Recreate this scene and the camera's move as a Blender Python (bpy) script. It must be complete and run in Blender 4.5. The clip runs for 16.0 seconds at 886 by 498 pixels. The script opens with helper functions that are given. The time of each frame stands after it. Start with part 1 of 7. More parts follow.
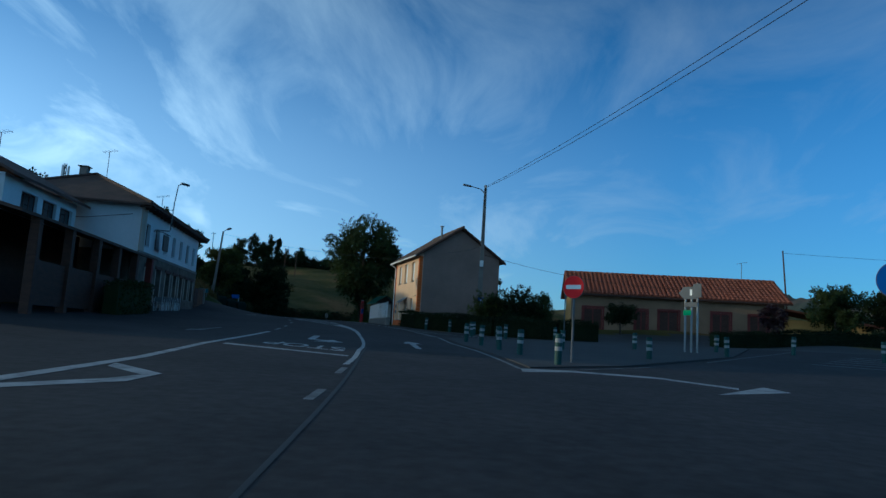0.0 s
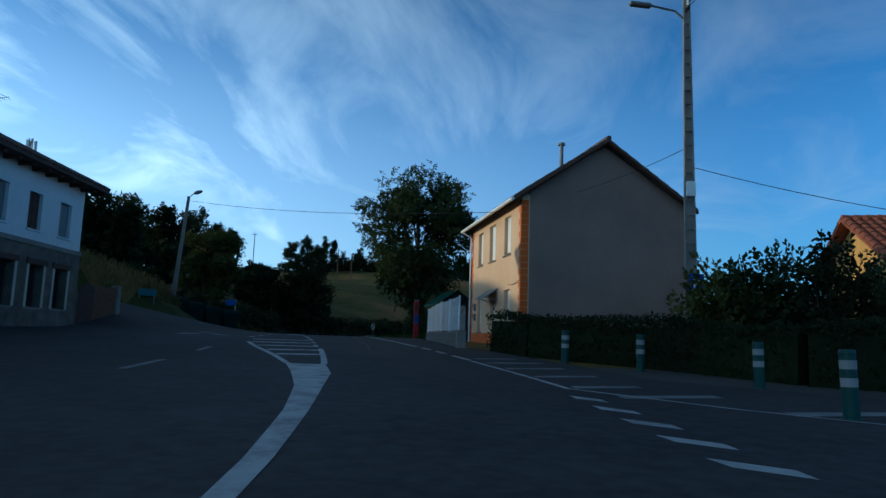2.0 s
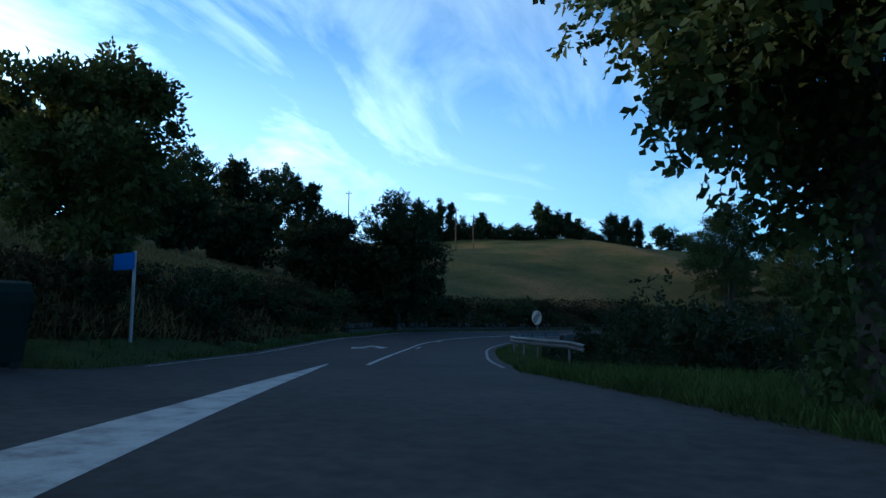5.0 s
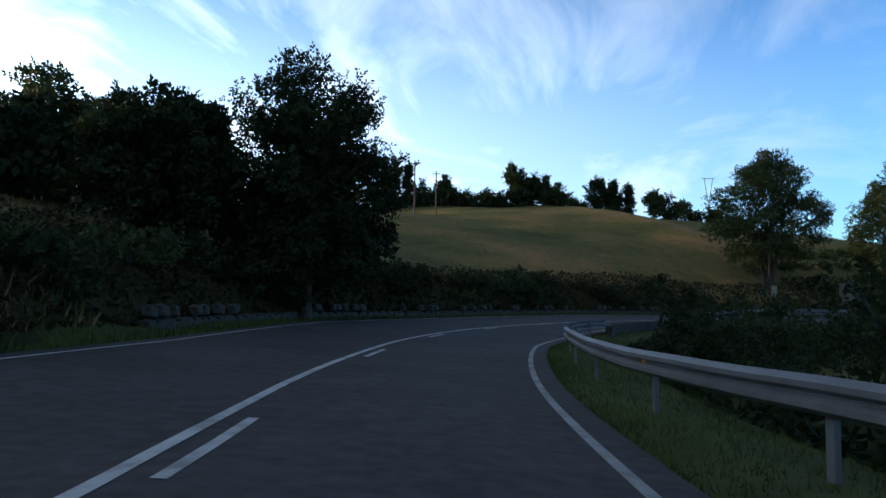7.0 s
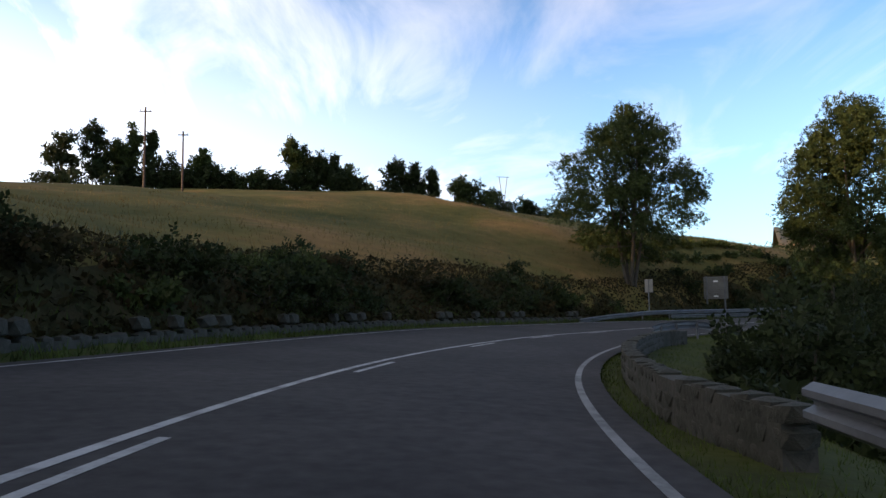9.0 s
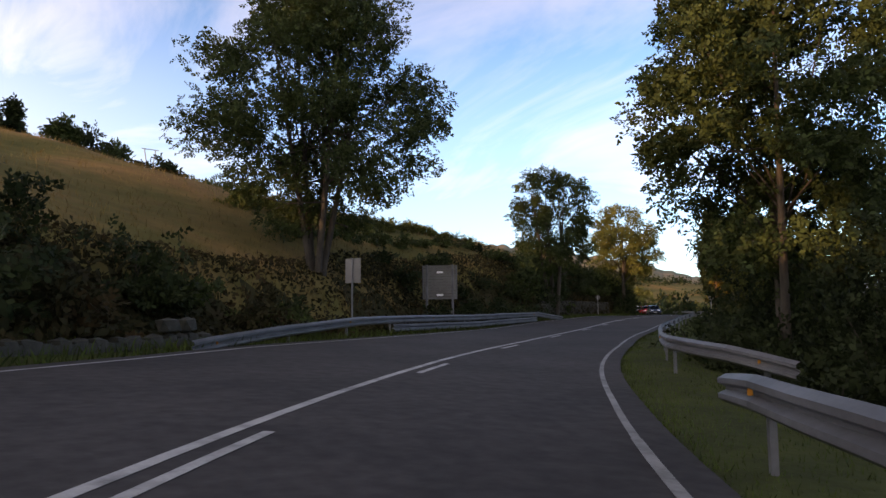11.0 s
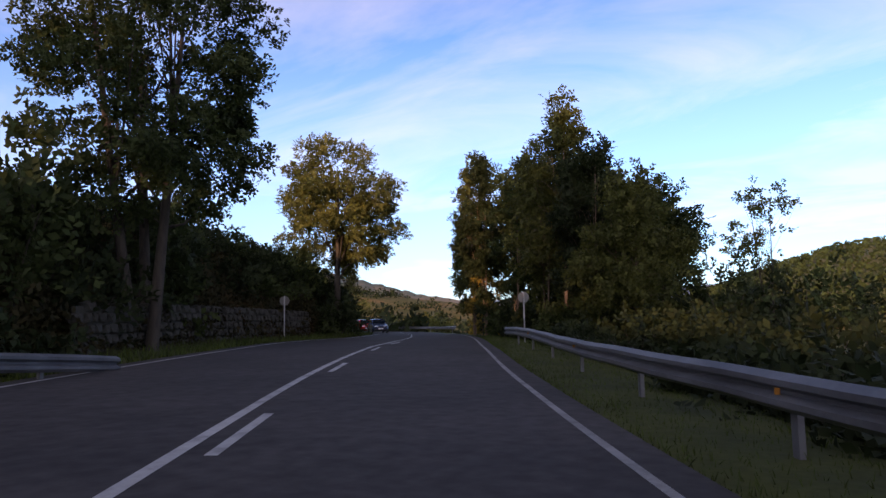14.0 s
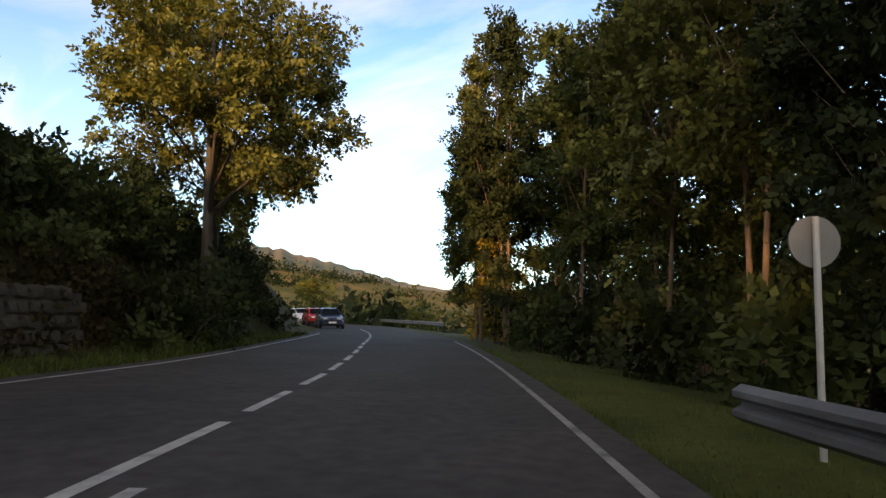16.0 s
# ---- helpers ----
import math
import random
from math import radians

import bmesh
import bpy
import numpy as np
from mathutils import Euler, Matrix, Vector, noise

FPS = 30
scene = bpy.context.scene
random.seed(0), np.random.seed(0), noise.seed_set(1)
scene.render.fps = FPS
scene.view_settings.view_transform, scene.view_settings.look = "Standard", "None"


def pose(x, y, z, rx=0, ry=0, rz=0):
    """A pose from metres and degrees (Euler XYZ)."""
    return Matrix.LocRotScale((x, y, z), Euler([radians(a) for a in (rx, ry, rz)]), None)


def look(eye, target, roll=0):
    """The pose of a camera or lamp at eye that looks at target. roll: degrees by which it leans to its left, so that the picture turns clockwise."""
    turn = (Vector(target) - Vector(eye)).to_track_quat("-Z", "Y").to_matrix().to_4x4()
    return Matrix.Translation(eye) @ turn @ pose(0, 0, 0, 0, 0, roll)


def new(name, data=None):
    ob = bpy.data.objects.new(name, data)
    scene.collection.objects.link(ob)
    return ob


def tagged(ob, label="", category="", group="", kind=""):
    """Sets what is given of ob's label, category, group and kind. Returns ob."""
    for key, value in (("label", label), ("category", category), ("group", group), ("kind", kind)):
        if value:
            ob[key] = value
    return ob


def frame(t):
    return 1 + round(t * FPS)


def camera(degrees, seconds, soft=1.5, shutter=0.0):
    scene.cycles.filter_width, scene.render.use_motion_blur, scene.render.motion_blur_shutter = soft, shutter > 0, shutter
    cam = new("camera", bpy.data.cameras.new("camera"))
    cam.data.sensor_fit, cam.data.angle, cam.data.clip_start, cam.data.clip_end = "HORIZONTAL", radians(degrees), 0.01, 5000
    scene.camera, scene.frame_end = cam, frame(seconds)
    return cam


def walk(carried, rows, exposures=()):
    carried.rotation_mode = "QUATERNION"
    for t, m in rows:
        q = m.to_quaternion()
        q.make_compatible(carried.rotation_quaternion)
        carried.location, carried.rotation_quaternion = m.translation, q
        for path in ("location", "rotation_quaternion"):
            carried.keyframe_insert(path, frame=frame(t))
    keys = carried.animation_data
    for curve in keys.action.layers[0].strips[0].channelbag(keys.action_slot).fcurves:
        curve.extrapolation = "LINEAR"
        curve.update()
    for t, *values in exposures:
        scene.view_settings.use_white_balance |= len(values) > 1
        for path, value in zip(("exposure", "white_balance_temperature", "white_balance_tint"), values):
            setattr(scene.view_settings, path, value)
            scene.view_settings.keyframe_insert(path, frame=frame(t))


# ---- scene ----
cam = camera(66.23, 16.0)
PATH = [
    (0, (0.000, 0.000, 1.120), (-0.029, 9.919, 2.392), 3.54),
    (0.5, (-0.311, 7.651, 1.354), (-0.516, 17.566, 2.632), 2.72),
    (1, (-0.694, 15.228, 1.562), (-1.142, 25.135, 2.846), 3.09),
    (1.5, (-1.480, 22.724, 1.767), (-2.213, 32.616, 3.031), 2.76),
    (2, (-2.390, 30.045, 2.010), (-3.429, 39.904, 3.325), 1.87),
    (2.5, (-3.582, 37.121, 2.271), (-4.948, 46.933, 3.637), 0.50),
    (3, (-4.920, 43.907, 2.515), (-6.820, 53.638, 3.813), 0.07),
    (3.5, (-6.548, 50.350, 2.754), (-8.980, 59.962, 4.052), 0.77),
    (4, (-8.354, 56.542, 2.940), (-11.183, 66.058, 4.137), 1.11),
    (4.5, (-10.279, 62.633, 3.077), (-13.144, 72.152, 4.168), 0.83),
    (5, (-12.178, 68.724, 3.122), (-14.936, 78.289, 4.077), 0.69),
    (5.5, (-14.004, 74.856, 3.079), (-16.637, 84.466, 3.920), 0.65),
    (6, (-15.767, 81.043, 2.976), (-18.302, 90.685, 3.746), 0.72),
    (6.5, (-17.473, 87.295, 2.841), (-19.893, 96.971, 3.559), 0.90),
    (7, (-19.017, 93.650, 2.712), (-21.169, 103.390, 3.420), 0.61),
    (7.5, (-20.415, 100.107, 2.594), (-22.066, 109.944, 3.304), -0.05),
    (8, (-21.440, 106.690, 2.490), (-22.316, 116.620, 3.281), -1.15),
    (8.5, (-21.887, 113.380, 2.401), (-21.900, 123.345, 3.231), -0.90),
    (9, (-21.702, 120.126, 2.328), (-20.703, 130.039, 3.178), -0.79),
    (9.5, (-20.773, 126.862, 2.265), (-18.622, 136.590, 3.127), -0.81),
    (10, (-19.014, 133.492, 2.207), (-15.645, 142.868, 3.073), -0.96),
    (10.5, (-16.405, 139.900, 2.150), (-11.877, 148.776, 3.000), -1.27),
    (11, (-12.788, 145.834, 2.098), (-7.316, 154.157, 2.985), -0.42),
    (11.5, (-8.687, 151.311, 2.058), (-2.333, 158.979, 2.964), 0.51),
    (12, (-4.203, 156.222, 2.017), (2.916, 163.182, 2.954), 1.28),
    (12.5, (0.507, 160.651, 1.975), (8.151, 167.028, 2.931), 1.64),
    (13, (5.409, 164.605, 1.983), (13.414, 170.515, 2.976), 0.83),
    (13.5, (10.381, 168.148, 2.013), (18.644, 173.696, 2.985), -0.13),
    (14, (15.293, 171.453, 2.066), (23.682, 176.791, 3.128), -1.09),
    (14.5, (20.111, 174.667, 2.139), (28.601, 179.845, 3.193), -1.48),
    (15, (24.855, 177.902, 2.234), (33.420, 182.941, 3.356), -1.45),
    (15.5, (29.686, 180.952, 2.319), (38.248, 186.018, 3.332), -0.45),
    (16, (34.442, 183.736, 2.358), (42.964, 188.887, 3.269), 0.88),
]
EXPOSURES = [(0.0, -1.15, 4350, -14), (2.5, -0.85, 4450, -12), (4.0, -0.4, 4450, -10), (6.5, 0.0, 5000, -3), (8.0, 0.5, 7000, 8), (10.5, 0.72, 7600, 18), (11.8, 0.72, 8600, 28), (13.0, 0.42, 6900, 32), (15.0, 0.5, 6900, 32), (16.0, 0.95, 8900, 14)]
walk(cam, [(t, look(eye, target, roll)) for t, eye, target, roll in PATH], EXPOSURES)

# ---- sky and sun ----
SUN_YAW, SUN_UP = 92.0, 7.4   # degrees to the left of +y, degrees above the horizon
world = bpy.data.worlds.new("evening_sky")
scene.world = world
world.use_nodes = True
wn, wl = world.node_tree.nodes, world.node_tree.links
back = wn["Background"]
sky = wn.new("ShaderNodeTexSky")
sky.sky_type, sky.sun_disc = "NISHITA", False
sky.sun_elevation, sky.sun_rotation = radians(SUN_UP + 5), radians(-SUN_YAW)
sky.air_density, sky.dust_density, sky.ozone_density = 1.0, 0.4, 3.0


def wmath(op, a, b=None):
    n = wn.new("ShaderNodeMath")
    n.operation = op
    for i, v in enumerate((a, b)):
        if v is None:
            continue
        if isinstance(v, (int, float)):
            n.inputs[i].default_value = v
        else:
            wl.new(v, n.inputs[i])
    return n.outputs[0]


coord = wn.new("ShaderNodeTexCoord")
sep = wn.new("ShaderNodeSeparateXYZ")
wl.new(coord.outputs["Generated"], sep.inputs[0])
lift = wmath("ADD", wmath("MAXIMUM", sep.outputs[2], 0.0), 0.12)
comb = wn.new("ShaderNodeCombineXYZ")
wl.new(wmath("DIVIDE", sep.outputs[0], lift), comb.inputs[0])
wl.new(wmath("DIVIDE", sep.outputs[1], lift), comb.inputs[1])
# wisps: a broad mask times streaks combed by a warped noise
mapw = wn.new("ShaderNodeMapping")
mapw.inputs["Rotation"].default_value = (0, 0, radians(-24))
mapw.inputs["Scale"].default_value = (1.25, 0.62, 1)
wl.new(comb.outputs[0], mapw.inputs[0])
streak = wn.new("ShaderNodeTexNoise")
streak.inputs["Scale"].default_value, streak.inputs["Detail"].default_value = 1.15, 9
streak.inputs["Roughness"].default_value, streak.inputs["Distortion"].default_value = 0.60, 0.85
wl.new(mapw.outputs[0], streak.inputs["Vector"])
broad = wn.new("ShaderNodeTexNoise")
broad.inputs["Scale"].default_value, broad.inputs["Detail"].default_value = 0.42, 3
wl.new(comb.outputs[0], broad.inputs["Vector"])
mix = wmath("ADD", wmath("MULTIPLY", streak.outputs[0], 0.62), wmath("MULTIPLY", broad.outputs[0], 0.5))
ramp = wn.new("ShaderNodeMapRange")
ramp.inputs["From Min"].default_value, ramp.inputs["From Max"].default_value = 0.45, 0.67
wl.new(mix, ramp.inputs["Value"])
# the haze and veil thicken towards the sun
sx, sy = -math.sin(radians(SUN_YAW)), math.cos(radians(SUN_YAW))
toward = wmath("ADD", wmath("MULTIPLY", sep.outputs[0], sx), wmath("MULTIPLY", sep.outputs[1], sy))
veil = wn.new("ShaderNodeMapRange")
veil.inputs["From Min"].default_value, veil.inputs["From Max"].default_value = -0.35, 0.75
veil.inputs["To Min"].default_value, veil.inputs["To Max"].default_value = 0.15, 1.0
wl.new(toward, veil.inputs["Value"])
haze = wn.new("ShaderNodeMapRange")
haze.inputs["From Min"].default_value, haze.inputs["From Max"].default_value = 0.0, 0.50
haze.inputs["To Min"].default_value, haze.inputs["To Max"].default_value = 0.85, 0.0
wl.new(sep.outputs[2], haze.inputs["Value"])
wisps = wmath("MULTIPLY", ramp.outputs[0], wmath("ADD", wmath("MULTIPLY", veil.outputs[0], 0.8), 0.2))
cloudy = wmath("MAXIMUM", wisps, wmath("MULTIPLY", haze.outputs[0], wmath("ADD", wmath("MULTIPLY", veil.outputs[0], 0.8), 0.2)))
tint = wn.new("ShaderNodeMix")
tint.data_type, tint.blend_type = "RGBA", "MULTIPLY"
tint.inputs["Factor"].default_value = 1.0
wl.new(sky.outputs[0], tint.inputs["A"])
tint.inputs["B"].default_value = (0.88, 1.62, 2.14, 1)
cloud_mix = wn.new("ShaderNodeMix")
cloud_mix.data_type = "RGBA"
wl.new(cloudy, cloud_mix.inputs["Factor"])
wl.new(tint.outputs["Result"], cloud_mix.inputs["A"])
cloud_col = wn.new("ShaderNodeMix")
cloud_col.data_type = "RGBA"
wl.new(veil.outputs[0], cloud_col.inputs["Factor"])
cloud_col.inputs["A"].default_value = (8.0, 7.0, 7.2, 1)
cloud_col.inputs["B"].default_value = (21.0, 21.0, 21.0, 1)
wl.new(cloud_col.outputs["Result"], cloud_mix.inputs["B"])
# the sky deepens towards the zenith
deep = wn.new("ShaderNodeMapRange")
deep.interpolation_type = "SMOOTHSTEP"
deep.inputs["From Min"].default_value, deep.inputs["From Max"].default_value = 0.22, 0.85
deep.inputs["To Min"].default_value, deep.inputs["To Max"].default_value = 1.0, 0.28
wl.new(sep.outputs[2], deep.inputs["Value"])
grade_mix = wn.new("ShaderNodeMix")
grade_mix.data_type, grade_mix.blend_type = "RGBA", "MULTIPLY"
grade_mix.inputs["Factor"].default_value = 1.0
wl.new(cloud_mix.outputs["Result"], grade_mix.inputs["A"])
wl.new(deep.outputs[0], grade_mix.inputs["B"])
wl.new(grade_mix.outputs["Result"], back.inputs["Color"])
back.inputs["Strength"].default_value = 0.12

sun = new("sun", bpy.data.lights.new("sun", "SUN"))
sun.data.energy, sun.data.angle, sun.data.color = 4.6, radians(0.6), (1.0, 0.66, 0.36)
el = radians(SUN_UP)
sun_at = Vector((sx * math.cos(el), sy * math.cos(el), math.sin(el)))
sun.matrix_world = look(sun_at * 50, (0, 0, 0))


# ---- materials ----
def mat(name, c1, c2=None, scale=3.0, rough=0.8, bump=0.0, metal=0.0, fine=0.0, stretch=(1, 1, 1), island=0.0, spec=0.4, c3=None, trans=0.0):
    m = bpy.data.materials.new(name)
    m.use_nodes = True
    n, l = m.node_tree.nodes, m.node_tree.links
    b = n["Principled BSDF"]
    b.inputs["Roughness"].default_value, b.inputs["Metallic"].default_value = rough, metal
    b.inputs["Specular IOR Level"].default_value = spec
    c2 = c2 or tuple(v * 0.75 for v in c1)
    tc = n.new("ShaderNodeTexCoord")
    mp = n.new("ShaderNodeMapping")
    mp.inputs["Scale"].default_value = stretch
    l.new(tc.outputs["Object"], mp.inputs[0])
    big = n.new("ShaderNodeTexNoise")
    big.inputs["Scale"].default_value, big.inputs["Detail"].default_value = scale, 6
    big.inputs["Roughness"].default_value = 0.62
    l.new(mp.outputs[0], big.inputs["Vector"])
    cr = n.new("ShaderNodeValToRGB")
    cr.color_ramp.elements[0].position, cr.color_ramp.elements[1].position = 0.34, 0.66
    cr.color_ramp.elements[0].color, cr.color_ramp.elements[1].color = (*c2, 1), (*c1, 1)
    if c3:
        e = cr.color_ramp.elements.new(0.5)
        e.color = (*c3, 1)
    l.new(big.outputs[0], cr.inputs[0])
    out = cr.outputs[0]
    if fine or island:
        hsv = n.new("ShaderNodeHueSaturation")
        if island:
            geo = n.new("ShaderNodeNewGeometry")
            src = geo.outputs["Random Per Island"]
        else:
            fn = n.new("ShaderNodeTexNoise")
            fn.inputs["Scale"].default_value, fn.inputs["Detail"].default_value = scale * 14, 3
            l.new(mp.outputs[0], fn.inputs["Vector"])
            src = fn.outputs[0]
        mr = n.new("ShaderNodeMapRange")
        a = island or fine
        mr.inputs["To Min"].default_value, mr.inputs["To Max"].default_value = 1 - a, 1 + a
        l.new(src, mr.inputs["Value"])
        l.new(mr.outputs[0], hsv.inputs["Value"])
        l.new(out, hsv.inputs["Color"])
        out = hsv.outputs[0]
    l.new(out, b.inputs["Base Color"])
    if bump:
        fb = n.new("ShaderNodeTexNoise")
        fb.inputs["Scale"].default_value, fb.inputs["Detail"].default_value = scale * 9, 5
        l.new(mp.outputs[0], fb.inputs["Vector"])
        bp = n.new("ShaderNodeBump")
        bp.inputs["Strength"].default_value, bp.inputs["Distance"].default_value = bump, 0.02
        l.new(fb.outputs[0], bp.inputs["Height"])
        l.new(bp.outputs[0], b.inputs["Normal"])
    if trans:
        tr = n.new("ShaderNodeBsdfTranslucent")
        l.new(out, tr.inputs["Color"])
        ms = n.new("ShaderNodeMixShader")
        ms.inputs[0].default_value = trans
        l.new(b.outputs[0], ms.inputs[1])
        l.new(tr.outputs[0], ms.inputs[2])
        l.new(ms.outputs[0], n["Material Output"].inputs["Surface"])
    return m


ASPHALT = mat("asphalt", (0.053, 0.049, 0.049), (0.034, 0.032, 0.033), 0.35, 0.9, 0.6, fine=0.55, spec=0.15)
SLAB = mat("pavement_slab", (0.050, 0.048, 0.047), (0.034, 0.033, 0.033), 0.6, 0.9, 0.3, fine=0.2)
PAINT = mat("road_paint", (0.40, 0.40, 0.40), (0.17, 0.17, 0.17), 2.2, 0.7, 0.2, fine=0.2, c3=(0.33, 0.33, 0.33))
FAINT = mat("worn_road_paint", (0.22, 0.22, 0.22), (0.08, 0.08, 0.08), 1.6, 0.8, 0.2, fine=0.3)
EDGE = mat("thin_worn_paint", (0.24, 0.24, 0.24), (0.10, 0.10, 0.10), 2.0, 0.75, 0.2, fine=0.25, c3=(0.19, 0.19, 0.19))
TAR = mat("tar_seam", (0.02, 0.02, 0.02), (0.03, 0.03, 0.03), 3, 0.7)
GRASS = mat("meadow", (0.195, 0.116, 0.048), (0.056, 0.058, 0.019), 0.06, 0.95, 0.5, fine=0.35, c3=(0.100, 0.086, 0.028), spec=0.05)
# Dark bank turf with the shade of the slope's foot in its colour.
BANKSHADE = mat("shaded_bank_turf", (0.046, 0.036, 0.019), (0.020, 0.019, 0.010), 0.8, 0.95, 0.7, fine=0.4, c3=(0.034, 0.033, 0.014), spec=0.05)
VERGE = mat("verge_turf", (0.058, 0.066, 0.016), (0.030, 0.037, 0.011), 0.7, 0.95, 0.5, fine=0.35, spec=0.1)
BLADE = mat("verge_grass", (0.068, 0.095, 0.018), (0.032, 0.048, 0.010), 0.6, 0.8, 0, island=0.45, spec=0.2, trans=0.25)
DRYBLADE = mat("dry_grass", (0.20, 0.135, 0.055), (0.085, 0.075, 0.025), 0.12, 0.9, 0, island=0.4, spec=0.1, trans=0.25)
LEAF = mat("leaves_green", (0.050, 0.066, 0.018), (0.026, 0.038, 0.012), 0.5, 0.7, 0, island=0.34, spec=0.18, trans=0.3)
# Own colour of the lime trees; on ash and laurel it carries sunlight.
LEAF_Y = mat("leaves_yellow_green", (0.118, 0.116, 0.022), (0.060, 0.068, 0.014), 0.5, 0.6, 0, island=0.5, spec=0.3, trans=0.3)
# Darker than LEAF; also stands in for shade inside the wood.
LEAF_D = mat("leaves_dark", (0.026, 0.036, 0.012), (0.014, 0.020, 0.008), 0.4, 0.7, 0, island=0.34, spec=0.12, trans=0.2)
LEAF_O = mat("leaves_ochre", (0.30, 0.20, 0.02), (0.16, 0.12, 0.02), 0.6, 0.6, 0, island=0.5, spec=0.3, trans=0.3)
# Brighter olive copy of LEAF with sunlight put into the colour.
LEAF_SUN = mat("leaves_olive_sunlit", (0.088, 0.092, 0.020), (0.044, 0.052, 0.013), 0.5, 0.7, 0, island=0.34, spec=0.18, trans=0.3)
BRACKEN = mat("brown_bracken", (0.052, 0.034, 0.016), (0.022, 0.018, 0.009), 0.5, 0.8, 0, island=0.34, spec=0.08, trans=0.15, c3=(0.030, 0.028, 0.012))
LEAF_P = mat("leaves_purple", (0.045, 0.018, 0.022), (0.025, 0.010, 0.014), 0.6, 0.6, 0, island=0.5, trans=0.2)
BARK = mat("bark", (0.065, 0.052, 0.04), (0.03, 0.025, 0.02), 2.0, 0.95, 0.8, stretch=(4, 4, 1))
BARK_P = mat("bark_pale", (0.17, 0.11, 0.075), (0.08, 0.055, 0.04), 2.0, 0.9, 0.5, stretch=(4, 4, 1))
GALV = mat("galvanised_steel", (0.155, 0.157, 0.168), (0.09, 0.09, 0.095), 1.2, 0.55, 0.1, metal=0.35, fine=0.15)
SIGNBACK = mat("dark_sign_back", (0.085, 0.09, 0.10), (0.06, 0.064, 0.072), 0.8, 0.6, 0.1, metal=0.2, fine=0.1)
GALV_BACK = mat("aluminium_sheet", (0.17, 0.165, 0.16), (0.11, 0.105, 0.10), 0.8, 0.6, 0.1, metal=0.3, fine=0.1)
CONCRETE = mat("concrete", (0.25, 0.23, 0.20), (0.16, 0.145, 0.13), 0.8, 0.95, 0.4, fine=0.15)
BLOCK = mat("concrete_block", (0.21, 0.195, 0.175), (0.13, 0.12, 0.11), 1.1, 0.95, 0.5, fine=0.2)
MOSSY = mat("mossy_stone", (0.060, 0.054, 0.046), (0.020, 0.022, 0.014), 1.6, 0.95, 0.8, fine=0.3)
STONE = mat("stone", (0.17, 0.145, 0.115), (0.07, 0.062, 0.05), 1.3, 0.95, 0.8, fine=0.25)
PLASTER = mat("cream_plaster", (0.66, 0.45, 0.28), (0.57, 0.38, 0.23), 0.5, 0.95, 0.25, fine=0.05)
GABLE = mat("brown_grey_plaster", (0.27, 0.20, 0.16), (0.21, 0.155, 0.125), 0.4, 0.95, 0.3, fine=0.06)
ORANGE = mat("orange_plinth_paint", (0.58, 0.14, 0.018), (0.48, 0.11, 0.016), 0.7, 0.85, 0.2, fine=0.06)
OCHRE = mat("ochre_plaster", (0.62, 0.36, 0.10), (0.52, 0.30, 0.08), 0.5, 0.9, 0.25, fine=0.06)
WHITEWALL = mat("whitewash", (0.74, 0.75, 0.76), (0.64, 0.65, 0.66), 0.5, 0.9, 0.2, fine=0.05)
# Browner plaster that carries the shade of the low house's front.
SHADEWALL = mat("shaded_plaster", (0.27, 0.175, 0.10), (0.20, 0.13, 0.075), 0.5, 0.9, 0.3, fine=0.06)
BEIGE = mat("beige_render", (0.50, 0.43, 0.34), (0.40, 0.34, 0.27), 0.5, 0.9, 0.3, fine=0.06)
WOOD_D = mat("dark_stained_wood", (0.075, 0.035, 0.02), (0.04, 0.02, 0.012), 2.5, 0.7, 0.3, stretch=(1, 1, 5))
WOOD = mat("brown_wood", (0.16, 0.08, 0.04), (0.09, 0.045, 0.022), 2.5, 0.75, 0.3, stretch=(1, 1, 5))
REDWOOD = mat("red_brown_paint", (0.16, 0.035, 0.025), (0.11, 0.025, 0.02), 1.5, 0.7, 0.15)
TILE = mat("clay_tile", (0.36, 0.115, 0.055), (0.20, 0.065, 0.035), 1.0, 0.9, 0.4, fine=0.25)
TILE_D = mat("old_roof_tile", (0.12, 0.075, 0.055), (0.07, 0.05, 0.04), 1.0, 0.9, 0.4, fine=0.25)
WHITE = mat("white_paint", (0.78, 0.78, 0.76), (0.70, 0.70, 0.68), 1.5, 0.5, 0.05)
DARKGLASS = mat("window_glass", (0.02, 0.025, 0.03), (0.015, 0.018, 0.02), 1.0, 0.06, 0, spec=0.6)
BLACK = mat("black_metal", (0.02, 0.02, 0.022), (0.015, 0.015, 0.016), 2, 0.5, 0.05)
GREY = mat("grey_metal", (0.22, 0.225, 0.235), (0.16, 0.165, 0.17), 1.2, 0.5, 0.05, metal=0.4)
GREENROOF = mat("green_sheet_roof", (0.03, 0.11, 0.075), (0.022, 0.085, 0.06), 1.2, 0.55, 0.1)
BOARD = mat("pale_panel", (0.46, 0.43, 0.36), (0.34, 0.32, 0.27), 0.9, 0.8, 0.1, fine=0.1)
RED = mat("red_sign", (0.62, 0.008, 0.015), (0.54, 0.007, 0.012), 1, 0.55, spec=0.2)
TOTEM = mat("dark_red_enamel", (0.34, 0.018, 0.028), (0.27, 0.015, 0.022), 1, 0.5)
SIGNWHITE = mat("white_sign", (0.80, 0.80, 0.79), (0.74, 0.74, 0.73), 1, 0.4)
BLUE = mat("blue_sign", (0.015, 0.08, 0.34), (0.012, 0.065, 0.28), 1, 0.6, spec=0.2)
CYAN = mat("turquoise_sign", (0.02, 0.11, 0.13), (0.018, 0.09, 0.11), 1, 0.5)
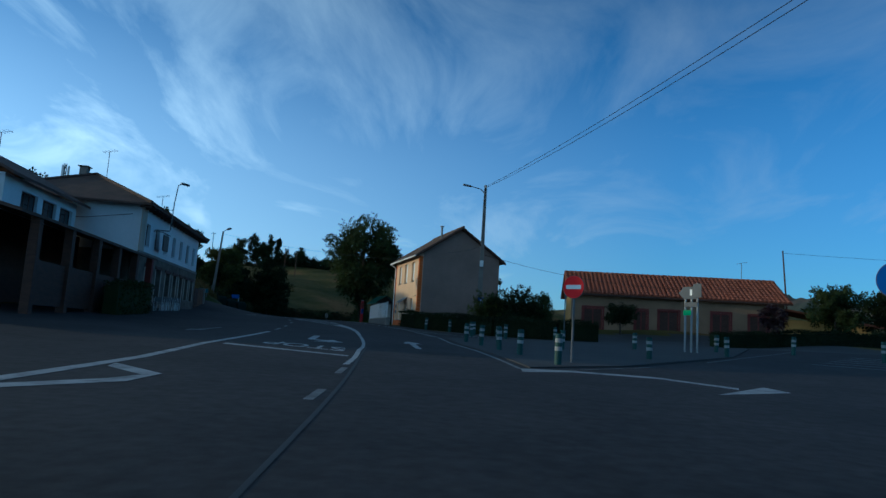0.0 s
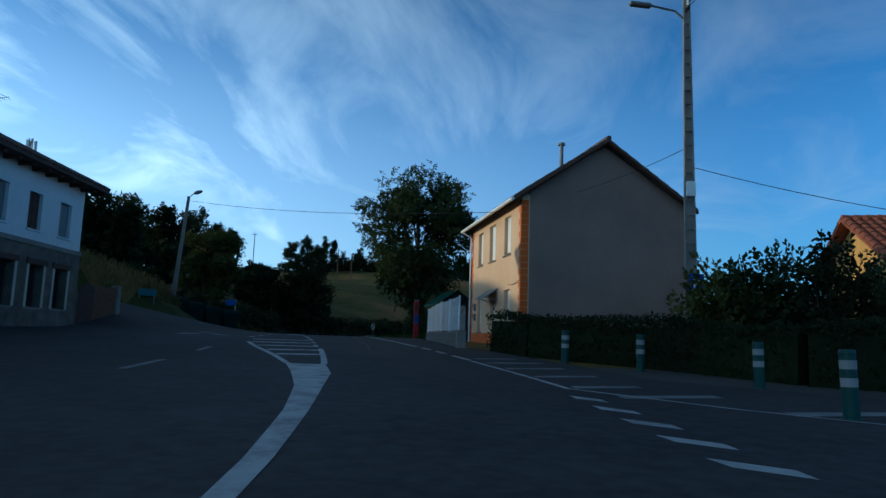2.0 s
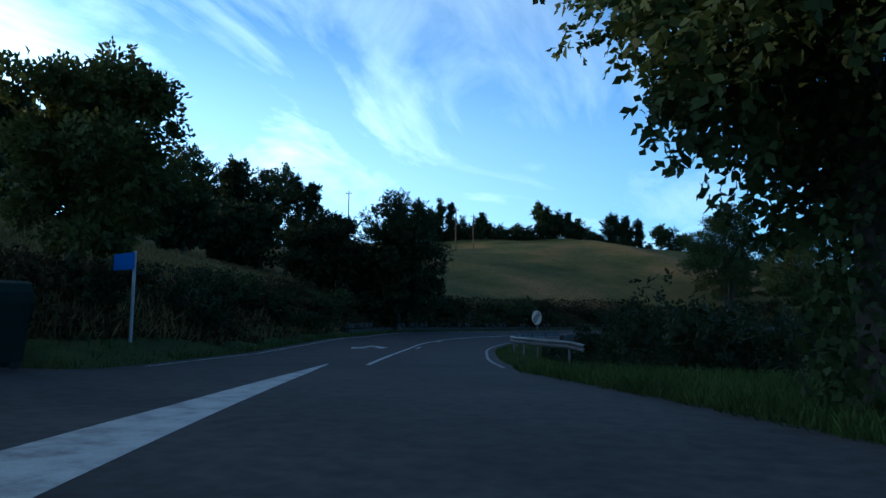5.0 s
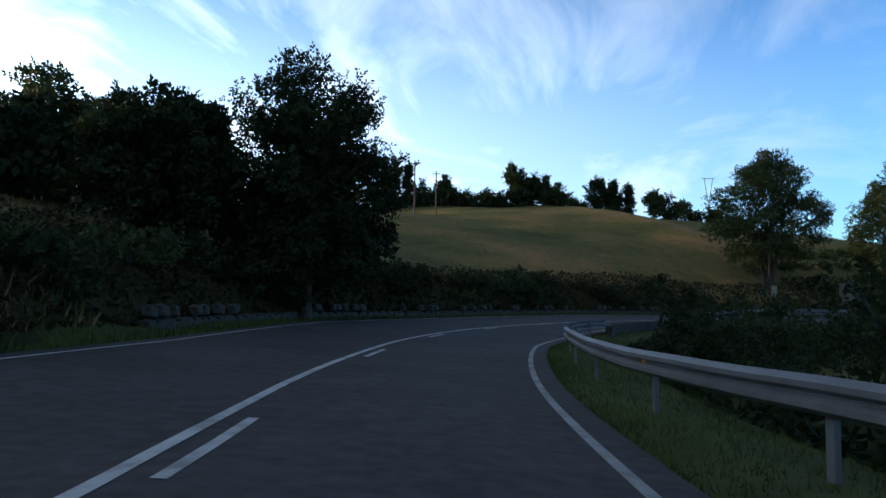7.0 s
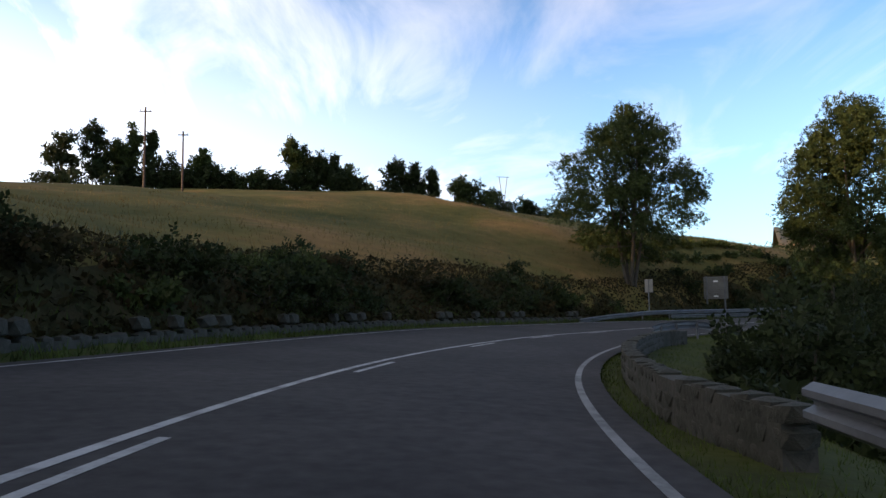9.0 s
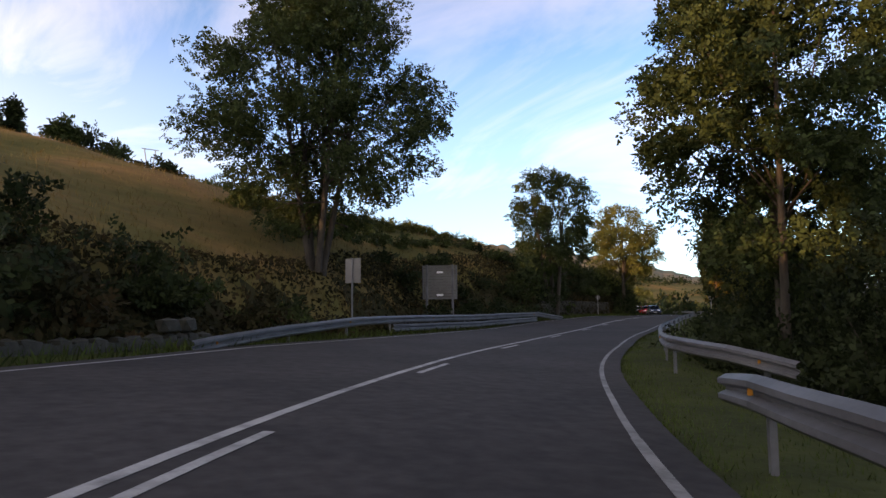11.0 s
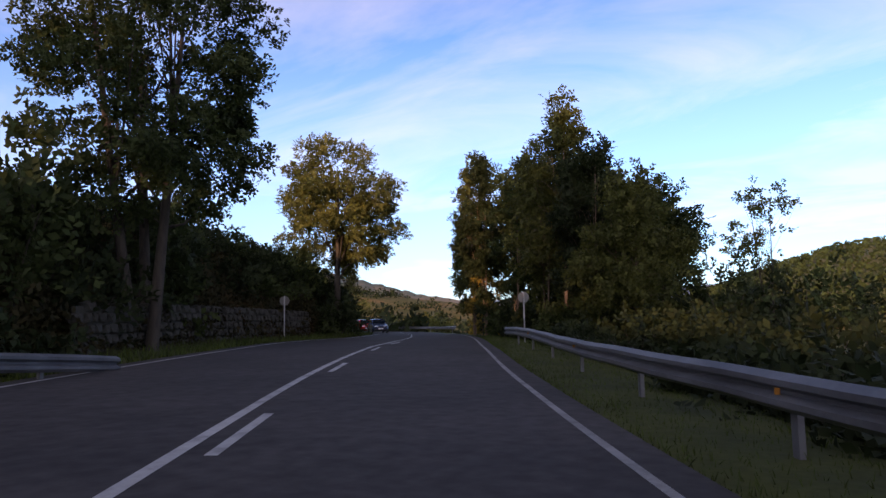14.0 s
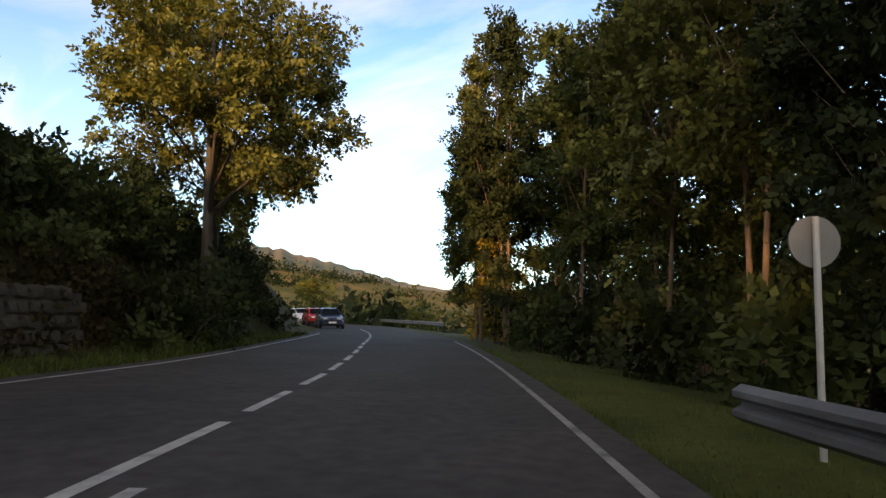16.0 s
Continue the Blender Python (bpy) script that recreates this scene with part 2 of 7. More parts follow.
BOLLARD = mat("green_plastic", (0.012, 0.055, 0.048), (0.010, 0.042, 0.037), 1.5, 0.5, 0.05)
REFLECT = mat("reflective_band", (0.34, 0.34, 0.34), (0.24, 0.24, 0.24), 2, 0.4)
YELLOW = mat("amber_reflector", (0.5, 0.2, 0.01), (0.4, 0.15, 0.01), 2, 0.4)
GREENP = mat("green_poster", (0.10, 0.50, 0.14), (0.08, 0.42, 0.12), 2, 0.6)
BIN = mat("green_bin_plastic", (0.010, 0.022, 0.017), (0.008, 0.016, 0.013), 1.5, 0.8, spec=0.1)
CARBLUE = mat("dark_blue_car_paint", (0.02, 0.035, 0.075), (0.018, 0.03, 0.065), 1, 0.25, spec=0.6)
CARRED = mat("red_car_paint", (0.45, 0.02, 0.02), (0.4, 0.018, 0.018), 1, 0.25, spec=0.6)
CARWHITE = mat("white_car_paint", (0.7, 0.7, 0.7), (0.65, 0.65, 0.65), 1, 0.25, spec=0.6)
RUBBER = mat("tyre_rubber", (0.02, 0.02, 0.02), (0.025, 0.025, 0.025), 2, 0.9)
FARWOOD = mat("far_woodland", (0.085, 0.080, 0.020), (0.035, 0.042, 0.014), 0.06, 0.95, 0.8, fine=0.4)
FARFIELD = mat("far_fields", (0.26, 0.14, 0.07), (0.06, 0.07, 0.035), 0.02, 0.95, 0.3, c3=(0.10, 0.09, 0.045), fine=0.2)
# Aerial haze is painted into this pale blue.
FARHAZE = mat("haze_tinted_ridge", (0.26, 0.30, 0.40), (0.22, 0.27, 0.36), 0.002, 0.95, 0)


# ---- building helpers ----
def part(name, bm, material, parent=None, label="", smooth=False):
    me = bpy.data.meshes.new(name)
    bm.to_mesh(me)
    bm.free()
    me.materials.append(material)
    if smooth:
        me.polygons.foreach_set("use_smooth", [True] * len(me.polygons))
    ob = new(name, me)
    if parent is not None:
        ob.parent = parent
    if label:
        ob["label"] = label
    return ob


def thing(name, label, category, group="", m=None, kind=""):
    ob = new(name)
    ob.matrix_basis = m or Matrix()
    return tagged(ob, label, category, group, kind)


def add_box(bm, x0, x1, y0, y1, z0, z1, m=None, bevel=0.0):
    vs = [bm.verts.new((x, y, z)) for z in (z0, z1) for y in (y0, y1) for x in (x0, x1)]
    fs = [(0, 2, 3, 1), (4, 5, 7, 6), (0, 1, 5, 4), (2, 6, 7, 3), (0, 4, 6, 2), (1, 3, 7, 5)]
    faces = [bm.faces.new([vs[i] for i in f]) for f in fs]
    if bevel:
        es = list({e for f in faces for e in f.edges})
        r = bmesh.ops.bevel(bm, geom=es, offset=bevel, segments=1, affect="EDGES")
        vs = list({v for f in faces if f.is_valid for v in f.verts} | {v for f in r["faces"] for v in f.verts})
    if m is not None:
        bmesh.ops.transform(bm, matrix=m, verts=vs)
    return vs


def boxbm(*a, bevel=0.0, m=None):
    bm = bmesh.new()
    add_box(bm, *a, m=m, bevel=bevel)
    return bm


def add_tube(bm, pts, radii, sides=8, cap=True):
    pts = [Vector(p) for p in pts]
    if isinstance(radii, (int, float)):
        radii = [radii] * len(pts)
    rings = []
    for i, p in enumerate(pts):
        t = (pts[min(i + 1, len(pts) - 1)] - pts[max(i - 1, 0)]).normalized()
        a = t.orthogonal().normalized() if abs(t.z) > 0.9 else t.cross(Vector((0, 0, 1))).normalized()
        b = t.cross(a)
        rings.append([bm.verts.new(p + (a * math.cos(k) + b * math.sin(k)) * radii[i]) for k in (2 * math.pi * j / sides for j in range(sides))])
    for r0, r1 in zip(rings, rings[1:]):
        for j in range(sides):
            bm.faces.new((r0[j], r0[(j + 1) % sides], r1[(j + 1) % sides], r1[j]))
    if cap:
        bm.faces.new(rings[0][::-1])
        bm.faces.new(rings[-1])


def tubebm(pts, radii, sides=8):
    bm = bmesh.new()
    add_tube(bm, pts, radii, sides)
    return bm


def discbm(radius, thick, sides=32, axis="y"):
    bm = bmesh.new()
    bmesh.ops.create_cone(bm, cap_ends=True, segments=sides, radius1=radius, radius2=radius, depth=thick)
    if axis == "y":
        bmesh.ops.rotate(bm, verts=bm.verts, matrix=Matrix.Rotation(math.pi / 2, 3, "X"))
    return bm


def add_poly(bm, pts, thick=0.0):
    top = [bm.verts.new(p) for p in pts]
    bm.faces.new(top)
    if thick:
        low = [bm.verts.new((p[0], p[1], p[2] - thick)) for p in pts]
        bm.faces.new(low[::-1])
        for i in range(len(pts)):
            j = (i + 1) % len(pts)
            bm.faces.new((top[i], low[i], low[j], top[j]))


def mesh_from(name, verts, faces, material, parent=None, smooth=False):
    me = bpy.data.meshes.new(name)
    me.from_pydata(verts, [], faces)
    me.materials.append(material)
    if smooth:
        me.polygons.foreach_set("use_smooth", [True] * len(me.polygons))
    ob = new(name, me)
    if parent is not None:
        ob.parent = parent
    return ob


def at(x, y, z=0.0, yaw=0.0):
    return pose(x, y, z, 0, 0, yaw)


# ---- the road's axis and the lie of the land ----
AXIS = [(0.6, -60, -0.9), (0.2, -30, -0.6), (0, 0, 0), (-0.69, 15.2, 0.44), (-2.39, 30.0, 0.89), (-4.92, 43.9, 1.40), (-8.35, 56.5, 1.82), (-12.18, 68.7, 2.00),
        (-15.77, 81.0, 1.86), (-19.02, 93.65, 1.59), (-21.44, 106.7, 1.37), (-21.70, 120.1, 1.21), (-19.01, 133.5, 1.09), (-12.79, 145.8, 0.98),
        (-4.20, 156.2, 0.90), (5.41, 164.6, 0.86), (15.29, 171.45, 0.95), (24.86, 177.9, 1.11), (34.44, 183.7, 1.24), (51.3, 194.3, 1.15),
        (70.0, 208.2, 0.95), (84, 222, 0.9), (93, 240, 0.9), (95, 270, 1.0), (85, 330, 1.2)]
A = np.array(AXIS, float)
chord = np.r_[0, np.cumsum(np.linalg.norm(np.diff(A[:, :2], axis=0), axis=1))]
slope = np.gradient(A, chord, axis=0)
fine = np.arange(0, chord[-1], 0.5)
ix = np.clip(np.searchsorted(chord, fine, side="right") - 1, 0, len(A) - 2)
hh = (chord[ix + 1] - chord[ix])[:, None]
uu = ((fine - chord[ix])[:, None]) / hh
LINE = ((2 * uu**3 - 3 * uu**2 + 1) * A[ix] + (uu**3 - 2 * uu**2 + uu) * hh * slope[ix] + (-2 * uu**3 + 3 * uu**2) * A[ix + 1] + (uu**3 - uu**2) * hh * slope[ix + 1])
RUN = np.r_[0, np.cumsum(np.linalg.norm(np.diff(LINE[:, :2], axis=0), axis=1))]
RUN -= RUN[np.argmin(np.hypot(LINE[:, 0], LINE[:, 1]))]
TAN = np.gradient(LINE[:, :2], axis=0)
TAN /= np.linalg.norm(TAN, axis=1)[:, None]


def bank_of(s):
    return np.interp(s, [85, 105, 165, 185], [0, 0.055, 0.055, 0.02])


def left_edge(s):
    return np.interp(s, [-60, 50, 56, 66, 71, 74, 76.5, 79, 81, 84, 92, 110, 122, 135, 150, 162, 175, 200, 215, 225, 260], [17, 17, 27, 25, 14, 9.6, 8.8, 10.6, 10.2, 7.6, 6.5, 6.9, 8.4, 7.5, 8.0, 6.9, 6.7, 6.75, 6.7, 5.5, 5.2])


def right_edge(s):
    return np.interp(s, [-60, 30, 36, 40, 43, 50, 56, 66, 69, 74, 80, 86, 92, 110, 118, 124, 150, 160, 176, 184, 200, 212, 224, 240], [34, 32, 16, 8.5, 5.2, 4.2, 3.5, 3.9, 5.0, 4.8, 3.6, 2.1, 1.8, 1.70, 1.55, 1.8, 1.57, 1.9, 2.15, 1.95, 1.93, 1.70, 1.75, 1.9])


def step(v, a, b):
    t = np.clip((v - a) / (b - a), 0, 1)
    return t * t * (3 - 2 * t)


def lie(s, d):
    """Height of the paved surface at a run along the road and a distance to its left."""
    return np.interp(s, RUN, LINE[:, 2]) + bank_of(s) * np.clip(d, -6, 14) + 0.045 * np.clip(d - 9, 0, 12) * (s < 90) + 0.035 * np.clip(-d - 9, 0, 30) * (s < 60) + 0.18 * np.clip(d - 5, 0, 14) * step(s, 60, 70) * (1 - step(s, 75, 87))


def nearest(x, y):
    x, y = np.atleast_1d(np.asarray(x, float)), np.atleast_1d(np.asarray(y, float))
    s, d = np.empty(len(x)), np.empty(len(x))
    for a in range(0, len(x), 4000):
        b = slice(a, a + 4000)
        i = ((x[b, None] - LINE[None, :, 0]) ** 2 + (y[b, None] - LINE[None, :, 1]) ** 2).argmin(1)
        dx, dy = x[b] - LINE[i, 0], y[b] - LINE[i, 1]
        s[b] = RUN[i] + dx * TAN[i, 0] + dy * TAN[i, 1]
        side = -dx * TAN[i, 1] + dy * TAN[i, 0]
        d[b] = np.sign(side) * np.hypot(dx, dy)
    return s, d


def wave(x, y, size, seed=0.0):
    return (np.sin(x / size + seed) * np.cos(y / size * 1.3 - seed * 2) + 0.5 * np.sin(x / size * 2.3 + y / size * 1.7 + seed * 3) + 0.3 * np.sin(y / size * 4.1 - x / size * 3.1)) / 1.8


def ground(x, y):
    """Height of the land: level with the road beside it, a hill to the left, a valley to the right."""
    s, d = nearest(x, y)
    x, y = np.atleast_1d(np.asarray(x, float)), np.atleast_1d(np.asarray(y, float))
    road = lie(s, d)
    le, re = left_edge(s), right_edge(s)
    over = d - le
    grade = np.interp(s, [40, 62, 76, 86, 100, 112, 150, 168, 185, 215, 228, 245, 270], [0.0, 0.11, 0.16, 0.27, 0.31, 0.30, 0.27, 0.35, 0.45, 0.40, 0.36, 0.32, 0.16])
    cap = np.interp(s, [40, 76, 88, 120, 140, 165, 185, 215, 235, 260], [8, 10, 18, 17, 17, 20, 22, 14, 13, 9])
    lipw = np.interp(s, [56, 66, 80, 92, 120, 165, 185, 215, 230, 250], [0.2, 1.4, 1.5, 0.9, 1.2, 1.4, 1.8, 2.9, 2.9, 2.6])
    shelf = np.interp(s, [60, 68, 88, 96, 160, 172, 196, 206, 226, 234], [0.8, 0.1, 0.1, 0.8, 0.8, 3.8, 3.8, 1.75, 1.75, 0.8])
    lip = lipw * step(over, shelf, shelf + 1.8 + 0.5 * lipw)
    rise = np.clip(over - 0.8 - shelf, 0, None) * grade * (1 + 0.03 * (shelf - 0.8))
    rise = cap * (1 - np.exp(-rise / np.maximum(cap, 0.1))) * 1.12
    left = (lip + rise + 0.5 * wave(x, y, 9.0, 1.0) * step(over, 4, 16)) * (over > 0)
    under = -d - re
    drop = np.interp(s, [60, 84, 94, 130, 165, 190, 215, 235], [0.0, 0.0, 0.14, 0.25, 0.28, 0.25, 0.12, 0.10])
    fall = -np.clip(under - 1.6, 0, 22) * drop + 0.25 * wave(x, y, 5.0, 2.0) * step(under, 3, 9)
    right = fall * (under > 0)
    h = road + left + right
    h = np.where((over < 0) & (under < 0), road - 0.10, h - 0.04)
    # plots beside the village street
    h = h + 0.55 * step(y, 47, 56) * step(x, 1, 8) * (1 - step(y, 90, 110)) * (1 - step(x, 60, 90))
    # far country
    r = np.hypot(x - 10, y - 130)
    far = step(r, 170, 420)
    ang = np.degrees(np.arctan2(-(x - 20), y - 170))
    far_h = 6 + 16 * np.exp(-((ang + 93) / 16) ** 2) * step(r, 150, 330) + 26 * np.exp(-((ang + 28) / 24) ** 2) + 22 * np.exp(-((ang - 60) / 60) ** 2) + 3 * wave(x, y, 60.0, 4.0)
    return h * (1 - far) + far_h * far


def gz(x, y):
    return float(ground(x, y)[0])


def sd(s, d, up=0.0):
    """A world point from a run along the road, a distance to its left and a height over the paving."""
    i = np.interp(s, RUN, np.arange(len(RUN)))
    k = int(min(max(i, 0), len(RUN) - 2))
    f = i - k
    p = LINE[k] * (1 - f) + LINE[k + 1] * f
    t = TAN[k] * (1 - f) + TAN[k + 1] * f
    t /= np.linalg.norm(t)
    return Vector((p[0] - t[1] * d, p[1] + t[0] * d, float(lie(np.array([s]), np.array([d]))[0]) + up))


def spread(lo, hi, a, b, near_step, far_most):
    mid = np.arange(a, b + 0.01, near_step)
    out_lo, out_hi, v, w = [], [], a, near_step
    while v > lo:
        w = min(w * 1.25, far_most)
        v -= w
        out_lo.append(v)
    v, w = b, near_step
    while v < hi:
        w = min(w * 1.25, far_most)
        v += w
        out_hi.append(v)
    return np.r_[out_lo[::-1], mid, out_hi]


gx, gy = spread(-1500, 1500, -62, 92, 1.1, 60), spread(-600, 1500, -12, 262, 1.1, 60)
GX, GY = np.meshgrid(gx, gy)
GZ = ground(GX.ravel(), GY.ravel())
nx, ny = len(gx), len(gy)
gv = np.stack([GX.ravel(), GY.ravel(), GZ], -1)
qi = (np.arange(ny - 1)[:, None] * nx + np.arange(nx - 1)[None]).ravel()
gf = np.stack([qi, qi + 1, qi + nx + 1, qi + nx], -1)
land = mesh_from("ground", gv.tolist(), gf.tolist(), GRASS, smooth=True)
land.data.materials.append(VERGE)
fx_, fy_ = (gv[gf[:, 0], 0] + gv[gf[:, 2], 0]) / 2, (gv[gf[:, 0], 1] + gv[gf[:, 2], 1]) / 2
fs_, fd_ = nearest(fx_, fy_)
beside = (fs_ > 66) & (-fd_ < right_edge(fs_) + 7) & (fd_ < left_edge(fs_) + 1.4)
land.data.materials.append(BANKSHADE)
land.data.materials.append(SLAB)
over_ = fd_ - left_edge(fs_)
# Foot of the left bank, which takes the shade-toned turf.
bank = (fs_ > 92) & (fs_ < 262) & (over_ >= 1.4) & (over_ < np.interp(fs_, [92, 110, 170, 190, 210, 262], [5.0, 5.0, 5.0, 6.0, 6.5, 9.0]) + 2.0 * wave(fx_, fy_, 3.0, 2.0))
yard = (fs_ > 8) & (fs_ < 46) & (-fd_ > right_edge(fs_) - 1) & (-fd_ < 30)
land.data.polygons.foreach_set("material_index", np.where(yard, 3, np.where(bank, 2, beside)).astype(np.int32))
tagged(land, "grassy hillside and verges, green and straw-coloured", "ground", kind="structure")

# the carriageway, one sheet from the village to the far bend
rs = np.arange(-58, 300, 1.0)
rv, rf = [], []
for s in rs:
    le, re = float(left_edge(s)), -float(right_edge(s))
    for k in range(13):
        rv.append(tuple(sd(s, re + (le - re) * k / 12, 0.0)))
for i in range(len(rs) - 1):
    for k in range(12):
        a = i * 13 + k
        rf.append((a, a + 13, a + 14, a + 1))
road = mesh_from("road", rv, [f[::-1] for f in rf], ASPHALT, smooth=True)
tagged(road, "worn grey asphalt carriageway through a bend", "road", kind="structure")


def ribbon(name, label, rows, material=PAINT, up=0.006, cat="road marking"):
    """A painted band: rows of run, distance to the left of its middle, width."""
    bm = bmesh.new()
    prev = None
    dense = []
    for (s0, d0, w0), (s1, d1, w1) in zip(rows, rows[1:]):
        n = max(1, int(abs(s1 - s0) / 1.0))
        dense += [(s0 + (s1 - s0) * k / n, d0 + (d1 - d0) * k / n, w0 + (w1 - w0) * k / n) for k in range(n)]
    dense.append(rows[-1])
    for s, d, w in dense:
        cur = (bm.verts.new(sd(s, d + w / 2, up)), bm.verts.new(sd(s, d - w / 2, up)))
        if prev:
            bm.faces.new((prev[0], prev[1], cur[1], cur[0]))
        prev = cur
    return tagged(part(name, bm, material), label, cat, kind="structure")


def patch(name, label, polys, material=PAINT, up=0.006):
    """Painted shapes given by corners of run and distance to the left."""
    bm = bmesh.new()
    for poly in polys:
        bm.faces.new([bm.verts.new(sd(s, d, up)) for s, d in poly])
    bmesh.ops.recalc_face_normals(bm, faces=bm.faces)
    for f in bm.faces:
        if f.normal.z < 0:
            f.normal_flip()
    return tagged(part(name, bm, material), label, "road marking", kind="structure")

# ---- road paint ----
ribbon("edge_line", "worn white edge line beside the island", [(16.1, -2.72, 0.12), (19.4, -2.8, 0.12), (23.7, -2.85, 0.12), (28.6, -2.68, 0.12), (34, -3.0, 0.12)], EDGE)
ribbon("edge_line", "white edge line past the hedge and wall", [(37.6, -6.2, 0.1), (39, -4.5, 0.1), (41, -2.8, 0.12), (44, -2.5, 0.12), (46.9, -2.22, 0.12)])
for s0, s1 in ((47.2, 48.9), (49.7, 50.8), (51.7, 52.9)):
    ribbon("edge_line", "short white dash of the edge line", [(s0, float(np.interp(s0, [47, 54], [-2.25, -1.7])), 0.14), (s1, float(np.interp(s1, [47, 54], [-2.25, -1.7])), 0.14)])
ribbon("edge_line", "white edge line beside the block wall", [(53.6, -1.72, 0.14), (56, -1.55, 0.14), (62.2, -1.28, 0.14), (66.7, -1.3, 0.14), (73, -1.25, 0.14)])
ribbon("edge_line", "white edge line along the inside of the bend", [(s, -float(right_edge(s)) + 0.40, 0.11) for s in range(88, 158, 3)], EDGE)
ribbon("edge_line", "thin worn edge line along the verge", [(s, -float(right_edge(s)) + 0.40, 0.09) for s in range(157, 244, 3)], EDGE)
ribbon("edge_line", "thin white edge line along the foot of the hill", [(s, float(left_edge(s)) - 0.45, 0.09) for s in range(86, 250, 3)], PAINT)
ribbon("centre_line", "white centre line at the junction", [(14.4, 1.28, 0.13), (16.7, 1.2, 0.13), (19.85, 1.18, 0.13), (21.6, 1.08, 0.11), (24, 1.05, 0.11), (31, 1.07, 0.14), (35.5, 1.05, 0.22), (38, 1.12, 0.28), (40.5, 1.25, 0.42), (42.6, 1.4, 0.7), (44.6, 1.66, 0.8)])
ribbon("centre_line", "white border of the hatched island", [(44.6, 1.28, 0.14), (47.8, 1.42, 0.14), (50.4, 1.52, 0.14)])
ribbon("centre_line", "white border of the hatched island", [(44.6, 2.02, 0.14), (46.4, 2.4, 0.14), (51, 3.43, 0.14), (53.8, 3.9, 0.14)])
for s0, a, b in ((47.6, 2.55, 1.45), (49.4, 2.95, 1.55), (51.5, 3.4, 1.72), (53.6, 3.75, 1.85), (56.1, 3.95, 1.95)):
    patch("hatch_bar", "white bar of the hatched traffic island", [[(s0 - 0.22, a), (s0 + 0.22, a), (s0 + 0.4, b), (s0 - 0.05, b)]])
for s0, s1 in ((51.4, 52.6), (53.9, 55.0), (56.5, 57.9), (59.2, 60.9), (62.2, 63.2), (65.0, 66.2)):
    ribbon("centre_line", "white dash of the centre line", [(s0, float(np.interp(s0, [50, 66], [1.6, 2.2])), 0.14), (s1, float(np.interp(s1, [50, 66], [1.6, 2.2])), 0.14)])
for s0, s1 in ((58.5, 59.7), (60.6, 62.0), (63.1, 64.4), (65.5, 67.3)):
    ribbon("lane_line", "white dash beside the turning lane", [(s0, float(np.interp(s0, [58, 68], [4.35, 3.35])), 0.13), (s1, float(np.interp(s1, [58, 68], [4.35, 3.35])), 0.13)])
ribbon("painted_wedge", "solid white painted wedge before the bend", [(66.6, 2.72, 1.1), (68, 2.8, 1.22), (71, 2.93, 1.36), (73.5, 3.0, 1.26), (79, 2.98, 0.75), (84, 3.0, 0.4), (88, 3.0, 0.06)])
for s0, s1 in ((8.6, 9.8), (12.3, 13.6)):
    ribbon("centre_line", "short worn white dash", [(s0, 1.28, 0.13), (s1, 1.25, 0.13)], FAINT)
ribbon("tar_seam", "dark sealed joint in the asphalt", [(3, 1.0, 0.05), (9, 1.05, 0.06), (14, 1.1, 0.06), (17, 1.1, 0.05), (22, 0.98, 0.04)], TAR, 0.004, "road")
ribbon("tar_seam", "dark crack in the lane", [(50.5, 0.1, 0.04), (54, -0.05, 0.05), (58, 0.1, 0.04)], TAR, 0.004, "road")
patch("tar_seam", "straight sealed cut across the lane", [[(66.5, -6), (66.9, -6), (70.6, 2.0), (70.3, 2.0)]], TAR, 0.004)
ribbon("lane_line", "long white lane line beside the bar", [(-6, 6.0, 0.25), (4, 5.6, 0.3), (8.9, 5.2, 0.3), (13.4, 5.07, 0.22), (19, 5.3, 0.2), (22.7, 5.19, 0.2), (29.6, 4.9, 0.2)])
for s0, s1 in ((31.7, 33.8), (36.4, 38.0), (42.4, 44.8), (48, 50)):
    ribbon("lane_line", "worn white lane dash", [(s0, float(np.interp(s0, [31, 45], [4.85, 4.5])), 0.15), (s1, float(np.interp(s1, [31, 45], [4.85, 4.5])), 0.15)], FAINT)
patch("painted_wedge", "white painted frame of a small traffic island", [[(11.9, 4.95), (10.6, 3.75), (10.3, 3.95), (11.3, 4.85)], [(10.6, 3.75), (9.4, 3.8), (7.6, 5.1), (8.2, 5.15), (9.6, 4.15), (10.3, 3.95)]])
patch("stop_line", "white stop line across the side lane", [[(16.94, 1.38), (17.25, 1.37), (19.66, 4.85), (19.15, 4.85)]])
patch("painted_arrow", "white turn arrow in the side lane", [[(28.2, 2.72), (28.2, 2.98), (25.2, 3.05), (25.2, 2.78)], [(25.3, 3.05), (24.9, 3.05), (24.3, 2.35), (24.7, 2.2)], [(25.3, 2.15), (23.6, 2.75), (23.7, 1.75)]])
patch("painted_arrow", "white straight-on arrow", [[(27.8, -0.8), (25.9, -0.42), (26.1, -1.2)], [(26.0, -0.7), (26.05, -0.93), (22.6, -0.86), (22.6, -0.66)]])
patch("painted_arrow", "worn white arrow near the bar", [[(26.4, 7.6), (27.6, 7.0), (27.8, 7.7)], [(27.6, 7.3), (27.6, 7.45), (30.7, 7.1), (30.7, 6.95)]], FAINT)
patch("painted_arrow", "white double-headed lane arrow", [[(59.6, 7.3), (61.0, 6.5), (61.5, 7.2)], [(61.2, 6.95), (61.4, 6.75), (63, 6.55), (62.8, 6.4)], [(62.9, 6.65), (62.6, 6.3), (60.9, 5.6), (61.3, 5.9)], [(61.6, 5.9), (60.2, 5.1), (60.4, 6.0)]], FAINT)
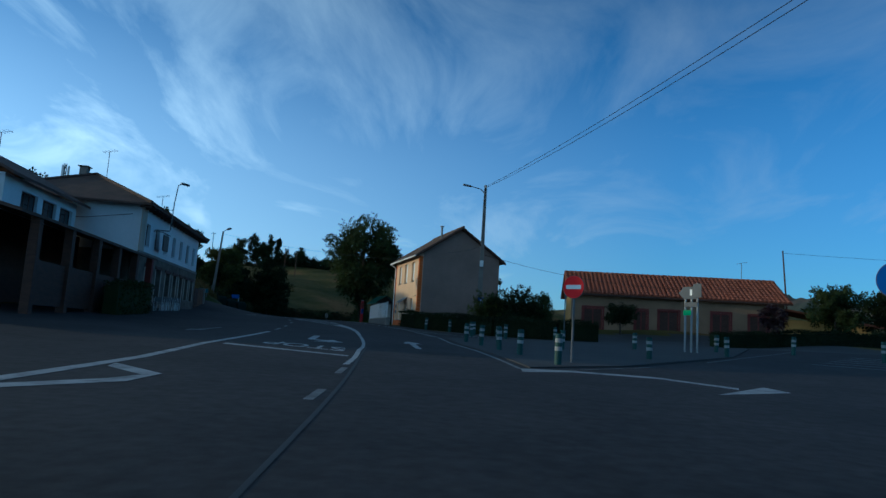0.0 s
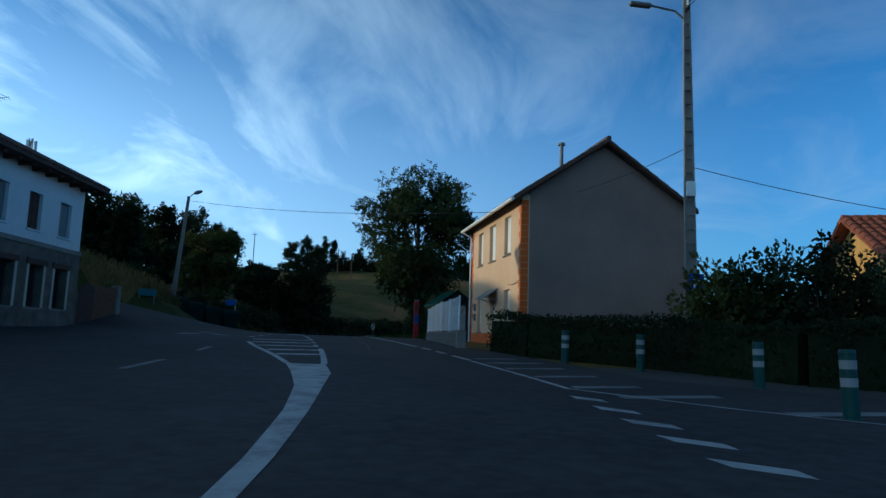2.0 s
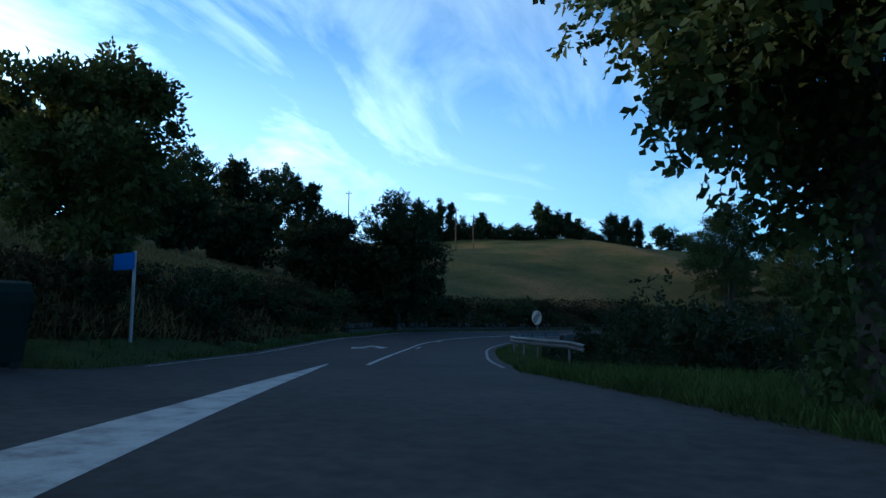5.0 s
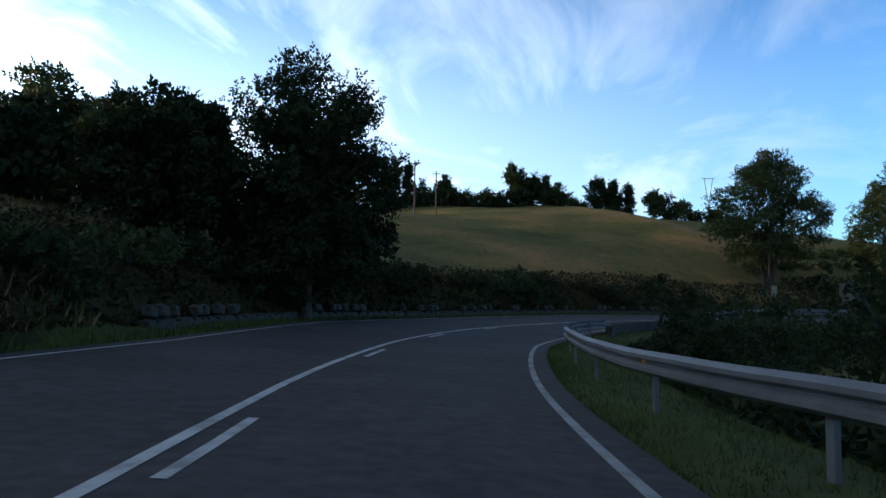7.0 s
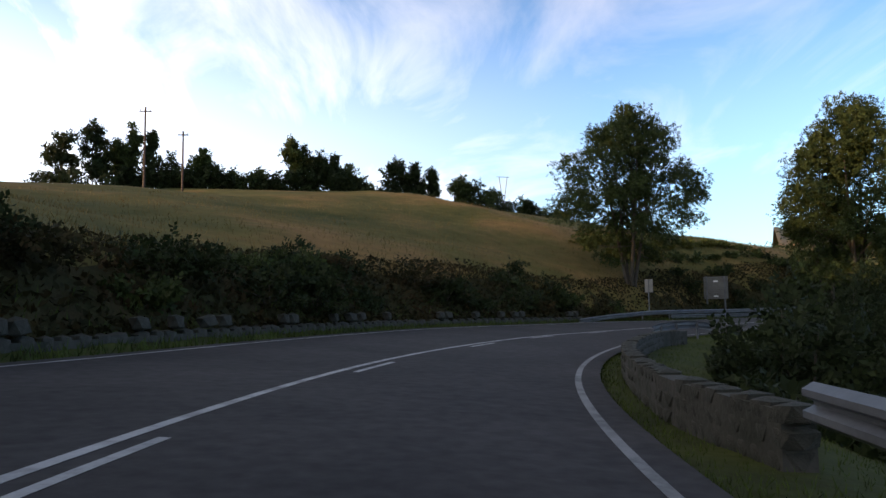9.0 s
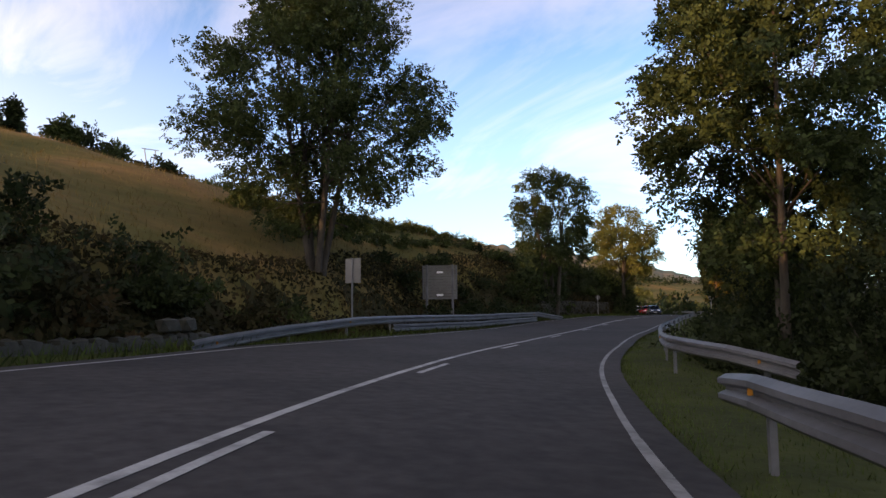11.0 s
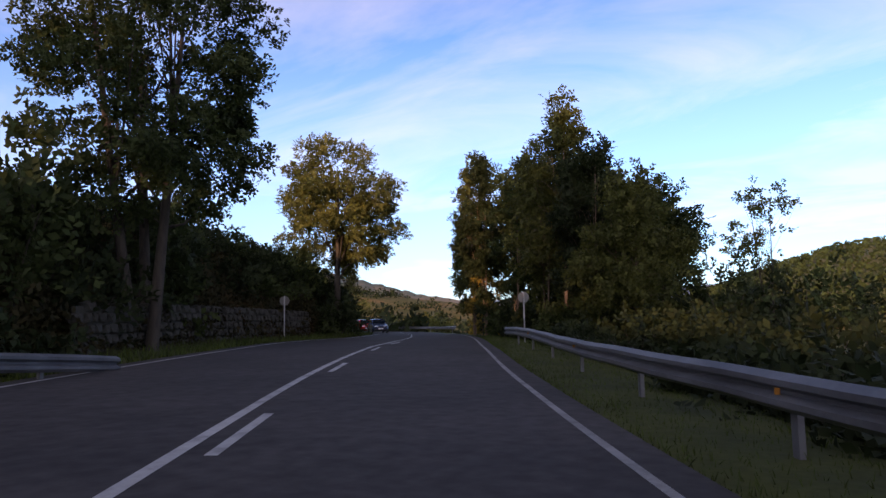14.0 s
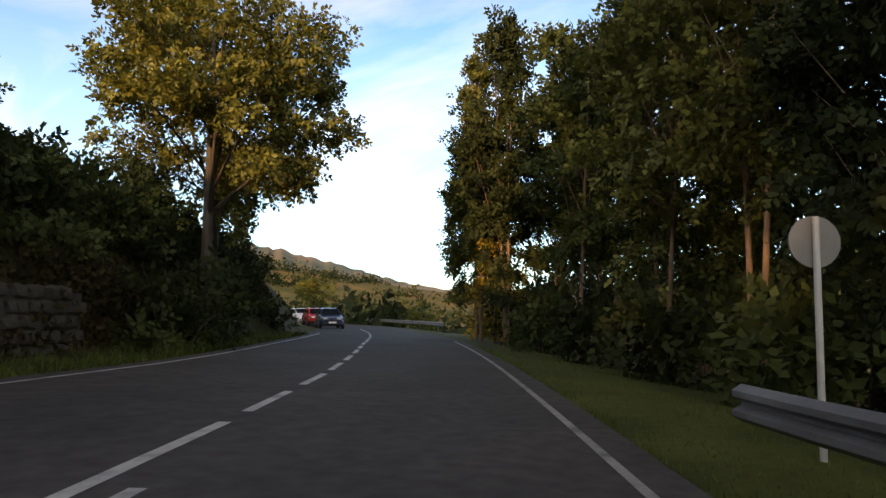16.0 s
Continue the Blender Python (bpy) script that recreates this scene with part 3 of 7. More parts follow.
patch("painted_arrow", "white double-headed lane arrow", [[(97.3, 4.05), (98.7, 4.3), (98.4, 3.5)], [(98.5, 4.0), (98.5, 3.8), (100.6, 3.6), (100.6, 3.8)], [(100.9, 3.85), (100.5, 3.4), (99.7, 3.15), (100, 3.5)], [(100.2, 2.98), (98.6, 3.02), (99.6, 3.6)]])
patch("give_way_band", "worn white give-way band at the side road", [[(15.2, -2.6), (16.2, -2.75), (16.4, -3.9), (15.95, -5.9), (14.1, -7.0), (13.7, -6.8), (15.4, -5.8), (15.9, -3.9)], [(12.4, -5.7), (15.1, -8.3), (14.2, -8.8)]])
for a in range(5):
    s0 = 35.5 + a * 1.05
    patch("hatch_bar", "slanted white bar of the side-road mouth", [[(s0, -2.62 + 0.02 * a), (s0 + 0.35, -2.55), (s0 - 0.05, -3.1 + 0.05 * a), (s0 - 0.35, -3.1 + 0.05 * a)]])
for s0, a, b in ((40.0, -3.3, -5.0), (41.2, -2.95, -4.2), (43.0, -2.75, -4.1), (44.8, -2.6, -4.0), (46.4, -2.5, -4.0), (47.8, -2.5, -3.7), (38.6, -5.0, -7.0)):
    patch("hatch_bar", "white bar of the hatched verge", [[(s0 - 0.16, a), (s0 + 0.18, a), (s0 + 0.5, b), (s0 + 0.2, b)]], FAINT)
for k in range(6):
    patch("hatch_bar", "worn white bar in the side road", [[(20.5 + k, -17 - 1.3 * k), (21.0 + k, -17 - 1.3 * k), (24 + k, -15.5 - 1.2 * k), (23.5 + k, -15.5 - 1.2 * k)]], FAINT)
ribbon("edge_line", "worn white line round the island", [(16.4, -3.9, 0.12), (19, -6.6, 0.12), (26.4, -14.4, 0.12), (33, -22, 0.12)], FAINT)
# centre line of the open road: solid, with dashes on the near side, then dashes alone
CS, CD = [88, 94, 101, 108, 115, 122, 135, 149, 153, 165, 176, 180, 196, 206, 211, 216, 223, 236, 300], [1.95, 1.97, 2.03, 2.3, 2.65, 2.8, 2.7, 2.6, 2.3, 1.8, 1.6, 1.66, 2.0, 2.3, 2.35, 2.05, 1.95, 2.2, 2.2]
ribbon("centre_line", "solid white centre line through the bend", [(s, float(np.interp(s, CS, CD)), 0.125) for s in [*range(88, 216, 3), 217.8]])
for s0 in (100.2, 109.8, 118.2, 126, 134, 142, 148, 153.9, 162, 170.5, 178.8, 186.4, 194, 201.4, 208.6, 213.2):
    ribbon("centre_line", "white dash beside the solid centre line", [(s, float(np.interp(s, CS, CD)) - 0.30, 0.11) for s in (s0, s0 + 1.1, s0 + 2.2)])
s0 = 218.5
while s0 < 262:
    ribbon("centre_line", "white dash of the centre line", [(q, float(np.interp(q, CS, CD)), 0.12) for q in (s0, s0 + 0.95, s0 + 1.9)])
    s0 += 2.75

# the lettering in the stop lane faces the traffic that comes from ahead
txt = bpy.data.curves.new("stop_lettering", "FONT")
txt.body, txt.align_x, txt.align_y, txt.size = "STOP", "CENTER", "CENTER", 1.0
txt.offset = 0.015
tmp = new("tmp_lettering", txt)
bpy.context.view_layer.update()
lettering = bpy.data.meshes.new_from_object(tmp.evaluated_get(bpy.context.evaluated_depsgraph_get()))
bpy.data.objects.remove(tmp)
lettering.materials.clear()
lettering.materials.append(PAINT)
xs = [v.co.x for v in lettering.vertices]
ys = [v.co.y for v in lettering.vertices]
for v in lettering.vertices:
    fx = (v.co.x - min(xs)) / (max(xs) - min(xs))
    fy = (v.co.y - min(ys)) / (max(ys) - min(ys))
    s_ = (1 - fx) * (20.56 - 1.8 * fy) + fx * (22.1 - 1.52 * fy)
    v.co = sd(s_, (1 - fx) * (1.59 - 0.03 * fy) + fx * (3.9 + 0.18 * fy), 0.007)
tagged(new("stop_lettering", lettering), "white STOP letters painted in the side lane", "road marking", kind="structure")

# paved island between the arms of the junction, with its low kerb
bm = bmesh.new()
isl = [(16.5, -3.05), (22, -3.15), (28, -3.0), (34, -3.35), (37, -6.2), (37.2, -11), (34, -20), (26.8, -14.3), (19.2, -6.4)]
add_poly(bm, [sd(s, d, 0.035) for s, d in isl], 0.08)
bmesh.ops.recalc_face_normals(bm, faces=bm.faces)
tagged(part("pavement", bm, SLAB), "dusty grey paved island at the junction", "pavement", kind="structure")


# ---- walls with openings ----
def add_wall(bm, x0, x1, z0, z1, y0, y1, holes):
    """A wall in the local xz plane from y0 to y1 deep; holes are (x0, x1, z0, z1)."""
    xc = sorted({x0, x1, *[h for o in holes for h in o[:2]]})
    zc = sorted({z0, z1, *[h for o in holes for h in o[2:]]})
    for xa, xb in zip(xc, xc[1:]):
        run = None
        for za, zb in zip(zc, zc[1:]):
            mx, mz = (xa + xb) / 2, (za + zb) / 2
            solid = not any(o[0] < mx < o[1] and o[2] < mz < o[3] for o in holes)
            if solid:
                run = (run[0], zb) if run else (za, zb)
            if run and (not solid or zb == zc[-1]):
                add_box(bm, xa, xb, y0, y1, run[0], run[1])
                run = None


def wallbm(*a):
    bm = bmesh.new()
    add_wall(bm, *a)
    bmesh.ops.remove_doubles(bm, verts=bm.verts, dist=0.0005)
    return bm


def tiled_roof(length, run_, rise, pitch=0.24, amp=0.035, thick=0.10):
    """One slope of pan tiles: local x along the eaves, y up the slope."""
    bm = bmesh.new()
    n = int(length / pitch * 4)
    m_ = max(2, int(run_ / 0.42))
    rows = []
    for j in range(m_ + 1):
        for lapped in ((0, 1) if 0 < j < m_ else (0,)):
            row = []
            for i in range(n + 1):
                x = length * i / n
                ph = (x / pitch) % 1.0
                z = rise * j / m_ + amp * abs(math.sin(math.pi * ph)) * 2 + (0.03 if lapped else 0.0)
                row.append(bm.verts.new((x, run_ * j / m_, z)))
            rows.append(row)
    low = [[bm.verts.new((x, 0, -thick)) for x in (0, length)], [bm.verts.new((x, run_, rise - thick)) for x in (0, length)]]
    for r0, r1 in zip(rows, rows[1:]):
        for i in range(n):
            bm.faces.new((r0[i], r0[i + 1], r1[i + 1], r1[i]))
    bm.faces.new((low[0][1], low[0][0], low[1][0], low[1][1]))
    bm.faces.new([low[0][0], low[0][1]] + rows[0][::-1])
    bm.faces.new([low[1][1], low[1][0]] + rows[-1])
    bm.faces.new([low[1][0], low[0][0]] + [r[0] for r in rows])
    bm.faces.new([low[0][1], low[1][1]] + [r[-1] for r in rows][::-1])
    return bm


def moved(bm, m):
    bmesh.ops.transform(bm, matrix=m, verts=bm.verts)
    return bm


def window(parent, x0, x1, z0, z1, depth, frame_mat, glass=DARKGLASS, shutter=None, gap=0.0, sill=CONCRETE, mullions=1, name="window"):
    """A window set into a wall whose outer face is local y = 0."""
    y = -depth
    bm = bmesh.new()
    t = 0.06
    add_box(bm, x0, x0 + t, y - 0.05, y, z0, z1)
    add_box(bm, x1 - t, x1, y - 0.05, y, z0, z1)
    add_box(bm, x0 + t, x1 - t, y - 0.05, y, z1 - t, z1)
    add_box(bm, x0 + t, x1 - t, y - 0.05, y, z0, z0 + t)
    for k in range(mullions):
        xm = x0 + (x1 - x0) * (k + 1) / (mullions + 1)
        add_box(bm, xm - 0.03, xm + 0.03, y - 0.045, y - 0.005, z0 + t, z1 - t)
    w = part(name, bm, frame_mat, parent)
    part("pane", boxbm(x0 + t, x1 - t, y - 0.035, y - 0.02, z0 + t, z1 - t), glass, w)
    if shutter:
        bm = bmesh.new()
        z, prof = z0 + gap, []
        while z < z1 - 0.03:
            prof += [(y + 0.022, z), (y + 0.022, z + 0.042), (y + 0.016, z + 0.046), (y + 0.016, z + 0.052)]
            z += 0.056
        prof = prof + [(y + 0.004, prof[-1][1]), (y + 0.004, prof[0][1])]
        ra = [bm.verts.new((x0 + 0.03, yy, zz)) for yy, zz in prof]
        rb = [bm.verts.new((x1 - 0.03, yy, zz)) for yy, zz in prof]
        for q in range(len(prof)):
            bm.faces.new((ra[q], ra[(q + 1) % len(prof)], rb[(q + 1) % len(prof)], rb[q]))
        bm.faces.new(ra)
        bm.faces.new(rb[::-1])
        bmesh.ops.recalc_face_normals(bm, faces=bm.faces)
        part("shutter", bm, shutter, w)
    if sill:
        part("sill", boxbm(x0 - 0.06, x1 + 0.06, y - 0.02, 0.06, z0 - 0.07, z0 - 0.003, bevel=0.01), sill, w)
    return w


# ---- two-storey house beside the road ----
def house_cream():
    L, D, E, R = 8.5, 7.3, 6.6, 9.05
    h = thing("house", "two-storey cream house with orange quoins and white shutters", "house", m=at(-2.1, 57.7, 1.45, 106.8))
    up = [(1.5, 2.5, 4.3, 6.0), (3.95, 5.05, 4.28, 6.0), (6.3, 7.25, 4.28, 5.95)]
    low = [(1.5, 2.35, 0.98, 2.78), (6.4, 7.2, 0.98, 2.75)]
    door = (3.8, 4.62, 0.04, 2.4)
    part("front_wall", wallbm(0, L, 0.92, E, -0.35, 0, up + low + [(door[0], door[1], 0.92, door[3])]), PLASTER, h)
    part("plinth", wallbm(-0.005, L + 0.005, -1.0, 0.92, -0.35, 0.012, [(door[0], door[1], 0.04, 0.92)]), ORANGE, h, "orange painted plinth")
    for x in (0.0, L - 0.35):
        bm = bmesh.new()
        a = [bm.verts.new((x, y, z)) for y, z in ((-0.35, -1), (-D, -1), (-D, E), (-D / 2, R - 0.12), (-0.35, E + (R - 0.12 - E) * 0.1))]
        b = [bm.verts.new((x + 0.35, v.co.y, v.co.z)) for v in a]
        bm.faces.new(a)
        bm.faces.new(b[::-1])
        for i in range(5):
            bm.faces.new((a[i], b[i], b[(i + 1) % 5], a[(i + 1) % 5]))
        bmesh.ops.recalc_face_normals(bm, faces=bm.faces)
        part("gable_wall", bm, GABLE, h, "grey rendered gable wall")
    part("back_wall", boxbm(0.35, L - 0.35, -D, -D + 0.3, -1, E), GABLE, h)
    part("plinth", boxbm(-0.014, 0.0, -D, -0.36, -1.0, 0.9), ORANGE, h, "orange painted plinth")
    for x0, s in ((0.0, 1), (L, -1)):
        for k in range(21):
            wdt = 0.30 if k % 2 else 0.18
            z = 0.92 + k * 0.26
            if z + 0.25 > E:
                break
            a, b = (x0 - 0.012, x0 + wdt) if s > 0 else (x0 - wdt, x0 + 0.012)
            part("quoin", boxbm(a, b, -wdt if k % 2 else -0.3, 0.014, z, z + 0.245), ORANGE, h)
    for w, gap in zip(up, (0.12, 0.02, 0.15)):
        window(h, *w, 0.17, GREY, shutter=WHITE, gap=gap)
    window(h, *low[0], 0.17, WHITE, shutter=WHITE, gap=0.32)
    window(h, *low[1], 0.17, WHITE, shutter=WHITE, gap=0.42)
    dr = part("door", boxbm(door[0] + 0.03, door[1] - 0.03, -0.22, -0.16, 0.05, door[3] - 0.02, bevel=0.01), WHITE, h, "white panelled front door")
    for zz in (0.25, 1.05, 1.7):
        part("door_panel", boxbm(door[0] + 0.15, door[1] - 0.15, -0.16, -0.148, zz, zz + 0.55, bevel=0.008), WHITE, dr)
    part("door_handle", tubebm([(door[0] + 0.1, -0.15, 1.05), (door[0] + 0.1, -0.1, 1.05), (door[0] + 0.2, -0.1, 1.05)], 0.012), GALV, dr)
    part("doorstep", boxbm(door[0] - 0.3, door[1] + 0.3, 0, 0.5, -0.4, 0.03, bevel=0.02), CONCRETE, h)
    bm = bmesh.new()
    add_poly(bm, [(3.45, 0.0, 2.95), (3.45, 0.62, 2.52), (5.15, 0.62, 2.52), (5.15, 0.0, 2.95)], 0.06)
    for x in (3.55, 5.05):
        add_tube(bm, [(x, 0, 2.4), (x, 0.55, 2.52)], 0.02, 6)
    bmesh.ops.recalc_face_normals(bm, faces=bm.faces)
    part("door_canopy", bm, GREY, h, "small grey sloping canopy over the door")
    for z in (1.55, 2.05):
        part("meter_box", boxbm(7.5, 7.78, 0, 0.1, z, z + 0.35, bevel=0.01), GREY, h)
    part("lantern", tubebm([(3.55, 0.02, 2.1), (3.55, 0.12, 2.15), (3.55, 0.12, 1.95)], [0.015, 0.015, 0.05]), BLACK, h)
    over = 0.45
    run_ = D / 2 + over
    rise = (R - E) * run_ / (D / 2)
    front = moved(tiled_roof(L + 0.8, run_, rise), Matrix.Translation((L + 0.4, over, E - (R - E) * over / (D / 2) + 0.1)) @ Matrix.Rotation(math.pi, 4, "Z"))
    part("roof", front, TILE_D, h, "old brown tiled roof slope")
    rear = moved(tiled_roof(L + 0.8, run_, rise), Matrix.Translation((-0.4, -D - over, E - (R - E) * over / (D / 2) + 0.1)))
    part("roof", rear, TILE_D, h, "old brown tiled roof slope")
    part("ridge_cap", tubebm([(-0.42, -D / 2, R + 0.13), (L + 0.42, -D / 2, R + 0.13)], 0.12, 8), TILE_D, h)
    for k in range(15):
        x = -0.3 + k * (L + 0.6) / 14
        part("rafter_tail", boxbm(x - 0.05, x + 0.05, -0.1, 0.40, -0.06, 0.06, m=Matrix.Translation((0, 0, E - 0.06)) @ Matrix.Rotation(-0.62, 4, "X")), WOOD_D, h)
    for x in (-0.36, L + 0.36):
        bm = bmesh.new()
        add_tube(bm, [(x, over + 0.02, E - 0.36), (x, -D / 2, R + 0.0)], 0.07, 4)
        add_tube(bm, [(x, -D - over, E - 0.36), (x, -D / 2, R + 0.0)], 0.07, 4)
        part("bargeboard", bm, WOOD_D, h)
    bm = bmesh.new()
    add_tube(bm, [(-0.45, over + 0.07, E - 0.30), (L + 0.45, over + 0.07, E - 0.30)], 0.075, 8)
    add_tube(bm, [(L + 0.3, over + 0.05, E - 0.34), (L + 0.1, 0.08, E - 0.65), (L + 0.1, 0.08, 0.1)], 0.045, 8)
    part("gutter", bm, WHITE, h, "white gutter and downpipe")
    part("flue_pipe", tubebm([(1.6, -2.3, R - 1.0), (1.6, -2.3, R + 0.25), (1.6, -2.3, R + 0.26), (1.6, -2.3, R + 0.36)], [0.09, 0.09, 0.17, 0.17], 10), GREY, h)
    part("cable", tubebm([(0.1, 0.03, 3.05), (0.9, 0.05, 2.92), (1.6, 0.03, 2.98)], 0.012, 5), BLACK, h)
    return h


house_cream()


# ---- block wall and mesh fence in front of the house ----
def wall_run(p0, p1, rows, h_label):
    (x0, y0), (x1, y1) = p0, p1
    ln = math.hypot(x1 - x0, y1 - y0)
    return ln, math.degrees(math.atan2(y1 - y0, x1 - x0))


GARDEN = [(-4.3, 54.5), (-5.45, 59.3), (-6.95, 66.9)]
blocks_mesh = bpy.data.meshes.new("concrete_block")
bmb = boxbm(0.004, 0.396, -0.1, 0.1, 0.004, 0.196, bevel=0.006)
bmb.to_mesh(blocks_mesh)
bmb.free()
blocks_mesh.materials.append(BLOCK)
garden_wall = thing("garden_wall", "low grey concrete block wall round the front yard", "wall", kind="structure")
part("footing", tubebm([(GARDEN[0][0], GARDEN[0][1], 1.30), (GARDEN[1][0], GARDEN[1][1], 1.45), (GARDEN[2][0], GARDEN[2][1], 1.55)], 0.17, 4), CONCRETE, garden_wall)
fence = thing("mesh_fence", "white welded mesh fence on the block wall", "fence")
for a, b in zip(GARDEN, GARDEN[1:]):
    ln, yaw = wall_run(a, b, 4, "")
    z0 = gz(*a) - 0.05
    zb = [z0 + 0.10 + (0.25 if a is not GARDEN[0] else 0.0)]
    n = int(ln / 0.4)
    base = at(a[0], a[1], 1.64 if a is GARDEN[0] else 1.67, yaw)
    for r in range(3):
        for k in range(n):
            ob = new("concrete_block", blocks_mesh)
            ob.parent = garden_wall
            ob.matrix_basis = base @ Matrix.Translation((k * 0.4 + (0.2 if r % 2 else 0.0), random.uniform(-0.004, 0.004), r * 0.2))
    part("coping", moved(boxbm(-0.05, ln + 0.05, -0.12, 0.12, 0.6, 0.66, bevel=0.01), base), CONCRETE, garden_wall)
    part("joint_core", moved(boxbm(0.02, ln - 0.02, -0.085, 0.085, -0.3, 0.6), base), CONCRETE, garden_wall)
    np_ = max(2, round(ln / 2.45) + 1)
    for k in range(np_):
        part("fence_post", moved(tubebm([(ln * k / (np_ - 1), 0, 0.65), (ln * k / (np_ - 1), 0, 1.96)], 0.032, 8), base), WHITE, fence)
    for k in range(np_ - 1):
        xa, xb = ln * k / (np_ - 1) + 0.05, ln * (k + 1) / (np_ - 1) - 0.05
        bm = bmesh.new()
        x = xa
        while x < xb:
            add_tube(bm, [(x, 0.0, 0.72), (x, 0.0, 1.92)], 0.0035, 3, False)
            x += 0.055
        for z in (0.78, 0.85, 1.25, 1.32, 1.82, 1.89):
            add_tube(bm, [(xa, 0.01, z), (xb, 0.01, z)], 0.004, 3, False)
        part("mesh_panel", moved(bm, base), WHITE, fence)
part("gate_post", moved(boxbm(-0.22, 0.22, -0.16, 0.16, -0.5, 0.72, bevel=0.02), at(GARDEN[0][0] + 0.1, GARDEN[0][1] - 0.25, 1.62, 100)), CONCRETE, garden_wall)


# ---- the bar: white upper floor over stone, on the far side of the street ----
def house_bar():
    L, D, E, R, S = 16.3, 9.0, 6.05, 8.5, 3.15
    h = thing("bar_building", "long white and stone roadside bar with a hipped tile roof", "house", m=at(-20.85, 57.1, 1.95, -82))
    xs_up = [1.4 + 2.2 * k for k in range(7)]
    up = [(x - 0.45, x + 0.45, 3.65, 5.05) for x in xs_up]
    low = [(0.9, 1.9, 0.75, 2.35), (2.7, 3.7, 0.75, 2.35), (4.6, 5.6, 0.75, 2.35), (6.5, 7.5, 0.0, 2.35), (8.4, 9.6, 0.75, 2.35), (10.9, 12.1, 0.0, 2.4), (13.4, 14.6, 0.75, 2.35)]
    part("upper_wall", wallbm(0, L, S, E, -0.4, 0, up), WHITEWALL, h, "whitewashed upper wall")
    part("stone_wall", wallbm(0, L, -1.0, S, -0.45, 0.05, low), STONE, h, "rubble stone ground floor")
    part("end_wall", boxbm(L - 0.4, L, -D, -0.4, S, E), WHITEWALL, h)
    part("end_wall", boxbm(L - 0.45, L + 0.05, -D, -0.45, -1, S), STONE, h)
    part("end_wall", boxbm(0, 0.4, -D, -0.4, -1, E), BEIGE, h)
    part("back_wall", boxbm(0.4, L - 0.4, -D, -D + 0.3, -1, E), BEIGE, h)
    part("string_course", boxbm(-0.02, L + 0.06, 0.0, 0.09, S - 0.1, S + 0.08), CONCRETE, h)
    part("corner_pier", boxbm(L - 0.9, L + 0.07, 0.002, 0.07, S + 0.08, E), BEIGE, h)
    for k, w in enumerate(up):
        window(h, *w, 0.2, WOOD_D, sill=WHITEWALL)
        if k in (0, 1, 2, 3):
            for side in (0, 1):
                x0 = w[0] + 0.02 + side * 0.44
                part("shutter", boxbm(x0, x0 + 0.42, -0.17, -0.13, w[2] + 0.03, w[3] - 0.03, bevel=0.008), GREY if k != 1 else WOOD_D, h)
    for w in low:
        if w[2] > 0:
            window(h, *w, 0.25, WOOD_D, sill=CONCRETE)
        else:
            d = part("door", boxbm(w[0] + 0.04, w[1] - 0.04, -0.3, -0.24, w[2], w[3] - 0.03, bevel=0.01), WOOD_D, h, "dark wooden door")
            part("door_handle", tubebm([(w[1] - 0.15, -0.24, 1.05), (w[1] - 0.15, -0.18, 1.05), (w[1] - 0.25, -0.18, 1.05)], 0.012), GALV, d)
        part("lintel", boxbm(w[0] - 0.2, w[1] + 0.2, 0.04, 0.10, w[3], w[3] + 0.22, bevel=0.01), WOOD_D, h)
        for x in (w[0] - 0.14, w[1]):
            part("jamb", boxbm(x, x + 0.14, 0.045, 0.075, w[2], w[3]), BEIGE, h)
    o = 0.7
    def hip(pts, mat_, name="roof"):
        bm = bmesh.new()
        add_poly(bm, pts, 0.12)
        bmesh.ops.recalc_face_normals(bm, faces=bm.faces)
        return part(name, bm, mat_, h)
    a, b, c, d = (-o, o, E), (L + o, o, E), (L + o, -D - o, E), (-o, -D - o, E)
    r0, r1 = (4.4, -D / 2, R), (L - 4.4, -D / 2, R)
    for pts in ((a, r0, r1, b), (b, r1, c), (c, r1, r0, d), (d, r0, a)):
        hip(pts, TILE_D)
    bm = bmesh.new()
    n = 62
    for i in range(n):
        x = -o + (L + 2 * o) * (i + 0.5) / n
        lo = max(0.0, min(1.0, min(x + o, L + o - x) / (4.4 + o)))
        top = (x, o - (D / 2 + o) * lo, E + (R - E) * lo + 0.03)
        add_tube(bm, [(x, o + 0.03, E + 0.03), top], 0.075, 5)
    part("tile_ribs", bm, TILE_D, h)
    for p, q in ((a, r0), (b, r1), (c, r1), (d, r0), (r0, r1)):
        part("hip_cap", tubebm([Vector(p) + Vector((0, 0, 0.04)), Vector(q) + Vector((0, 0, 0.04))], 0.11, 6), TILE_D, h)
    part("soffit", boxbm(-o + 0.05, L + o - 0.05, 0.0, o - 0.05, E - 0.14, E - 0.13), WOOD_D, h)
    for k in range(20):
        x = -0.5 + k * (L + 1.0) / 19
        part("rafter_tail", boxbm(x - 0.05, x + 0.05, 0, o - 0.08, E - 0.27, E - 0.15), WOOD_D, h)
    ch = part("chimney", boxbm(11.7, 12.2, -5.5, -5.0, R - 0.9, R + 0.25, bevel=0.02), CONCRETE, h)
    part("chimney_cap", boxbm(11.6, 12.3, -5.6, -4.9, R + 0.4, R + 0.47, bevel=0.02), CONCRETE, ch)
    for x in (11.7, 12.1):
        part("chimney_post", boxbm(x, x + 0.1, -5.5, -5.0, R + 0.25, R + 0.4), CONCRETE, ch)
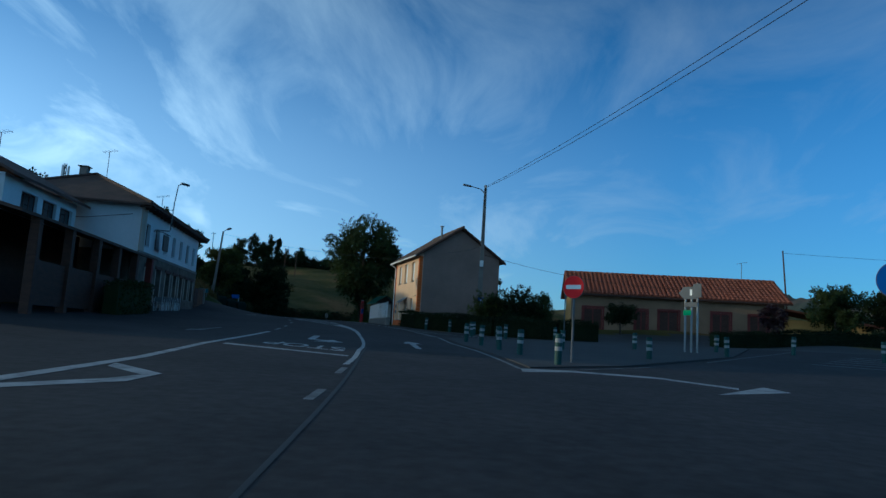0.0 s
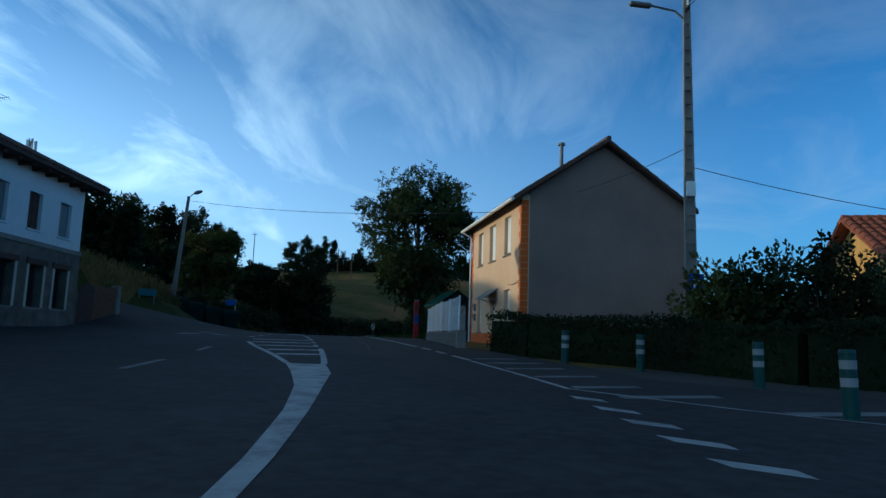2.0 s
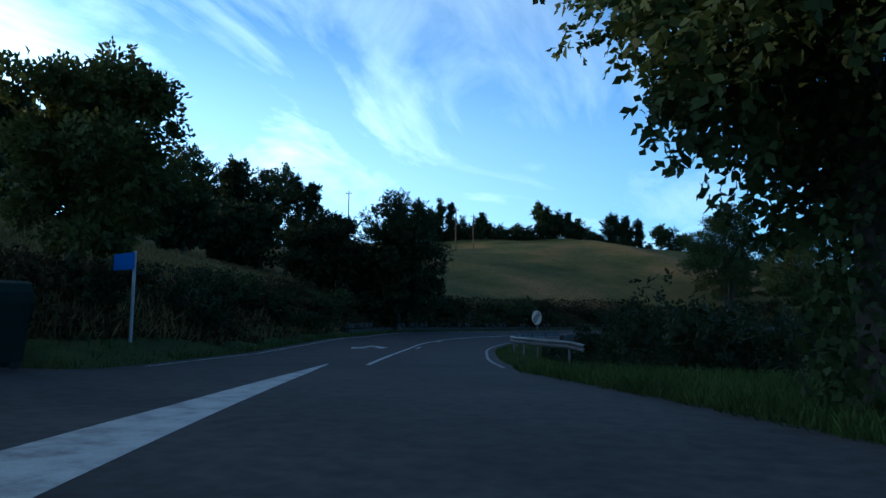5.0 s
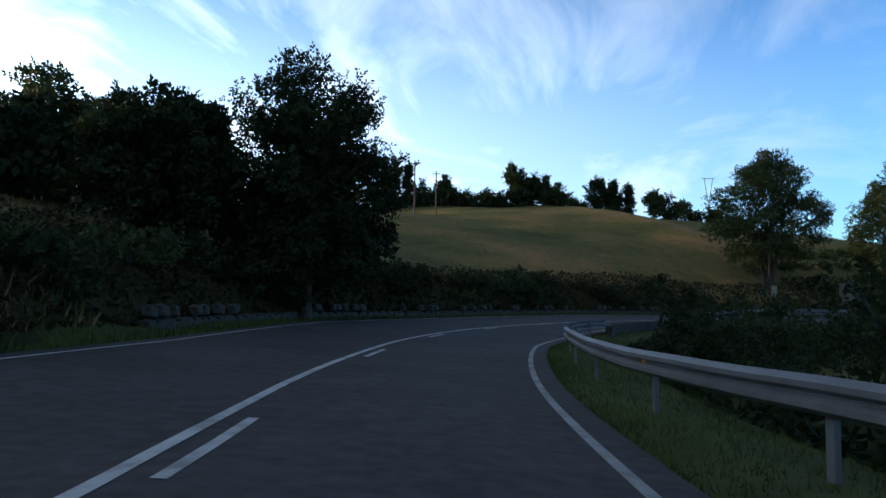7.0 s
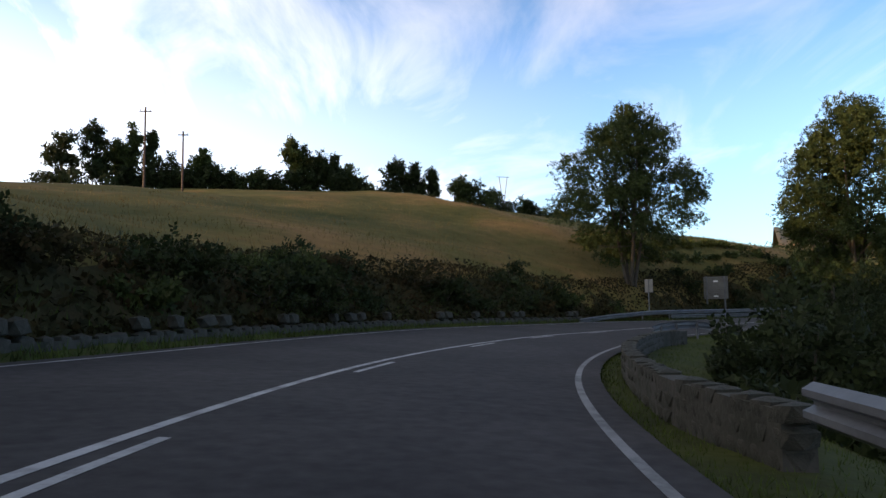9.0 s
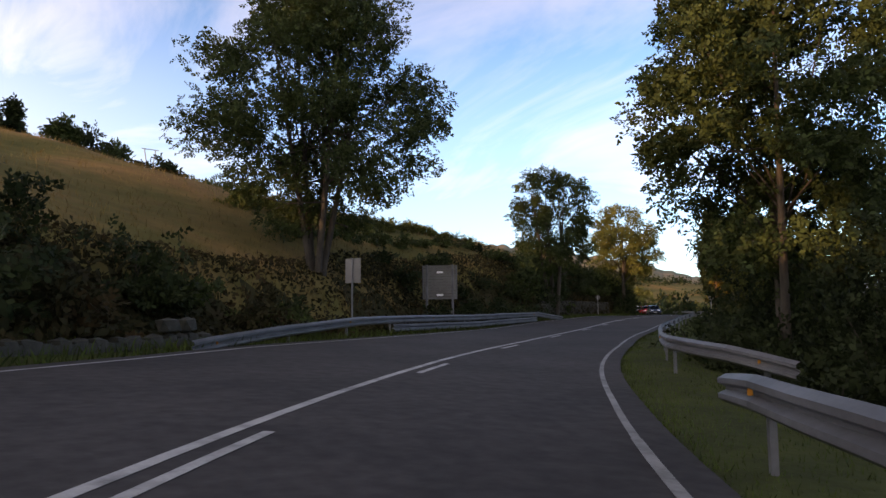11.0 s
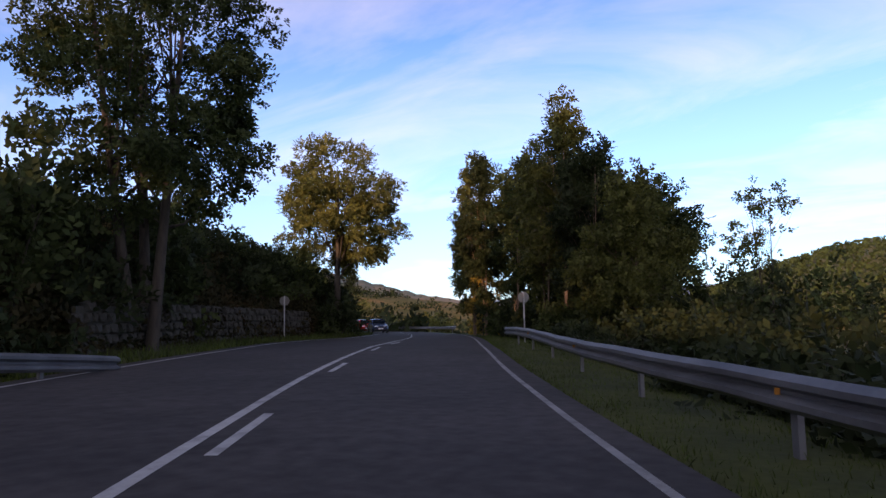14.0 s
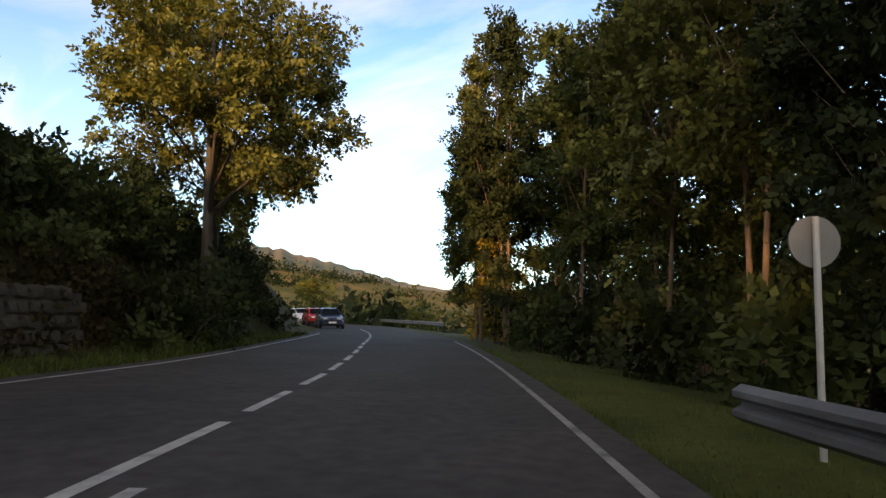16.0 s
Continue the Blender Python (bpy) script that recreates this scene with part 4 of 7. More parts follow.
    # wall lamp on a bent arm, hanging shop sign
    la = part("street_lamp_arm", tubebm([(13.2, 0, 4.9), (13.2, 0.9, 4.9), (13.18, 0.95, 5.0), (13.12, 1.0, 6.8), (13.0, 1.1, 8.0), (12.8, 1.25, 8.2)], 0.035, 8), GREY, h)
    part("lamp_head", moved(boxbm(-0.35, 0.35, -0.12, 0.12, -0.07, 0.07, bevel=0.05), Matrix.Translation((12.5, 1.4, 8.22)) @ Matrix.Rotation(-0.6, 4, "Z")), GREY, la)
    sg = part("hanging_sign", boxbm(11.9, 13.2, 0.55, 0.62, 3.6, 4.65, bevel=0.03), BLACK, h, "dark hanging bar sign")
    part("sign_bracket", tubebm([(13.8, 0.1, 4.75), (13.6, 0.6, 4.75), (11.6, 0.6, 4.75)], 0.025, 6), BLACK, sg)
    part("cable", tubebm([(L + 0.1, -0.5, 5.4), (L + 0.6, -3, 4.9), (L + 0.4, -6, 4.8), (L + 0.1, -8.6, 5.1)], 0.02, 5), BLACK, h)
    return h


bar = house_bar()
BARM = bar.matrix_basis.copy()


def aerial(x, y, z0, h):
    a = thing("aerial", "thin metal television aerial on a mast", "antenna", "roof aerials", at(x, y, z0))
    part("mast", tubebm([(0, 0, 0), (0, 0, h)], 0.025, 6), GREY, a)
    part("boom", tubebm([(-0.5, 0, h - 0.1), (0.5, 0.1, h + 0.1)], 0.012, 5), GREY, a)
    for k in range(5):
        part("rod", tubebm([(-0.4 + k * 0.2, -0.3, h - 0.08 + k * 0.04), (-0.4 + k * 0.2, 0.3, h - 0.08 + k * 0.04)], 0.008, 4), GREY, a)


p = BARM @ Vector((10.0, -4.5, 8.4))
aerial(p.x, p.y, p.z, 2.2)
p = BARM @ Vector((2.6, -2.6, 7.4))
aerial(p.x, p.y, p.z, 1.6)
p = BARM @ Vector((22.5, -5.5, 7.2))
aerial(p.x, p.y, p.z, 1.0)


def wing():
    h = thing("bar_wing", "white gabled wing with dark windows beside the bar", "house", m=BARM @ Matrix.Translation((17.3, -3.4, 0)))
    W, D, E, R = 8.6, 6.0, 5.5, 7.4
    holes = [(0.5, 2.2, 3.95, 5.0), (2.7, 4.4, 3.95, 5.0), (5.0, 6.8, 3.95, 5.0)]
    part("front_wall", wallbm(0, W, -1, E, -0.35, 0, holes), WHITEWALL, h)
    for w in holes:
        window(h, *w, 0.15, WOOD_D, sill=None, mullions=2)
    for x in (0, W - 0.3):
        part("side_wall", boxbm(x, x + 0.3, -D, -0.35, -1, E), BEIGE, h)
    bm = bmesh.new()
    add_poly(bm, [(-0.5, 0.6, E), (W + 0.5, 0.6, E), (W + 0.5, -D / 2, R), (-0.5, -D / 2, R)], 0.14)
    add_poly(bm, [(-0.5, -D / 2, R), (W + 0.5, -D / 2, R), (W + 0.5, -D - 0.5, E), (-0.5, -D - 0.5, E)], 0.14)
    bmesh.ops.recalc_face_normals(bm, faces=bm.faces)
    part("roof", bm, TILE_D, h)
    t = thing("terrace_canopy", "dark lean-to canopy over the bar terrace", "canopy", m=BARM @ Matrix.Translation((17.0, 0, 0)))
    bm = bmesh.new()
    add_poly(bm, [(-0.7, 1.2, 2.75), (17, 1.2, 2.75), (17, -3.4, 3.9), (-0.7, -3.4, 3.9)], 0.12)
    bmesh.ops.recalc_face_normals(bm, faces=bm.faces)
    part("sheet_roof", bm, TILE_D, t)
    for x in (0.0, 2.9, 5.9, 8.8, 12.0, 15.2):
        part("pillar", boxbm(x - 0.17, x + 0.17, 0.8, 1.14, -1, 2.75, bevel=0.01), REDWOOD if x == 0 else WOOD_D, t)
    part("screen", boxbm(3.0, 15.0, 0.92, 1.0, -0.6, 1.1), WOOD_D, t)
    # Dark sheet added for the shade under the canopy.
    part("shade_backing", boxbm(-0.5, 16.8, -3.4, -3.3, -0.8, 3.7), WOOD_D, t)
    b = thing("beige_house", "plain beige house with a dark gateway", "house", m=BARM @ Matrix.Translation((26.5, -8.5, 0)))
    hol = [(0.8, 3.6, -0.5, 2.3)]
    T = 4.7
    part("front_wall", wallbm(0, 10, -1.5, T, -0.35, 0, hol), BEIGE, b)
    part("gate", boxbm(0.85, 3.55, -0.3, -0.22, -0.5, 2.28, bevel=0.01), WOOD_D, b, "dark wooden gate")
    for x in (0, 9.7):
        part("side_wall", boxbm(x, x + 0.3, -7, -0.35, -1.5, T), BEIGE, b)
    bm = bmesh.new()
    add_poly(bm, [(-0.5, 0.5, T), (10.5, 0.5, T), (10.5, -3.5, T + 1.5), (-0.5, -3.5, T + 1.5)], 0.14)
    add_poly(bm, [(-0.5, -3.5, T + 1.5), (10.5, -3.5, T + 1.5), (10.5, -7.5, T), (-0.5, -7.5, T)], 0.14)
    bmesh.ops.recalc_face_normals(bm, faces=bm.faces)
    part("roof", bm, TILE_D, b)
    part("downpipe", tubebm([(0.9, 0.1, T), (0.9, 0.08, -1)], 0.05, 8), BLACK, b)


wing()


def terrace_chair(m):
    c = thing("terrace_chair", "white metal terrace chair outside the bar", "chair", "chairs outside the bar", m)
    part("seat", boxbm(-0.21, 0.21, -0.2, 0.2, 0.42, 0.45, bevel=0.01), GREY, c)
    part("backrest", boxbm(-0.2, 0.2, -0.22, -0.19, 0.55, 0.85, bevel=0.01), GREY, c)
    for x in (-0.2, 0.2):
        part("leg", tubebm([(x, 0.2, 0), (x, 0.19, 0.44)], 0.014, 6), WHITE, c)
        part("leg", tubebm([(x, -0.22, 0), (x, -0.2, 0.86)], 0.014, 6), WHITE, c)
    return c


def terrace_table(m):
    c = thing("terrace_table", "square pale terrace table outside the bar", "table", "tables outside the bar", m)
    part("tabletop", boxbm(-0.35, 0.35, -0.35, 0.35, 0.71, 0.74, bevel=0.01), GREY, c)
    for x in (-0.3, 0.3):
        for y in (-0.3, 0.3):
            part("leg", tubebm([(x, y, 0), (x, y, 0.71)], 0.016, 6), WHITE, c)
    return c


def on_ground(x, y, yaw=0.0, up=0.0):
    s, d = nearest(x, y)
    inside = (d < left_edge(s)) & (-d < right_edge(s))
    z = float(lie(s, d)[0]) if inside[0] else gz(x, y)
    return at(x, y, z + up, yaw)


for k, (lx, ly) in enumerate(((11.6, 1.2), (13.3, 1.4), (15.0, 1.3))):
    p = BARM @ Vector((lx, ly, 0))
    terrace_table(on_ground(p.x, p.y, -82))
    for dx, yw in ((0.62, 90), (-0.62, -90)):
        q = BARM @ Vector((lx + dx, ly + 0.1, 0))
        terrace_chair(on_ground(q.x, q.y, -82 + yw))

g = thing("yard_gate", "brown slatted wooden yard gate", "gate", m=BARM @ Matrix.Translation((-3.9, 0.0, 0)))
part("gate_rail", boxbm(0.1, 3.6, -0.05, 0.0, 0.5, 0.62), WOOD, g)
part("gate_rail", boxbm(0.1, 3.6, -0.05, 0.0, 1.5, 1.62), WOOD, g)
for k in range(18):
    part("slat", boxbm(0.1 + k * 0.195, 0.26 + k * 0.195, 0.0, 0.03, 0.1, 1.95 + 0.05 * math.sin(k)), WOOD if k < 11 else WOOD_D, g)
part("gate_pillar", boxbm(-0.25, 0.1, -0.2, 0.15, -0.8, 2.1, bevel=0.02), CONCRETE, g)


# ---- long low house with a clay tile roof ----
def house_low():
    L, D, E, R = 16.2, 6.6, 3.2, 4.9
    h = thing("low_house", "long single-storey ochre house with a clay tile roof", "house", m=at(10.35, 54.3, 2.15, -6.5))
    holes = [(0.95, 2.45, 0.25, 1.95), (5.0, 5.9, 0.25, 1.95), (6.8, 8.3, 0.25, 2.0), (10.8, 12.2, 0.0, 2.05), (13.6, 15.0, 0.25, 2.0)]
    flip = Matrix.Diagonal((1, -1, 1, 1))
    bm = moved(wallbm(0, L, -1.2, E, -0.35, 0, holes), flip)
    bmesh.ops.recalc_face_normals(bm, faces=bm.faces)
    # The front's shade is put into its brown colour.
    part("front_wall", bm, SHADEWALL, h)
    for x0, x1, z0, z1 in holes:
        bm = bmesh.new()
        t = 0.1
        add_box(bm, x0, x0 + t, 0.08, 0.16, z0, z1)
        add_box(bm, x1 - t, x1, 0.08, 0.16, z0, z1)
        add_box(bm, x0 + t, x1 - t, 0.08, 0.16, z1 - t, z1)
        add_box(bm, x0 + t, x1 - t, 0.08, 0.16, z0, z0 + t)
        add_box(bm, (x0 + x1) / 2 - 0.05, (x0 + x1) / 2 + 0.05, 0.085, 0.155, z0 + t, z1 - t)
        w = part("window", bm, REDWOOD, h, "red-brown wooden window")
        part("pane", boxbm(x0 + t, x1 - t, 0.11, 0.13, z0 + t, z1 - t), WOOD_D, w)
        bm = bmesh.new()
        add_box(bm, x0 - 0.14, x0, -0.03, 0.02, z0 - 0.1, z1 + 0.16)
        add_box(bm, x1, x1 + 0.14, -0.03, 0.02, z0 - 0.1, z1 + 0.16)
        add_box(bm, x0, x1, -0.03, 0.02, z1, z1 + 0.16)
        part("surround", bm, REDWOOD, w)
    for x in (0.0, L - 0.35):
        bm = bmesh.new()
        a = [bm.verts.new((x, y, z)) for y, z in ((0.35, -1.2), (D, -1.2), (D, E), (D / 2, R - 0.1), (0.35, E + 0.1))]
        b = [bm.verts.new((x + 0.35, v.co.y, v.co.z)) for v in a]
        bm.faces.new(a)
        bm.faces.new(b[::-1])
        for i in range(5):
            bm.faces.new((a[i], b[i], b[(i + 1) % 5], a[(i + 1) % 5]))
        bmesh.ops.recalc_face_normals(bm, faces=bm.faces)
        # Sunward gable: the low sun is put into a brighter ochre.
        part("gable_wall", bm, OCHRE, h, "ochre gable wall with sunlight put in its bright colour")
    part("back_wall", boxbm(0.35, L - 0.35, D - 0.3, D, -1.2, E), SHADEWALL, h)
    o = 0.5
    run_ = D / 2 + o
    rise = (R - E) * run_ / (D / 2)
    slope_part = part("roof", moved(tiled_roof(L + 0.9, run_, rise, 0.34, 0.012), Matrix.Translation((-0.45, -o, E - (R - E) * o / (D / 2) + 0.1))), TILE, h, "weathered red clay tile slope")
    part("roof", moved(tiled_roof(L + 0.9, run_, rise, 0.34, 0.055), Matrix.Translation((L + 0.45, D + o, E - (R - E) * o / (D / 2) + 0.1)) @ Matrix.Rotation(math.pi, 4, "Z")), TILE, h, "weathered red clay tile slope")
    # barrel tiles, each laid over the one below
    bm = bmesh.new()
    rings = []
    for yy, rad in ((-0.02, 0.155), (0.46, 0.13)):
        rings.append([bm.verts.new((rad * math.cos(math.pi * q / 6), yy, rad * 0.72 * math.sin(math.pi * q / 6) + (0.03 if yy < 0 else 0.0))) for q in range(7)])
    for q in range(6):
        bm.faces.new((rings[0][q + 1], rings[0][q], rings[1][q], rings[1][q + 1]))
    bm.faces.new(rings[0])
    tile = bpy.data.meshes.new("roof_tile")
    bm.to_mesh(tile)
    bm.free()
    tile.materials.append(TILE)
    ang = math.atan2(rise, run_)
    reach = math.hypot(run_, rise)
    rows_ = int(reach / 0.43)
    z0 = E - (R - E) * o / (D / 2) + 0.12
    rest = bmesh.new()
    for i in range(int((L + 0.9) / 0.34)):
        for j in range(rows_):
            dist = j * reach / rows_
            m = Matrix.Translation((-0.45 + (i + 0.5) * 0.34 + random.uniform(-0.01, 0.01), -o + math.cos(ang) * dist, z0 + math.sin(ang) * dist)) @ Matrix.Rotation(ang + random.uniform(-0.012, 0.012), 4, "X")
            if i < 33:
                ob = new("roof_tile", tile)
                ob.parent = slope_part
                ob.matrix_basis = m
            else:
                old = len(rest.verts)
                rest.from_mesh(tile)
                rest.verts.ensure_lookup_table()
                bmesh.ops.transform(rest, matrix=m, verts=rest.verts[old:])
    rest_part = part("roof_tiles_rest", rest, TILE, slope_part)
    rest_part["kind"] = "stuff"
    for k in range(40):
        x = -0.4 + k * (L + 0.8) / 40
        part("ridge_tile", tubebm([(x, D / 2, R + 0.17), (x + 0.44, D / 2, R + 0.15)], [0.13, 0.11], 7), TILE, h)
    part("fascia", boxbm(-0.45, L + 0.45, -o - 0.03, -o + 0.01, E - 0.30, E - 0.16), WOOD_D, h)
    ex = thing("low_annex", "low ochre annex under a sloping roof", "house", m=h.matrix_basis @ Matrix.Translation((L + 0.05, 0.6, 0)))
    part("front_wall", boxbm(0, 6.5, 0, 0.3, -1.2, 1.9), OCHRE, ex)
    part("side_wall", boxbm(6.2, 6.5, 0.3, 5, -1.2, 1.9), OCHRE, ex)
    bm = bmesh.new()
    add_poly(bm, [(-0.0, -0.5, 2.7), (7.2, -0.5, 1.7), (7.2, 5.2, 1.8), (-0.0, 5.2, 3.0)], 0.14)
    bmesh.ops.recalc_face_normals(bm, faces=bm.faces)
    part("roof", bm, TILE, ex)
    part("window", boxbm(3.6, 4.6, -0.02, 0.02, 0.3, 1.2), REDWOOD, ex)


house_low()
aerial(25.5, 57.9, 6.9, 2.0)


# ---- crash barriers ----
WAVE = [(0, 0), (0.03, 0.02), (0.08, 0.05), (0.08, 0.10), (0.0, 0.14), (0.0, 0.17), (0.08, 0.21), (0.08, 0.26), (0.03, 0.29), (0, 0.31)]


def path_of(rows):
    """World points each metre along rows of run, distance to the left, top height."""
    out = []
    for (s0, d0, h0), (s1, d1, h1) in zip(rows, rows[1:]):
        n = max(1, int(round(math.hypot(s1 - s0, d1 - d0))))
        for k in range(n):
            f = k / n
            s, d = s0 + (s1 - s0) * f, d0 + (d1 - d0) * f
            p = sd(s, d)
            out.append((p, h0 + (h1 - h0) * f))
    out.append((sd(*rows[-1][:2]), rows[-1][2]))
    return out


def barrier(label, pts, face=1, post_gap=4, posts=True, reflectors=True, group="crash barriers"):
    """A W-beam on posts; face +1 turns the waves to the left of the line, -1 to the right."""
    o = pts[0][0].copy()
    g = thing("guardrail", label, "guardrail", group, Matrix.Translation(o))
    bm = bmesh.new()
    rings = []
    for i, (p, h) in enumerate(pts):
        t = pts[min(i + 1, len(pts) - 1)][0] - pts[max(i - 1, 0)][0]
        nrm = Vector((-t.y, t.x, 0)).normalized() * face
        jog = 0.006 * math.sin(i * 1.7) + 0.01 * math.sin(i * 0.41)
        row = [bm.verts.new(p - o + nrm * u + Vector((0, 0, h - 0.31 + z + jog))) for u, z in WAVE]
        row += [bm.verts.new(p - o + nrm * (u - 0.008) + Vector((0, 0, h - 0.31 + z + jog))) for u, z in reversed(WAVE)]
        rings.append(row)
    n = len(rings[0])
    for r0, r1 in zip(rings, rings[1:]):
        for j in range(n):
            bm.faces.new((r0[j], r0[(j + 1) % n], r1[(j + 1) % n], r1[j]))
    bm.faces.new(rings[0][::-1])
    bm.faces.new(rings[-1])
    bmesh.ops.recalc_face_normals(bm, faces=bm.faces)
    part("beam", bm, GALV, g, "galvanised steel W-beam")
    for i in range(1, len(pts) - 1, post_gap):
        p, h = pts[i]
        t = pts[i + 1][0] - pts[i - 1][0]
        nrm = Vector((-t.y, t.x, 0)).normalized() * face
        yaw = math.degrees(math.atan2(t.y, t.x))
        if posts:
            z = min(gz(p.x, p.y), p.z) - 0.25
            bm = bmesh.new()
            c = p - nrm * 0.10 - o
            add_box(bm, -0.05, 0.05, -0.028, 0.028, z - p.z, h - 0.05, m=Matrix.Translation(c) @ Matrix.Rotation(radians(yaw), 4, "Z"))
            add_box(bm, -0.03, 0.03, -0.04, 0.07, h - 0.24, h - 0.10, m=Matrix.Translation(c) @ Matrix.Rotation(radians(yaw if face > 0 else yaw + 180), 4, "Z"))
            part("post", bm, GALV, g)
        if reflectors and i % (post_gap * 2) == 1:
            c = p + nrm * 0.05 - o
            part("reflector", boxbm(-0.022, 0.022, -0.01, 0.01, h - 0.17, h - 0.115, m=Matrix.Translation(c) @ Matrix.Rotation(radians(yaw + 70), 4, "Z")), YELLOW, g, "small amber reflector")
    return g


RAIL_A = [(96.6, -5.1, 0.62), (97.6, -4.55, 0.72), (100.5, -3.05, 0.76), (104, -2.62, 0.76), (108, -2.4, 0.75), (116, -2.12, 0.75), (123.7, -2.15, 0.75), (128, -2.6, 0.72)]
barrier("galvanised W-beam barrier with a flared end beside the bend", path_of(RAIL_A))
barrier("short dented galvanised barrier past the bridge", path_of([(149, -2.0, 0.7), (152, -1.95, 0.74), (156, -2.2, 0.74), (158, -2.5, 0.6)]), post_gap=3)
barrier("long galvanised W-beam barrier along the falling verge", path_of([(161.5, -4.4, 0.6), (163, -3.7, 0.74), (166, -3.05, 0.76), (172, -3.15, 0.72), (180, -3.1, 0.72), (188, -2.95, 0.68), (196, -2.9, 0.62), (205, -2.85, 0.60), (214, -2.65, 0.62), (217, -2.5, 0.6)]))
barrier("galvanised barrier ramping up from the ground below the hill", path_of([(163.5, 6.9, 0.2), (167, 6.9, 0.42), (173, 7.1, 0.72), (177, 7.2, 0.76), (190, 6.9, 0.76), (197, 6.6, 0.66), (202, 6.2, 0.25)]), face=-1)
barrier("lower motorcycle rail under the barrier", path_of([(176, 7.18, 0.40), (189, 6.88, 0.40), (196, 6.45, 0.36)]), face=-1, post_gap=3, reflectors=False)
far_pts = [(75.6, 208.4), (79.5, 211.4), (83.5, 214.9), (87.5, 219.6), (90.6, 224.4), (93, 230), (94.5, 236), (95, 242)]
barrier("far galvanised barrier outside the next bend", [(Vector((x, y, gz(x, y))), 0.75) for x, y in far_pts], post_gap=2, reflectors=False)

# ---- low stone parapet of the bridge, and the rubble wall under the hill ----
rng = random.Random(11)


def stone_mesh(seed):
    r = random.Random(seed)
    bm = bmesh.new()
    bmesh.ops.create_icosphere(bm, subdivisions=1, radius=0.5)
    for v in bm.verts:
        v.co.x = max(-0.42, min(0.42, v.co.x * 1.2)) * r.uniform(0.88, 1.08)
        v.co.y = max(-0.40, min(0.40, v.co.y * 1.2)) * r.uniform(0.88, 1.08)
        v.co.z = max(-0.42, min(0.42, v.co.z * 1.25)) * r.uniform(0.9, 1.05)
    me = bpy.data.meshes.new("stone")
    bm.to_mesh(me)
    bm.free()
    me.materials.append(MOSSY)
    return me


stones = [stone_mesh(k) for k in range(7)]


def stone_wall(label, s0, s1, off, high, size, limit=300, core=0.3, thick=0.15):
    w = thing("stone_wall", label, "wall", kind="structure")
    bm = bmesh.new()
    s = s0
    prev = None
    while s < s1:
        p, q = sd(s, off(s)), sd(s + 1, off(s + 1))
        zz = min(p.z, gz(p.x, p.y))
        yaw = math.atan2(q.y - p.y, q.x - p.x)
        add_box(bm, -0.02, (q - p).length + 0.02, -thick, thick, -0.5, high * core, m=Matrix.Translation((p.x, p.y, zz)) @ Matrix.Rotation(yaw, 4, "Z"))
        s += 1
    part("core", bm, MOSSY, w)
    count = 0
    zrow = size * 0.3
    row = 0
    while zrow < high:
        s = s0 + rng.uniform(0, size)
        while s < s1:
            ln = size * rng.uniform(0.8, 1.7)
            if count >= limit:
                return w
            if zrow + size * 0.5 < high * rng.uniform(0.85, 1.25):
                p, q = sd(s, off(s)), sd(s + 0.5, off(s + 0.5))
                ob = new("stone", stones[rng.randrange(7)])
                ob.parent = w
                ob.matrix_basis = Matrix.Translation((p.x, p.y, min(p.z, gz(p.x, p.y)) + zrow)) @ Matrix.Rotation(math.atan2(q.y - p.y, q.x - p.x) + rng.uniform(-0.1, 0.1), 4, "Z") @ Matrix.Rotation(rng.uniform(-0.15, 0.15), 4, "Y") @ Matrix.Diagonal((ln * 1.15, 0.42, size * 1.1, 1))
                count += 1
            s += ln
        zrow += size * 0.85
        row += 1
    return w


stone_wall("low mossy stone parapet of a small bridge", 128.5, 151, lambda s: float(np.interp(s, [128, 131, 149, 151], [-2.75, -2.3, -2.2, -2.6])), 0.62, 0.23, 300, 0.8)
stone_wall("dark rubble retaining wall under the bramble bank", 112, 166, lambda s: float(left_edge(s)) + 1.15, 0.6, 0.42, 300)
stone_wall("tall dark rubble wall at the foot of the cut bank", 205, 226, lambda s: float(left_edge(s)) + 2.15, 1.5, 0.34, 300, 0.85, 0.06)


# ---- traffic signs and bollards ----
def octo(radius, thick):
    return discbm(radius, thick, 40)


def sign_post(name, label, m, high, r=0.03, mat_=GALV, group=""):
    s = thing(name, label, "traffic sign", group, m)
    part("post", tubebm([(0, 0, -0.3), (0, 0, high)], r, 10), mat_, s, "galvanised post")
    return s


def disc_on(s, z, radius, face, back_mat=GALV_BACK, y=-0.05):
    d = part("sign_disc", moved(octo(radius, 0.012), Matrix.Translation((0, y, z))), face, s)
    part("rim", moved(octo(radius + 0.012, 0.02), Matrix.Translation((0, y + 0.016, z))), back_mat, d)
    return d


s = sign_post("no_entry_sign", "red round no-entry sign on a grey post", on_ground(3.86, 19.9, -38), 2.3, 0.035)
d = disc_on(s, 2.22, 0.33, RED)
part("white_bar", boxbm(-0.24, 0.24, -0.062, -0.056, 2.16, 2.28), SIGNWHITE, d, "white horizontal bar")


